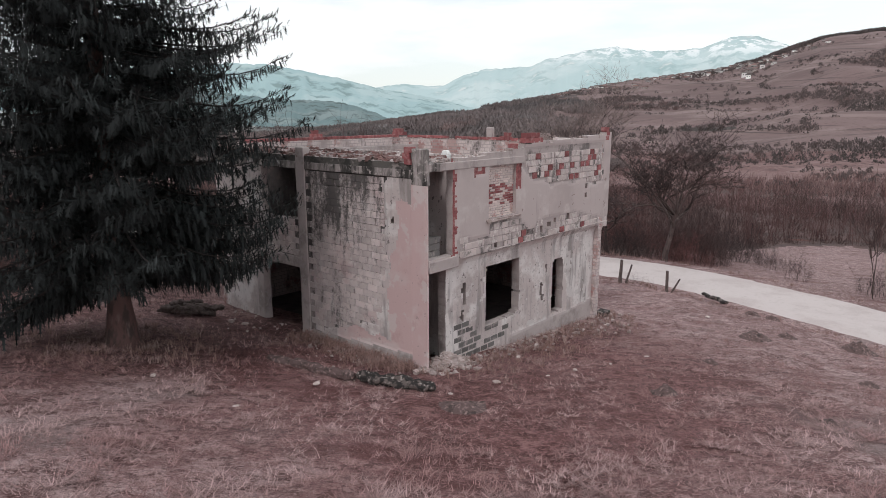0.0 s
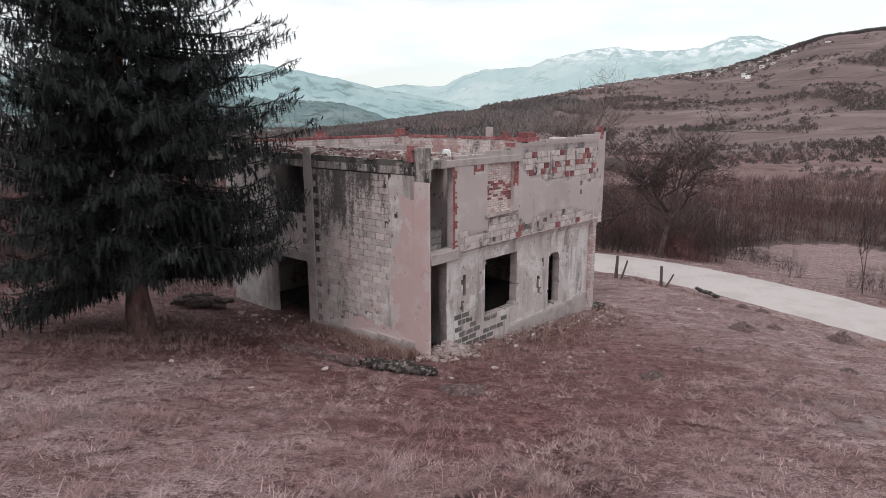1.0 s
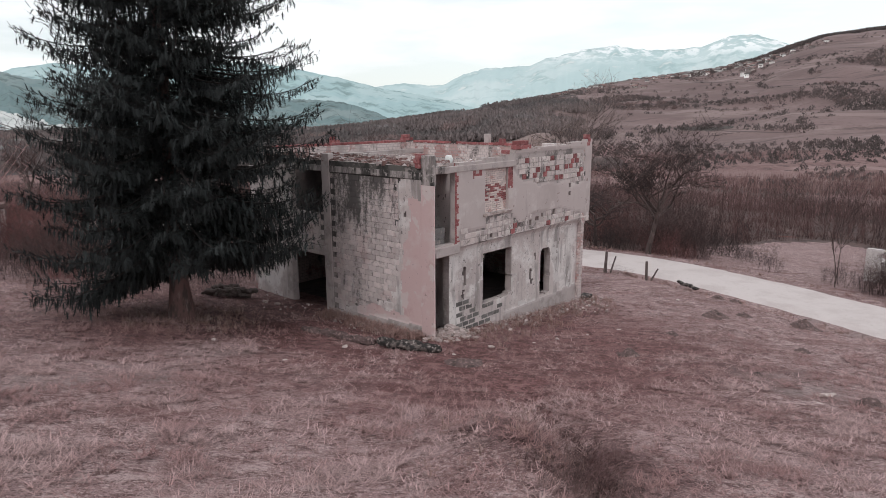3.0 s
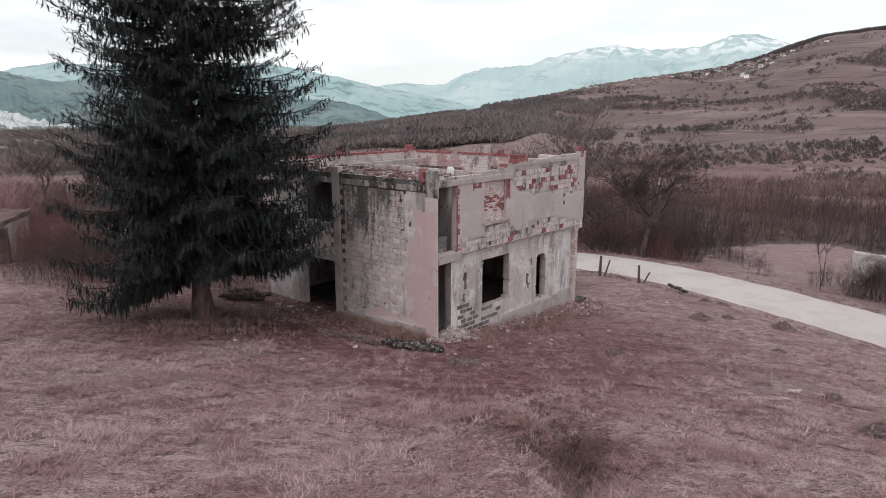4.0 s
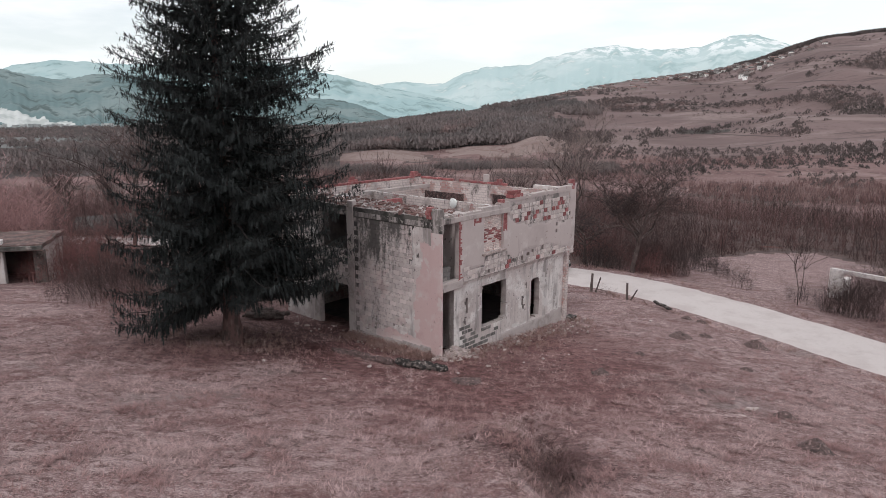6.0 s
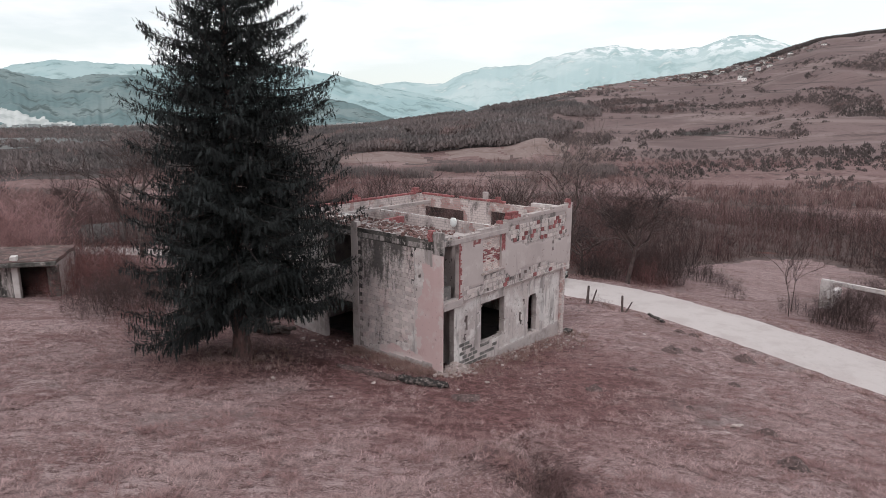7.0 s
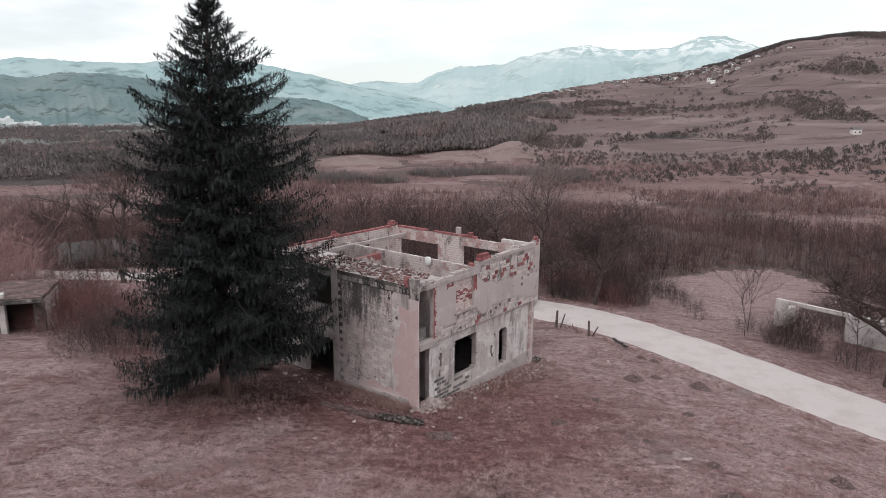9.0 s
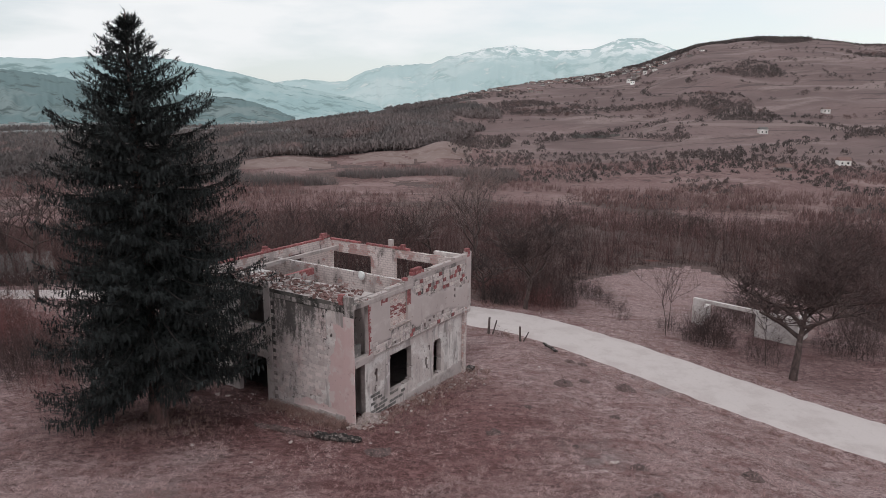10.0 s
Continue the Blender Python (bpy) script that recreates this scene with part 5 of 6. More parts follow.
# brick courses along the tops of the back and end walls
for n in range(33):
    x = 1.3 + 0.25 * n
    piece("brick", prng.choice(PARAPET_BRICKS), walls["wall_back"], Matrix.Translation((x, 10.2, 5.86 + 0.012 * prng.random())) @ Matrix.Rotation(prng.uniform(-0.03, 0.03), 4, "Z"))
for n in range(25):
    if 13 <= n <= 14 or prng.random() < 0.08:
        continue
    piece("brick", prng.choice(PARAPET_BRICKS), walls["wall_end"], Matrix.Translation((9.95, 3.9 + 0.25 * n, 5.84 + 0.015 * prng.random())) @ Matrix.Rotation(radians(90) + prng.uniform(-0.04, 0.04), 4, "Z"))


def stack(x, y, z, cols, rows, parent, turn=0.0, two=False):
    for r in range(rows):
        for c in range(cols if r < rows - 1 else max(1, cols - 1)):
            for d in range(2 if two else 1):
                piece("hollow_brick", prng.choice(HOLLOW), parent, Matrix.Translation((x, y, z + 0.08 + 0.158 * r)) @ Matrix.Rotation(turn, 4, "Z") @ Matrix.Translation((c * 0.26 + 0.06 * (r % 2) + prng.uniform(-0.01, 0.01), d * 0.23, 0)) @ Matrix.Rotation(prng.uniform(-0.04, 0.04), 4, "Z"))


stack(4.5, 10.2, 5.90, 2, 2, walls["wall_back"])
stack(9.3, 10.2, 5.88, 3, 2, walls["wall_back"])
stack(9.95, 4.2, 5.80, 2, 2, walls["wall_end"], radians(90))
stack(9.97, -0.22, 5.92, 1, 3, walls["wall_upper"])
stack(4.62, -0.22, 5.98, 4, 2, walls["wall_upper"])
stack(3.98, -0.22, 5.83, 2, 1, walls["wall_upper"])
stack(0.12, 0.45, 5.55, 1, 3, walls["wall_left"], radians(90))
boxed("post_stub", (9.75, 5.0, 5.78), (9.95, 5.3, 6.32), M["concrete"], house, "broken concrete post stub", 0.02, 0.015)
boxed("corner_post", (-0.045, -0.225, 5.02), (0.07, 0.37, 5.98), M["streaked"], house, "stained head of the corner post", 0.02, 0.01)
boxed("corner_post", (-0.035, -0.21, -0.6), (0.02, 0.38, 5.25), M["pink"], house, "plastered corner post", 0.012, 0.004)
boxed("pier", (-0.055, 5.02, -0.8), (0.2, 5.42, 5.85), M["concrete"], house, "rough concrete pier", 0.02, 0.01)
boxed("pier", (-0.05, 7.62, -0.9), (0.25, 7.98, 2.2), M["concrete"], house, "rough concrete door pier", 0.02, 0.01)
boxed("pier", (0.02, 7.5, 3.5), (0.25, 7.75, 5.4), M["concrete"], house, "", 0.02, 0.01)
boxed("beam", (-0.03, 0.3, 5.18), (0.3, 9.8, 5.42), M["streaked"], house, "blackened concrete ring beam", 0.015, 0.008)
boxed("beam", (0.02, -0.235, 5.38), (4.4, 0.05, 5.60), M["concrete"], house, "cracked concrete beam", 0.015, 0.006)
boxed("beam", (0.05, -0.22, 2.62), (1.3, 0.1, 2.95), M["concrete"], house, "landing beam with a worn edge", 0.02, 0.012)
boxed("lintel", (-0.04, 5.4, 1.93), (0.2, 7.7, 2.28), M["concrete"], house, "crumbling concrete lintel", 0.03, 0.015)
boxed("window_ledge", (2.55, -0.27, 3.72), (4.3, -0.05, 3.80), M["rubble"], house, "broken window ledge", 0.015, 0.02)


def cornice():
    """The sloping underside where the upper storey stands out, with its flared end."""
    bm = bmesh.new()
    prof = [(-0.01, 2.42), (-0.06, 2.60), (-0.19, 2.74), (-0.225, 2.84), (-0.2, 2.86), (0.05, 2.86)]
    rows = []
    n = 60
    for k in range(n + 1):
        u = 1.42 + (10.28 - 1.42) * k / n
        g = 0.35 + 0.65 * smooth01((u - 5) / 4.5)
        rows.append([bm.verts.new((u, y * (g if y < -0.02 else 1) - (0.2 * (1 - g) if z > 2.8 and y < 0 else 0), z + 0.02 * wob(u, z, 3))) for y, z in prof])
    for a, b in zip(rows[:-1], rows[1:]):
        for i in range(len(prof) - 1):
            bm.faces.new((a[i], b[i], b[i + 1], a[i + 1]))
    bm.faces.new(rows[0][::-1])
    bm.faces.new(rows[-1])
    bmesh.ops.recalc_face_normals(bm, faces=bm.faces)
    return bm


part("cornice", cornice(), M["plaster"], house, "flaking plaster cornice under the upper storey")
boxed("end_jetty", (9.95, -0.21, 2.62), (10.28, 3.0, 2.86), M["plaster"], house, "", 0.03, 0.02)
boxed("upper_end_return", (10.03, -0.2, 2.82), (10.29, 2.2, 5.95), M["plaster"], house, "", 0.02, 0.01)


def chunk(rng, s):
    """A small angular lump as a bent box: 8 corners."""
    c = np.array([(x, y, z) for x in (-1, 1) for y in (-1, 1) for z in (-1, 1)], float)
    c *= np.array([rng.uniform(0.5, 1), rng.uniform(0.4, 0.9), rng.uniform(0.25, 0.6)]) * s
    c += np.array([[rng.uniform(-0.28, 0.28) * s for _ in range(3)] for _ in range(8)])
    a, b = rng.uniform(0, 6.28), rng.uniform(-0.5, 0.5)
    rz = np.array([[math.cos(a), -math.sin(a), 0], [math.sin(a), math.cos(a), 0], [0, 0, 1]])
    rx = np.array([[1, 0, 0], [0, math.cos(b), -math.sin(b)], [0, math.sin(b), math.cos(b)]])
    return c @ rx.T @ rz.T


CHUNK_F = [(0, 1, 3, 2), (4, 6, 7, 5), (0, 4, 5, 1), (2, 3, 7, 6), (0, 2, 6, 4), (1, 5, 7, 3)]


def heap(name, places, mat, parent=None, label="", category="", seed=1):
    rng = random.Random(seed)
    vs, fs = [], []
    for x, y, z, s in places:
        n = len(vs)
        vs += [tuple(p) for p in chunk(rng, s) + (x, y, z)]
        fs += [tuple(i + n for i in f) for f in CHUNK_F]
    ob = link_mesh(name, vs, fs, mat, parent)
    tagged(ob, label, category if not parent else "", kind="stuff")
    return ob


def to_world(x, y):
    v = HOUSE @ Vector((x, y, 0))
    return v.x, v.y


hrng = random.Random(77)
deb = []
for _ in range(520):
    x, y = 0.03 + 2.0 * hrng.random() ** 1.2, hrng.uniform(0.6, 9.3)
    deb.append((x, y, 5.60 + 0.10 * max(0, noise.noise(Vector((x * 2, y * 2, 0)))) + 0.02 * hrng.random(), hrng.uniform(0.04, 0.13)))
heap("roof_debris", deb, M["tile"], house, "broken roof tiles and mortar on the slab", seed=5)
deb = [(hrng.uniform(0.05, 2.0), hrng.uniform(0.6, 9.3), 5.60, hrng.uniform(0.05, 0.15)) for _ in range(170)]
heap("roof_rubble", deb, M["joint"], house, "pale mortar rubble on the slab", seed=6)
top = []
for _ in range(420):
    side = hrng.choice("ebiu")
    if side == "e":
        p = (hrng.uniform(9.68, 9.92), hrng.uniform(0, 10.2), 5.78)
    elif side == "b":
        p = (hrng.uniform(0.5, 9.9), hrng.uniform(10.18, 10.38), 5.80)
    elif side == "i":
        p = (hrng.uniform(5.1, 5.28), hrng.uniform(0.2, 10), 5.46)
    else:
        x = hrng.uniform(0.3, 9.8)
        p = (x, hrng.uniform(-0.18, 0.03), upper_top(x))
    top.append((*p, hrng.uniform(0.02, 0.06)))
heap("wall_top_rubble", top, M["rubble"], house, "loose mortar on the wall tops", seed=8)
boxed("fallen_panel", (0.9, 6.9, 5.58), (2.3, 9.1, 5.63), M["white"], house, "pale fallen plaster panel", 0.01, 0.02)
boxed("inner_ceiling_beam", (2.1, 9.2, 5.30), (9.7, 9.42, 5.50), M["concrete"], house, "weathered concrete beam across the rooms", 0.01, 0.008)


def basin():
    bm = bmesh.new()
    bmesh.ops.create_uvsphere(bm, u_segments=20, v_segments=12, radius=0.2, matrix=Matrix.Diagonal((0.6, 1.0, 1.35, 1)))
    for v in bm.verts:
        if v.co.z > 0.2:
            v.co.z = 0.2 + 0.1 * (v.co.z - 0.2)
    return bm


cistern = part("cistern", basin(), M["white_plastic"], None, "")
cistern.matrix_basis = HOUSE @ Matrix.Translation((4.86, 3.35, 5.42))
tagged(cistern, "rounded white plastic cistern hanging on the inner wall", "cistern")

# rubble fallen round the foot of the house
rub = []
for _ in range(230):
    x, y = hrng.gauss(0.85, 0.45), -abs(hrng.gauss(0.1, 0.45))
    wx, wy = to_world(x, y)
    h = 0.34 * math.exp(-((x - 0.85) / 0.6) ** 2 - (y / 0.6) ** 2)
    rub.append((wx, wy, gz(wx, wy) + h * hrng.random() ** 0.3, hrng.uniform(0.03, 0.13)))
heap("rubble_heap", rub, M["rubble"], None, "heap of broken plaster and stone in the doorway", "rubble", 9)
rub = []
for _ in range(230):
    x = hrng.uniform(1.3, 11.2)
    y = -0.1 - abs(hrng.gauss(0, 0.55)) * (0.5 + 0.1 * x)
    wx, wy = to_world(x, y)
    rub.append((wx, wy, gz(wx, wy) + 0.06, hrng.uniform(0.012, 0.06) * hrng.choice((1, 1, 1, 1.8))))
for _ in range(90):
    x, y = -abs(hrng.gauss(0, 0.9)), hrng.uniform(0, 9)
    wx, wy = to_world(x, y)
    rub.append((wx, wy, gz(wx, wy) + 0.05, hrng.uniform(0.015, 0.06)))
heap("scattered_rubble", rub, M["rubble"], None, "pale rubble scattered along the foot of the walls", "rubble", 10)
for k, (x, y, s) in enumerate([(1.79, -1.17, 0.12), (-2.73, -2.04, 0.13), (4.19, 0.22, 0.10), (6.75, 1.87, 0.09), (2.71, 1.52, 0.11), (-6.85, 3.96, 0.15), (-6.3, 3.8, 0.13), (11.11, 7.87, 0.13), (9.66, -5.83, 0.07), (-4.04, -4.24, 0.08), (-6.58, -2.49, 0.1), (10.25, -5.11, 0.16), (3.3, -0.4, 0.07), (5.4, 1.0, 0.07), (0.6, -2.3, 0.07)]):
    bm = bmesh.new()
    bmesh.ops.create_icosphere(bm, subdivisions=2, radius=s * 0.7)
    for v in bm.verts:
        v.co = Vector((v.co.x * 1.35, v.co.y * 0.85, v.co.z * 0.5)) * (1 + 0.6 * noise.noise(v.co * 8 + Vector((k, 0, 0))))
    tagged(part("stone", bm, M["rubble"], None, "", Matrix.Translation((x, y, gz(x, y) + s * 0.35)) @ Matrix.Rotation(k * 1.1, 4, "Z")), "pale stone lying in the dry grass", "stone", "scattered stones")


def beam_log(name, a, b, r, label, seed, mat="burnt", lift=0.1):
    za, zb = gz(*a) + lift, gz(*b) + lift
    n = 14
    vs, fs = [], []
    pts = [np.array([a[0] + (b[0] - a[0]) * k / n, a[1] + (b[1] - a[1]) * k / n, za + (zb - za) * k / n + 0.03 * math.sin(k * 0.9 + seed)]) for k in range(n + 1)]
    tube(vs, fs, pts, [r * (1 + 0.22 * math.sin(k * 2.3 + seed) * (0 < k < n)) * (0.55 if k in (0, n) else 1) for k in range(n + 1)], 9)
    vs = [tuple(np.array(v) + 0.035 * np.array([noise.noise(Vector(v) * 5), noise.noise(Vector(v) * 5 + Vector((9, 0, 0))), noise.noise(Vector(v) * 6 + Vector((0, 9, 0)))])) for v in vs]
    fs += [tuple(range(8, -1, -1)), tuple(range(n * 9, n * 9 + 9))]
    ob = link_mesh(name, vs, fs, M[mat], smooth=False)
    return tagged(ob, label, "log")


beam_log("charred_log", (-1.80, -1.40), (0.20, -2.10), 0.17, "charred split log lying in the grass", 1)
beam_log("charred_log", (-1.55, -1.62), (0.02, -2.22), 0.10, "thin charred timber beside a larger log", 4)
beam_log("mossy_log", (-4.5, 0.0), (-1.9, -1.38), 0.15, "dark weathered log half sunk in grass", 2, "earth", 0.04)


def mound(x, y, r, h, seed, label="dark molehill of loose soil in the grass"):
    bm = bmesh.new()
    bmesh.ops.create_grid(bm, x_segments=16, y_segments=16, size=r)
    for v in bm.verts:
        d = v.co.length / r
        v.co.z = h * max(0, 1 - d * d) ** 1.5 * (1 + 0.5 * noise.noise(v.co * 7 + Vector((seed, 0, 0)))) + 0.03 * noise.noise(v.co * 15) - 0.05 * d
    ob = part("molehill", bm, M["earth"], None, "", Matrix.Translation((x, y, gz(x, y) + 0.02)))
    return tagged(ob, label, "molehill", "molehills")


for k, (x, y, r, h) in enumerate([(11.58, 4.9, 0.62, 0.24), (15.05, 4.5, 0.55, 0.28), (6.12, -1.65, 0.34, 0.18), (0.85, -3.5, 0.55, 0.16), (10.41, -8.5, 0.5, 0.3), (11.12, -5.6, 0.4, 0.2), (15.86, -6.0, 0.5, 0.3), (13.0, 5.4, 0.4, 0.16), (14.1, 8.6, 0.42, 0.22), (13.4, 8.9, 0.4, 0.2), (8.6, 1.6, 0.25, 0.1), (12.6, 0.2, 0.3, 0.1), (9.3, -3.4, 0.25, 0.1)]):
    mound(x, y, r, h, k * 3.1)


def post(x, y, h, r, lean, label, seed):
    vs, fs = [], []
    z = gz(x, y) - 0.15
    pts = [np.array([x + lean[0] * k / 5, y + lean[1] * k / 5, z + (h + 0.15) * k / 5]) for k in range(6)]
    tube(vs, fs, pts, [r * (1.1 - 0.06 * k + 0.05 * math.sin(seed + k)) for k in range(6)], 8)
    fs.append(tuple(range(40, 48)))
    return tagged(link_mesh("fence_post", vs, fs, M["wood"]), label, "post", "old fence posts")


post(9.8, 16.1, 1.25, 0.10, (0.05, 0.0), "grey weathered fence post by the road", 1)
post(10.05, 16.0, 1.0, 0.06, (0.35, 0.1), "leaning thin fence stake by the road", 2)
post(11.65, 14.2, 1.1, 0.085, (-0.04, 0.0), "grey weathered fence post by the road", 3)
post(11.8, 14.15, 0.7, 0.05, (0.45, 0.0), "short forked stake beside a fence post", 4)
beam_log("leaning_log", (12.95, 13.0), (13.35, 11.1), 0.09, "blackened log leaning by the road", 7, "burnt", 0.28)
boxed("plank", (-0.28, -0.05, 0), (0.28, 0.05, 0.03), M["rubble"], None, "", 0.004, 0.005, Matrix.Translation((10.25, -5.11, gz(10.25, -5.11) + 0.05)) @ Matrix.Rotation(0.2, 4, "Z"))
tagged(bpy.data.objects["plank"], "short pale plank lying in the grass", "plank")
boxed("drain_box", (0, -0.35, 0), (0.5, 0.1, 0.35), M["burnt"], None, "", 0.03, 0.02, HOUSE @ Matrix.Translation((10.05, -0.1, -1.15)))
tagged(bpy.data.objects["drain_box"], "dark broken box at the corner of the house", "box")

# ---------------- trees and bushes in the open ----------------
plant_bare("apple_tree", 28.5, 8.2, 31, "large old leafless fruit tree beyond the road", height=9.8, spread=0.8, trunk_r=0.28, fork=0.27, levels=5, kids=(8, 6, 5, 4, 5), rise=0.6, twig_r=0.014)
plant_bare("fruit_tree", 14.4, 22.7, 32, "dense leafless fruit tree beside the road", height=8.8, spread=0.8, trunk_r=0.2, fork=0.25, levels=5, kids=(7, 5, 4, 4, 4), rise=0.6, twig_r=0.014)
plant_bare("fruit_tree", 11.8, 27.0, 33, "leafless fruit tree behind the road", height=6.0, spread=0.9, trunk_r=0.16, fork=0.26, levels=4, kids=(6, 5, 5, 4), rise=0.4)
plant_bare("willow_tree", 13.0, 36.0, 34, "tall pale leafless willow behind the ruin", "pale_twig", height=10.5, spread=0.6, trunk_r=0.17, fork=0.3, levels=5, kids=(6, 4, 4, 4, 3), rise=0.8)
plant_bare("willow_tree", 9.0, 39.0, 35, "tall pale leafless willow behind the ruin", "pale_twig", height=9.0, spread=0.6, trunk_r=0.15, fork=0.3, levels=4, kids=(6, 5, 5, 4), rise=0.8)
plant_bare("slender_tree", -24.2, 24.8, 36, "slender leafless tree by the back road", height=8.8, spread=0.65, trunk_r=0.17, fork=0.36, levels=4, kids=(6, 5, 4, 4), rise=0.6)
plant_bare("slender_tree", -17.5, 27.8, 37, "slender leafless tree by the back road", height=8.0, spread=0.6, trunk_r=0.13, fork=0.36, levels=4, kids=(5, 5, 4, 4), rise=0.7)
for k, (x, y, h) in enumerate([(-6, 30, 8.5), (-1.5, 33, 9.0), (2.5, 30, 7.6), (-11, 33, 8.5), (5.5, 34, 8.2), (-3.5, 38, 9.0), (-33, 30, 8), (-38, 26, 8.5), (-30, 34, 8.8)]):
    plant_bare("ash_tree", x, y, 50 + k, "leafless young tree among the scrub behind the house", height=h * 0.66, spread=0.5, trunk_r=0.1, fork=0.4, levels=3, kids=(9, 6, 5), rise=0.9, group="trees behind the house")

BUSH = [stem_template(trng, 1.0, 12, lean=0.42, width=0.0045, spread=0.95) for _ in range(12)]


def clump(name, x, y, r, count, size, mat, label, category, seed, squash=1.0):
    rng = np.random.default_rng(seed)
    a, d = rng.uniform(0, 6.283, count), r * np.sqrt(rng.random(count))
    px, py = x + d * np.cos(a), y + d * np.sin(a) * squash
    z = land_z(px, py) - 0.05
    s = rng.uniform(size[0], size[1], count) * (1 - 0.62 * (d / r) ** 2) * (0.75 + 0.5 * rng.random(count))
    ob = scatter(name, list(zip(px, py, z, s)), BUSH, M[mat], label, category, seed)
    return ob


clump("willow_bush", -29.5, 17.5, 3.6, 480, (4.0, 6.2), "pink_twig", "rounded willow bush with pinkish bare shoots", "bush", 61)
clump("willow_bush", -36.5, 19.0, 3.2, 300, (3.6, 5.6), "pink_twig", "willow bush with pinkish bare shoots", "bush", 62)
clump("bramble", -20.2, 11.5, 4.0, 900, (1.6, 3.2), "red_twig", "tangled reddish bramble beside the shed", "bush", 63)
clump("bramble", -16.2, 7.0, 3.6, 900, (1.3, 2.8), "twig", "tangled dark bramble under the spruce", "bush", 64)
clump("bramble", -14.2, 3.2, 1.6, 130, (0.8, 1.7), "red_twig", "low reddish bramble at the edge of the grass", "bush", 65)
clump("bramble", -10.8, 8.0, 3.0, 600, (1.2, 2.4), "twig", "dark bramble behind the spruce", "bush", 66)
clump("bramble", -9.0, 15.0, 4.5, 260, (1.5, 3.0), "red_twig", "reddish scrub behind the house", "bush", 67)
clump("bramble", -27.0, 27.5, 4.5, 260, (1.8, 3.6), "twig", "dark leafless scrub by the back road", "bush", 91)
clump("bramble", -36.0, 10.5, 4.0, 240, (1.8, 3.2), "twig", "dark leafless scrub behind the shed", "bush", 92)
clump("bramble", -24.0, 15.5, 3.4, 420, (1.8, 3.6), "twig", "dark leafless scrub behind the shed", "bush", 93)
clump("roadside_bush", 27.0, 15.9, 2.0, 420, (1.8, 3.4), "twig", "dark leafless bush before the white ruin", "bush", 68)
clump("roadside_bush", 25.6, 19.0, 1.4, 90, (1.0, 2.2), "twig", "small leafless bush by the road", "bush", 69)
clump("roadside_bush", 23.0, 32.0, 3.0, 420, (1.6, 2.8), "twig", "dark leafless bush beside the meadow", "bush", 70)
clump("roadside_bush", 28.9, 11.8, 1.5, 90, (1.8, 3.6), "twig", "leafless saplings before the white ruin", "bush", 71)
clump("roadside_bush", 38.0, 14.0, 3.0, 420, (1.5, 3.0), "twig", "dark leafless scrub behind the fruit tree", "bush", 72)
clump("roadside_bush", 44.0, 19.0, 4.5, 560, (1.8, 3.6), "twig", "dark leafless scrub behind the fruit tree", "bush", 73)
clump("roadside_bush", 10.6, 15.6, 0.8, 50, (0.4, 0.9), "twig", "low dead weeds round the fence posts", "bush", 74)
clump("roadside_bush", 22.5, 22.0, 0.8, 40, (1.4, 2.6), "twig", "thin leafless saplings in the meadow", "bush", 75)
clump("roadside_bush", 13.5, 29.5, 3.5, 300, (1.6, 3.2), "red_twig", "reddish scrub under the fruit trees", "bush", 76)
clump("roadside_bush", 33.3, 22.0, 2.6, 420, (1.4, 2.6), "twig", "dark leafless scrub behind the white ruin", "bush", 94)
clump("roadside_bush", 38.0, 26.5, 3.4, 420, (1.8, 3.6), "twig", "dark leafless scrub behind the white ruin", "bush", 95)
clump("roadside_bush", 23.5, 26.5, 1.6, 120, (1.0, 2.2), "twig", "low leafless scrub in the meadow", "bush", 96)
clump("roadside_bush", 16.5, 25.0, 2.2, 220, (1.2, 2.6), "red_twig", "reddish scrub beside the road", "bush", 97)
clump("roadside_bush", 17.8, 26.8, 2.6, 520, (2.0, 4.2), "twig", "dense dark leafless bush beside the road", "bush", 99)
clump("roadside_bush", 13.0, 25.6, 2.0, 320, (1.6, 3.4), "twig", "dense dark leafless bush under a fruit tree", "bush", 100)
clump("roadside_bush", 50.0, 14.0, 4.0, 260, (2.0, 4.0), "twig", "dark leafless scrub beyond the road", "bush", 98)
clump("dead_weed", 1.9, -11.0, 1.1, 120, (0.2, 0.5), "red_twig", "dead reddish weeds on the grassy hump", "weeds", 77)
clump("dead_weed", -1.6, -9.4, 0.55, 40, (0.25, 0.7), "red_twig", "dead reddish weed standing in the grass", "weeds", 78)
clump("dead_weed", 11.3, -10.2, 0.4, 14, (0.3, 0.6), "red_twig", "dead reddish weed standing in the grass", "weeds", 79)
plant_bare("sapling", 24.4, 17.6, 81, "thin leafless sapling in the meadow", height=3.6, spread=0.4, trunk_r=0.035, fork=0.5, levels=2, kids=(8, 5), rise=0.9, group="saplings")
plant_bare("sapling", 25.6, 19.5, 82, "thin leafless sapling in the meadow", height=3.8, spread=0.4, trunk_r=0.035, fork=0.5, levels=2, kids=(8, 5), rise=0.9, group="saplings")
plant_bare("sapling", 28.4, 10.9, 83, "thin leafless sapling before the white ruin", height=4.2, spread=0.4, trunk_r=0.04, fork=0.5, levels=2, kids=(9, 6), rise=0.9, group="saplings")

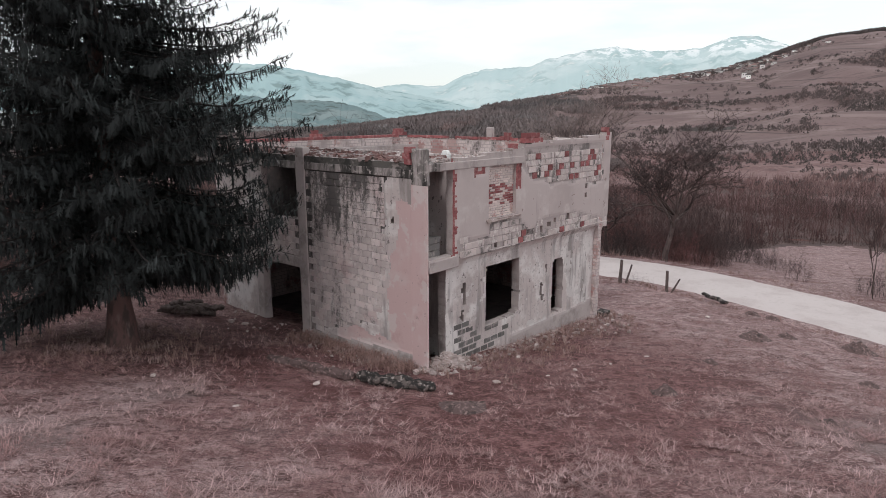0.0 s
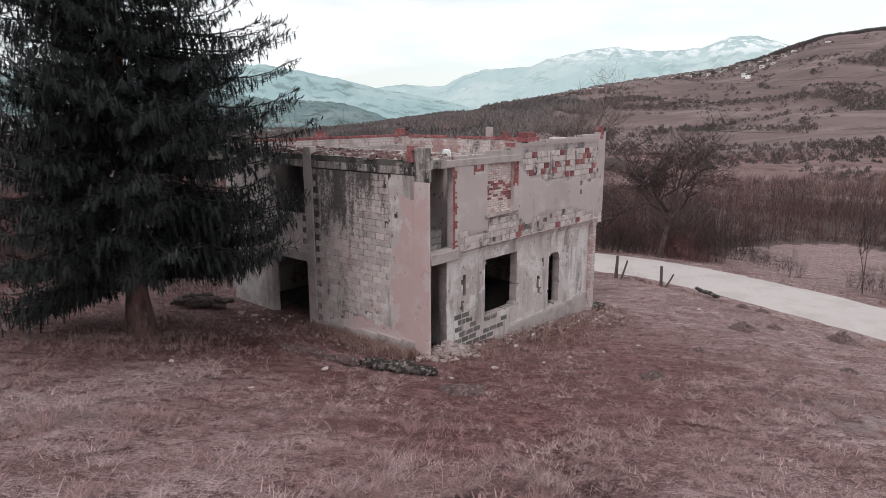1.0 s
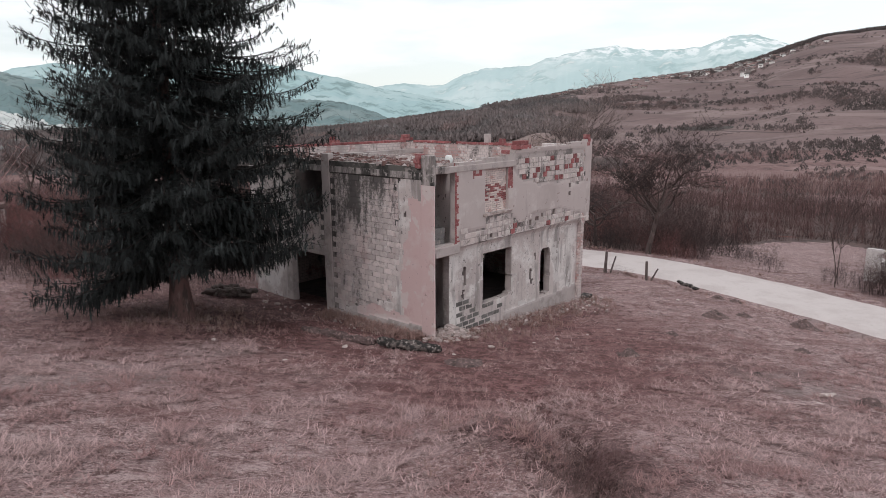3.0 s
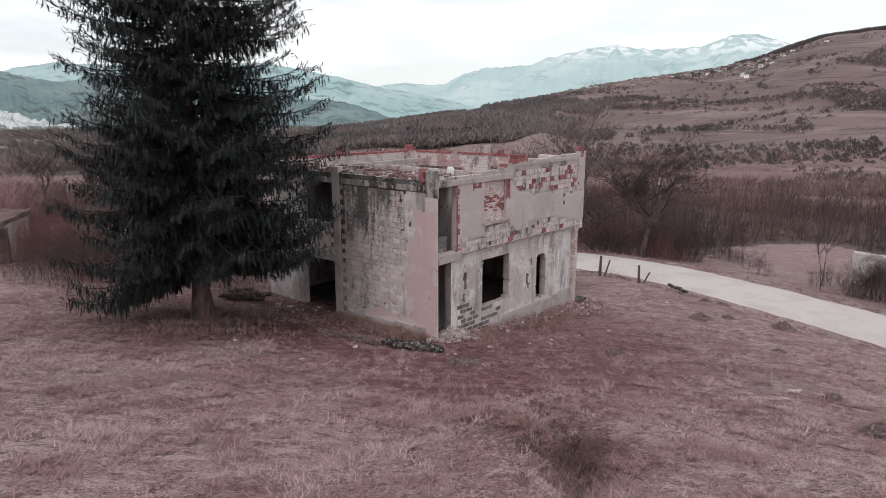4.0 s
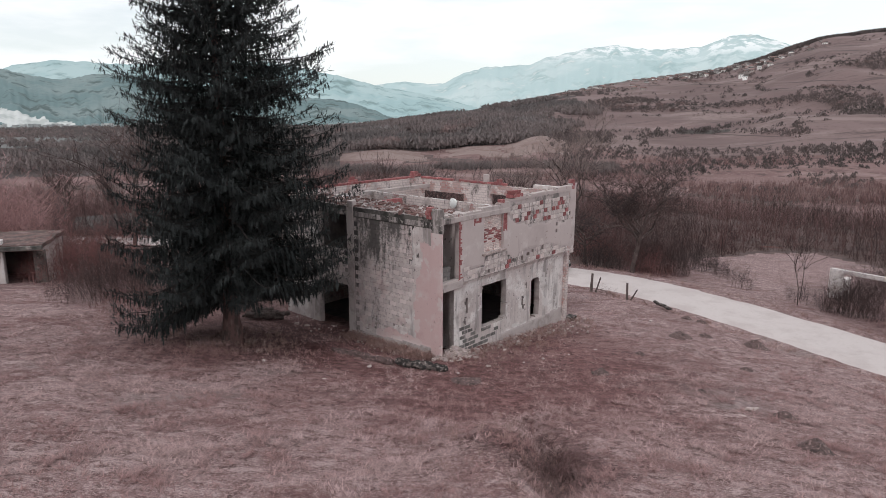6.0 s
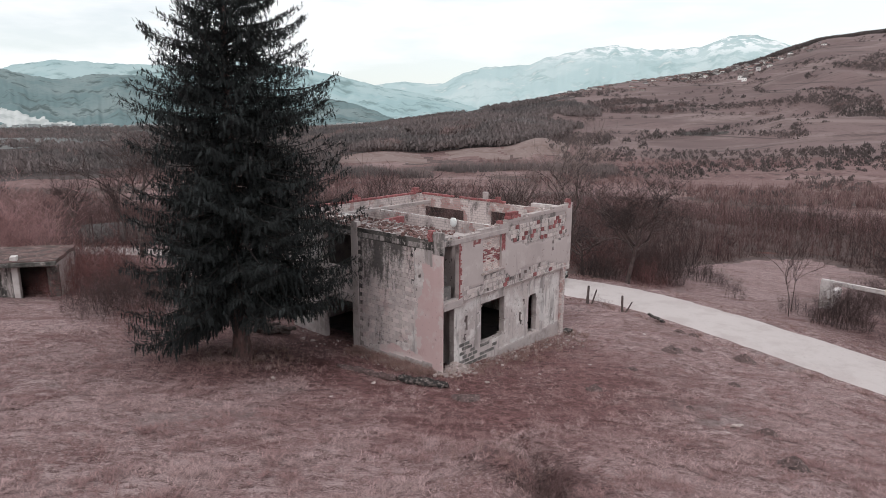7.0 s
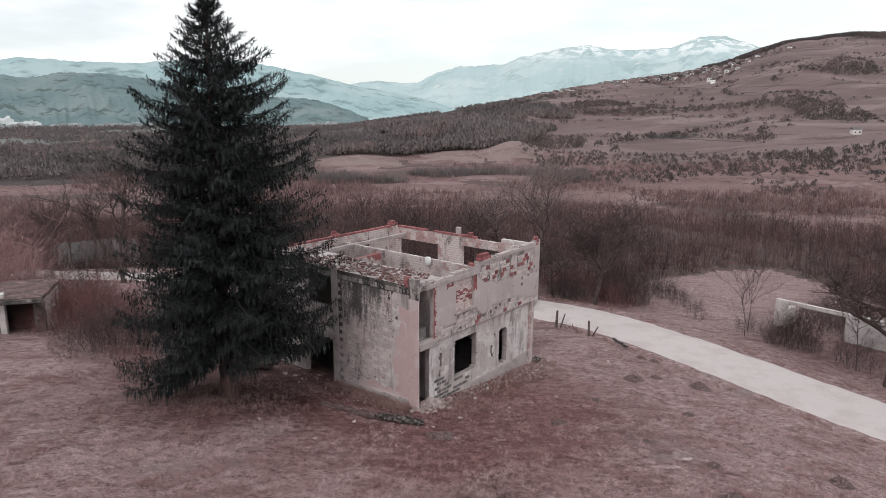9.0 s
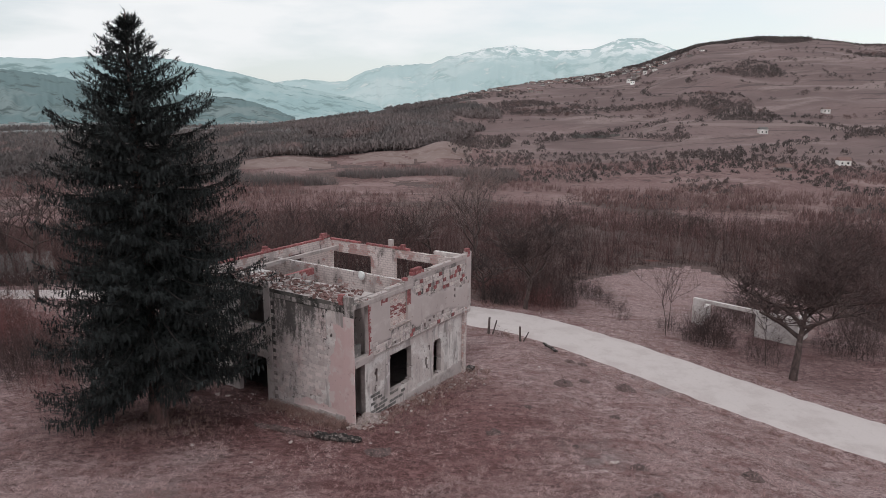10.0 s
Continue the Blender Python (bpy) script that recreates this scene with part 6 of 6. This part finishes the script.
# heap of old timbers between the spruce and the house
for k in range(9):
    a = 0.6 + 0.35 * math.sin(k * 2.1)
    x, y = -9.5 + 0.1 * k, 4.3 + 0.35 * math.sin(k * 1.7)
    beam_log("old_timber", (x, y), (x + 1.4 * math.cos(a), y + 0.9 * math.sin(a)), 0.07 + 0.02 * (k % 3), "grey old timber on a heap beside the house", k, "wood", 0.06 + 0.07 * (k % 5))

# ---------------- dry grass ----------------


def tuft(rng, blades, h, flop, bend=True):
    vs, fs = [], []
    for _ in range(blades):
        w = rng.uniform(0, 6.28)
        d = np.array([math.cos(w), math.sin(w), 0])
        p = np.array([rng.gauss(0, 0.05), rng.gauss(0, 0.05), 0])
        s = np.cross(d, (0, 0, 1)) * rng.uniform(0.0035, 0.006)
        L = h * rng.uniform(0.5, 1.2)
        m = p + d * L * 0.3 * flop + np.array([0, 0, L * 0.6])
        e = p + d * L * flop + np.array([0, 0, L * rng.uniform(0.35, 0.9)])
        i = len(vs)
        if bend:
            vs.extend([p - s, p + s, m + s * 0.8, m - s * 0.8, e + s * 0.2, e - s * 0.2])
            fs.extend([(i, i + 1, i + 2, i + 3), (i + 3, i + 2, i + 4, i + 5)])
        else:
            vs.extend([p - s * 1.9, p + s * 1.9, e])
            fs.append((i, i + 1, i + 2))
    return np.array(vs), np.array(fs)


TUFTS = [tuft(trng, 7, 0.12, 1.5, False) for _ in range(10)]
WISP = [tuft(trng, 13, 0.2, 1.3, False) for _ in range(10)]
TALL = [tuft(trng, 12, 0.28, 0.8) for _ in range(8)]


def sward(count, seed):
    rng = np.random.default_rng(seed)
    out = []
    while len(out) < count:
        az = np.radians(rng.uniform(-42, 46, count))
        r = 9 + 34 * rng.random(count) ** 0.85
        x, y = CX + r * np.sin(az), CY + r * np.cos(az)
        d, _ = road_dist(x, y)
        inv = HOUSE.inverted()
        lx = inv[0][0] * x + inv[0][1] * y + inv[0][3]
        ly = inv[1][0] * x + inv[1][1] * y + inv[1][3]
        ok = (d > 2.75) & ~((lx > -0.1) & (lx < 10.1) & (ly > -0.1) & (ly < 10.5))
        x, y = x[ok], y[ok]
        z = land_z(x, y) + 0.05 * np.array([noise.noise(Vector((p, q, 0)) * 0.33) * 2 for p, q in zip(x, y)])
        n = np.array([noise.noise(Vector((p * 0.45, q * 0.45, 4))) for p, q in zip(x, y)])
        out += [row for row, k in zip(zip(x, y, z - 0.02, rng.uniform(0.6, 1.25, len(x))), n) if k > -0.28]
    return out[:count]


scatter("grass", sward(32000, 5), TUFTS, M["blade"], "short dry pinkish winter grass", "grass", 6)
wrng = np.random.default_rng(17)
wisps = []
while len(wisps) < 8000:
    a, r = radians(wrng.uniform(-40, 42)), 8 + 24 * wrng.random() ** 0.8
    x, y = CX + r * math.sin(a), CY + r * math.cos(a)
    if n2(x, y, 0.8, 31.0) + 0.5 * n2(x, y, 2.3, 33.0) > 0.12 and -0.5 < y + 27 < 27 and math.hypot(x - 0.5, y - 1) > 7:
        wisps.append((x, y, gz(x, y) - 0.01, wrng.uniform(0.5, 1.1)))
scatter("grass_wisps", wisps, WISP, M["blade"], "pale wispy clumps of taller dry grass", "grass", 18)
tall = []
grng = np.random.default_rng(9)
for _ in range(1300):
    side = grng.random()
    if side < 0.45:
        x, y = -abs(grng.normal(0.15, 0.5)), grng.uniform(0, 5.2)
        x, y = to_world(x - 0.05, y)
    elif side < 0.75:
        x, y = to_world(grng.uniform(-0.5, 11), -0.15 - abs(grng.normal(0.2, 0.9)))
    elif side < 0.77:
        x, y = grng.normal(1.4, 0.8), grng.normal(-11.0, 1.3)
    else:
        x, y = grng.normal(-8.5, 1.6), grng.normal(0.2, 1.2)
    tall.append((x, y, gz(x, y), grng.uniform(0.5, 1.2)))
for _ in range(900):
    k = grng.integers(4, 11)
    t = grng.random()
    (ax, ay), (bx, by) = ROAD[k], ROAD[k + 1]
    dx, dy = bx - ax, by - ay
    L = math.hypot(dx, dy)
    s = (2.9 + abs(grng.normal(0, 0.5))) * (1 if grng.random() < 0.5 else -1)
    x, y = ax + dx * t - dy / L * s, ay + dy * t + dx / L * s
    tall.append((x, y, gz(x, y), grng.uniform(0.4, 1.0)))
scatter("tall_grass", tall, TALL, M["rust_blade"], "rust-coloured dry grass tufts along walls and verges", "grass", 7)

ditch = []
for _ in range(800):
    y = grng.uniform(-12.9, -8.2)
    x = 2.75 - 0.03 * (y + 10.3) ** 2 + grng.normal(-0.25, 0.42)
    ditch.append((x, y, gz(x, y) - 0.03, grng.uniform(0.35, 0.85)))
scatter("ditch_grass", ditch, TALL, M["dark_blade"], "dark dead grass round a ditch", "grass", 14)

# ---------------- shed, white ruin, car ----------------


def shed():
    m = Matrix.Translation((-22.8, 8.6, gz(-22.8, 8.6))) @ Matrix.Rotation(radians(14), 4, "Z")
    t = thing("shed", "low dark ruined shed with a flat overgrown roof", "shed", m)
    boxed("wall_front", (-9.0, 0, -0.8), (-0.75, 0.25, 1.85), M["streaked"], t, "grey plastered front wall", 0.01, 0.01)
    boxed("wall_front", (0.85, 0.05, -0.8), (1.4, 0.3, 1.75), M["black_concrete"], t, "blackened front wall", 0.01, 0.01)
    boxed("door_post", (-0.85, -0.12, -0.5), (-0.5, 0.22, 2.35), M["white"], t, "pale crooked door post", 0.02, 0.03)
    boxed("lintel", (-0.9, -0.05, 1.72), (1.4, 0.3, 1.95), M["concrete"], t, "", 0.02, 0.02)
    boxed("wall_side", (1.15, 0.3, -0.8), (1.4, 3.1, 1.9), M["concrete"], t, "", 0.01, 0.01)
    # Rear wall painted dark so that the doorway looks shaded.
    boxed("wall_rear", (-9.0, 3.1, -0.8), (1.4, 3.35, 2.0), M["dark"], t, "", 0.01, 0.0)
    boxed("wall_side", (-9.25, 0, -0.8), (-9.0, 3.35, 2.0), M["concrete"], t, "", 0.01, 0.0)
    bm = bmesh.new()
    bmesh.ops.create_grid(bm, x_segments=60, y_segments=30, size=1, matrix=Matrix.Diagonal((5.5, 1.95, 1, 1)))
    for v in bm.verts:
        v.co += Vector((-4.0, 1.5, 2.12 + 0.03 * (v.co.y + 1.9) + 0.06 * noise.noise(v.co * 1.1) + 0.03 * noise.noise(v.co * 5)))
    got = bmesh.ops.extrude_face_region(bm, geom=list(bm.faces))
    for v in got["geom"]:
        if isinstance(v, bmesh.types.BMVert):
            v.co.z -= 0.2
    part("roof", bm, M["moss_roof"], t, "flat roof overgrown with dead grass")
    boxed("roof_edge", (-9.4, -0.62, 1.86), (1.52, -0.44, 2.06), M["black_concrete"], t, "", 0.02, 0.02)


shed()


def white_ruin():
    a, b = Vector((29.5, 22.7, 0)), Vector((34.7, 16.1, 0))
    d = b - a
    L = d.length
    t = thing("white_ruin", "roofless white wall of a ruined outbuilding with an open span", "ruin", Matrix.Translation((a.x, a.y, -1.88)) @ Matrix.Rotation(math.atan2(d.y, d.x), 4, "Z"))
    boxed("pillar", (0, 0, -2.6), (0.95, 0.3, -0.05), M["white"], t, "", 0.02, 0.04)
    boxed("lintel", (0.0, 0.02, -0.3), (5.3, 0.28, 0.0), M["white"], t, "thin white lintel", 0.015, 0.03)
    boxed("wall", (5.2, 0, -2.9), (L, 0.3, -0.03), M["white"], t, "", 0.02, 0.05)
    boxed("wall", (0.05, 0.3, -2.6), (0.35, 3.4, -1.2), M["white"], t, "", 0.02, 0.05)
    boxed("wall", (L - 0.4, 0.3, -2.9), (L - 0.1, 4.0, -0.2), M["white"], t, "", 0.02, 0.06)


white_ruin()


def parked_car():
    h = math.atan2(-0.5, 0.87)
    z = float(road_z(road_dist(np.float64(7.4), np.float64(22.6))[1])) + 0.05
    t = thing("car", "silver saloon car parked on the gravel road", "car", Matrix.Translation((7.4, 22.6, z)) @ Matrix.Rotation(h, 4, "Z"))
    prof = [(-2.1, 0.35), (-2.15, 0.62), (-2.08, 0.88), (-1.45, 0.95), (-0.95, 1.36), (0.15, 1.40), (0.85, 0.98), (1.75, 0.84), (2.08, 0.68), (2.12, 0.42), (2.0, 0.28), (-2.0, 0.28)]
    bm = bmesh.new()
    rings = []
    for y, s, dz in ((-0.84, 0.97, 0), (-0.80, 1.0, 0), (-0.62, 1.0, 0.0), (0, 1.01, 0.02), (0.62, 1.0, 0.0), (0.80, 1.0, 0), (0.84, 0.97, 0)):
        rings.append([bm.verts.new((x * s, y * (0.82 if zz > 1.1 else 1), zz + (dz if zz > 0.5 else 0))) for x, zz in prof])
    for p, q in zip(rings[:-1], rings[1:]):
        for i in range(len(prof)):
            j = (i + 1) % len(prof)
            bm.faces.new((p[i], p[j], q[j], q[i]))
    bm.faces.new(rings[0][::-1])
    bm.faces.new(rings[-1])
    bmesh.ops.recalc_face_normals(bm, faces=bm.faces)
    bmesh.ops.bevel(bm, geom=[e for e in bm.edges if e.calc_face_angle(0) > 0.5], offset=0.04, segments=2, affect="EDGES")
    body = part("body", bm, M["car_paint"], t, "silver painted body")
    for f in body.data.polygons:
        f.use_smooth = True
    pane = link_mesh("windscreen", [(0.23, -0.6, 1.375), (0.23, 0.6, 1.375), (0.84, 0.66, 1.03), (0.84, -0.66, 1.03)], [(0, 1, 2, 3)], M["dark_glass"], t, "dark windscreen")
    for s in (-1, 1):
        link_mesh("side_window", [(-0.95, s * 0.715, 1.30), (0.1, s * 0.715, 1.34), (0.62, s * 0.80, 1.02), (-1.3, s * 0.80, 1.0)], [(0, 1, 2, 3)], M["dark_glass"], t)
        boxed("headlight", (1.93, s * 0.62 - 0.16, 0.60), (2.10, s * 0.62 + 0.16, 0.74), M["lamp_glass"], t, "clear headlight", 0.02)
        for x in (-1.32, 1.3):
            bm = bmesh.new()
            bmesh.ops.create_cone(bm, segments=28, radius1=0.31, radius2=0.31, depth=0.2, cap_ends=True, matrix=Matrix.Translation((x, s * 0.77, 0.31)) @ Matrix.Rotation(radians(90), 4, "X"))
            bmesh.ops.bevel(bm, geom=[e for e in bm.edges if e.calc_face_angle(0) > 1], offset=0.03, segments=2, affect="EDGES")
            wheel = part("wheel", bm, M["rubber"], t, "black tyre")
            bm = bmesh.new()
            bmesh.ops.create_cone(bm, segments=24, radius1=0.2, radius2=0.17, depth=0.03, cap_ends=True, matrix=Matrix.Translation((x, s * 0.878, 0.31)) @ Matrix.Rotation(radians(90 * s), 4, "X"))
            part("rim", bm, M["car_paint"], wheel, "silver wheel rim")
    boxed("grille", (2.06, -0.35, 0.56), (2.115, 0.35, 0.68), M["rubber"], t, "black grille", 0.01)
    boxed("bumper", (1.98, -0.80, 0.30), (2.17, 0.80, 0.50), M["rubber"], t, "dark bumper", 0.04)


parked_car()

# ---------------- hillside: hedges, village, far town ----------------


def hedges(x, y, a, r):
    n = noise.noise(Vector((x * 0.0055, y * 0.011, 6)))
    m = noise.noise(Vector((x * 0.011, y * 0.006, 16)))
    w = noise.noise(Vector((x * 0.009, y * 0.009, 26)))
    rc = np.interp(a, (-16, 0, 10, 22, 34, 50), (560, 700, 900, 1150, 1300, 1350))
    if r > rc * 1.02:
        return False
    if a > 25 and r > rc * 0.86 and w > -0.25:
        return True
    return abs(n) < 0.012 or abs(m) < 0.009 or w > 0.33 or (r < 420 and w > 0.16)


scatter("hedges", polar_places(12500, (9, 54), (320, 1330), (2.0, 4.6), hedges, 23, 0.75), HUMP, M["hedge_twig"], "dark hedges and scrub between hillside fields", "hedges", 3)
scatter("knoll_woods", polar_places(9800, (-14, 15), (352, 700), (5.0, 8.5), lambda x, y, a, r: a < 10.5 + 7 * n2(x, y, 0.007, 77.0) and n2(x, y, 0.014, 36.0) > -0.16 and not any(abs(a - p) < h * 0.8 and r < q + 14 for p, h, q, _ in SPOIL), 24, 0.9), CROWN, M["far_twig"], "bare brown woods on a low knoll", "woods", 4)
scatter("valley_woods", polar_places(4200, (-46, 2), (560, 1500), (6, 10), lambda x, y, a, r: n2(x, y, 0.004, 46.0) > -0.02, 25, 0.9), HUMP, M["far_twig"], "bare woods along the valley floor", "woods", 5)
scatter("hilltop_woods", polar_places(7500, (23.5, 46), (850, 1340), (5, 8.5), lambda x, y, a, r: 0.84 < r / np.interp(a, (10, 22, 34, 50), (900, 1150, 1300, 1350)) < 1.01 and (n2(x, y, 0.006, 66.0) > (-0.22 if 26 < a < 37 else 0.05) or (a < 36 and r / np.interp(a, (10, 22, 34, 50), (900, 1150, 1300, 1350)) > 0.94)), 27), HUMP, M["hedge_twig"], "dark bare woods on the hilltop", "woods", 12)
scatter("village_trees", polar_places(1500, (6, 30), (650, 1250), (2.2, 4.2), lambda x, y, a, r: 0.74 < r / np.interp(a, (10, 22, 34, 50), (900, 1150, 1300, 1350)) < 1.0, 28), HUMP, M["hedge_twig"], "bare trees among the village houses", "woods", 13)


def cottage(w, d, h, rise, wall_mat, roof_mat):
    t = thing("village_house", "small pale village house with a reddish gable roof", "house", group="hillside village")
    boxed("wall", (-w / 2, -d / 2, -2), (w / 2, d / 2, h), wall_mat, t, "", 0.0)
    vs = [(-w / 2 - 0.4, -d / 2 - 0.4, h), (w / 2 + 0.4, -d / 2 - 0.4, h), (w / 2 + 0.4, d / 2 + 0.4, h), (-w / 2 - 0.4, d / 2 + 0.4, h), (-w / 2 - 0.4, 0, h + rise), (w / 2 + 0.4, 0, h + rise)]
    link_mesh("roof", vs, [(0, 1, 5, 4), (2, 3, 4, 5), (1, 2, 5), (3, 0, 4), (3, 2, 1, 0)], roof_mat, t, "")
    for k in (-1, 1):
        boxed("window", (k * w / 4 - 0.6, -d / 2 - 0.03, h * 0.45), (k * w / 4 + 0.6, -d / 2 + 0.05, h * 0.45 + 1.3), M["rubber"], t, "", 0.0)
    return t


HOMES = [cottage(7.5, 6, 4.4, 2.4, M["house_white"], M["house_roof"]), cottage(7, 6.5, 5.2, 2.2, M["house_white"], M["dark_roof"]), cottage(9, 6, 3.6, 2.4, M["house_grey"], M["house_roof"])]
vrng = random.Random(8)
n_made = 0
while n_made < 230:
    a = vrng.triangular(8, 30, 21)
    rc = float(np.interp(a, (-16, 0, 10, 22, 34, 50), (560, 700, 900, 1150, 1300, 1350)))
    f = vrng.gauss(0.86, 0.05) if a < 24 else vrng.gauss(0.78, 0.05)
    r = rc * min(f, 0.99)
    x, y = CX + r * math.sin(radians(a)), CY + r * math.cos(radians(a))
    m = Matrix.Translation((x, y, gz(x, y) - 0.3)) @ Matrix.Rotation(radians(-a + vrng.uniform(-50, 50)), 4, "Z") @ Matrix.Diagonal((0.8, 0.8, 0.8, 1))
    if n_made < 3:
        HOMES[n_made].matrix_basis = m
    else:
        copy_thing(HOMES[n_made % 3], m)
    n_made += 1
for a, r, lab in ((36.2, 300, 2), (40.2, 330, 0), (34.5, 420, 1), (7.0, 880, 0), (-3.0, 980, 1), (38.6, 520, 0)):
    x, y = CX + r * math.sin(radians(a)), CY + r * math.cos(radians(a))
    copy_thing(HOMES[lab], Matrix.Translation((x, y, gz(x, y) - 0.3)) @ Matrix.Rotation(radians(-a + 25), 4, "Z") @ Matrix.Diagonal((0.8, 0.8, 0.8, 1)))
for a, r in ((-27.3, 85), (-25.5, 92)):
    x, y = CX + r * math.sin(radians(a)), CY + r * math.cos(radians(a))
    tagged(copy_thing(HOMES[1], Matrix.Translation((x, y, gz(x, y) - 2.6)) @ Matrix.Rotation(radians(35), 4, "Z")), "grey-roofed farmhouse behind bare trees", group="farm")
hv, hf = [], []
for _ in range(420):
    a = vrng.uniform(-35, -16) if vrng.random() < 0.6 else vrng.uniform(-10, 3)
    r = vrng.uniform(1500, 2100)
    x, y = CX + r * math.sin(radians(a)), CY + r * math.cos(radians(a))
    z = gz(x, y)
    w, d, h = vrng.uniform(6, 16), vrng.uniform(6, 12), vrng.uniform(5, 10)
    n = len(hv)
    hv += [(x + p * w / 2, y + q * d / 2, z + s * h) for s in (0, 1) for p, q in ((-1, -1), (1, -1), (1, 1), (-1, 1))]
    hf += [tuple(n + i for i in f) for f in ((0, 1, 5, 4), (1, 2, 6, 5), (2, 3, 7, 6), (3, 0, 4, 7), (4, 5, 6, 7))]
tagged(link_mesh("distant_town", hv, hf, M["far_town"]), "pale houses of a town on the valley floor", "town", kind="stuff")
# long dark retaining wall across the pasture
x0, y0 = CX + 430 * math.sin(radians(19.6)), CY + 430 * math.cos(radians(19.6))
x1, y1 = CX + 430 * math.sin(radians(23.6)), CY + 430 * math.cos(radians(23.6))
wv_, wf_ = [], []
for k in range(13):
    x, y = x0 + (x1 - x0) * k / 12, y0 + (y1 - y0) * k / 12
    z = gz(x, y)
    wv_ += [(x, y, z - 1), (x, y, z + 1.1 + 0.4 * wob(k, 2)), (x + 0.3, y + 0.8, z + 1.1 + 0.4 * wob(k, 2)), (x + 0.3, y + 0.8, z - 1)]
wf_ = [(4 * k + i, 4 * k + (i + 1) % 4, 4 * k + 4 + (i + 1) % 4, 4 * k + 4 + i) for k in range(12) for i in range(4)]
tagged(link_mesh("stone_wall", wv_, wf_, M["dark_block"]), "long dark stone wall across the hillside pasture", "wall")
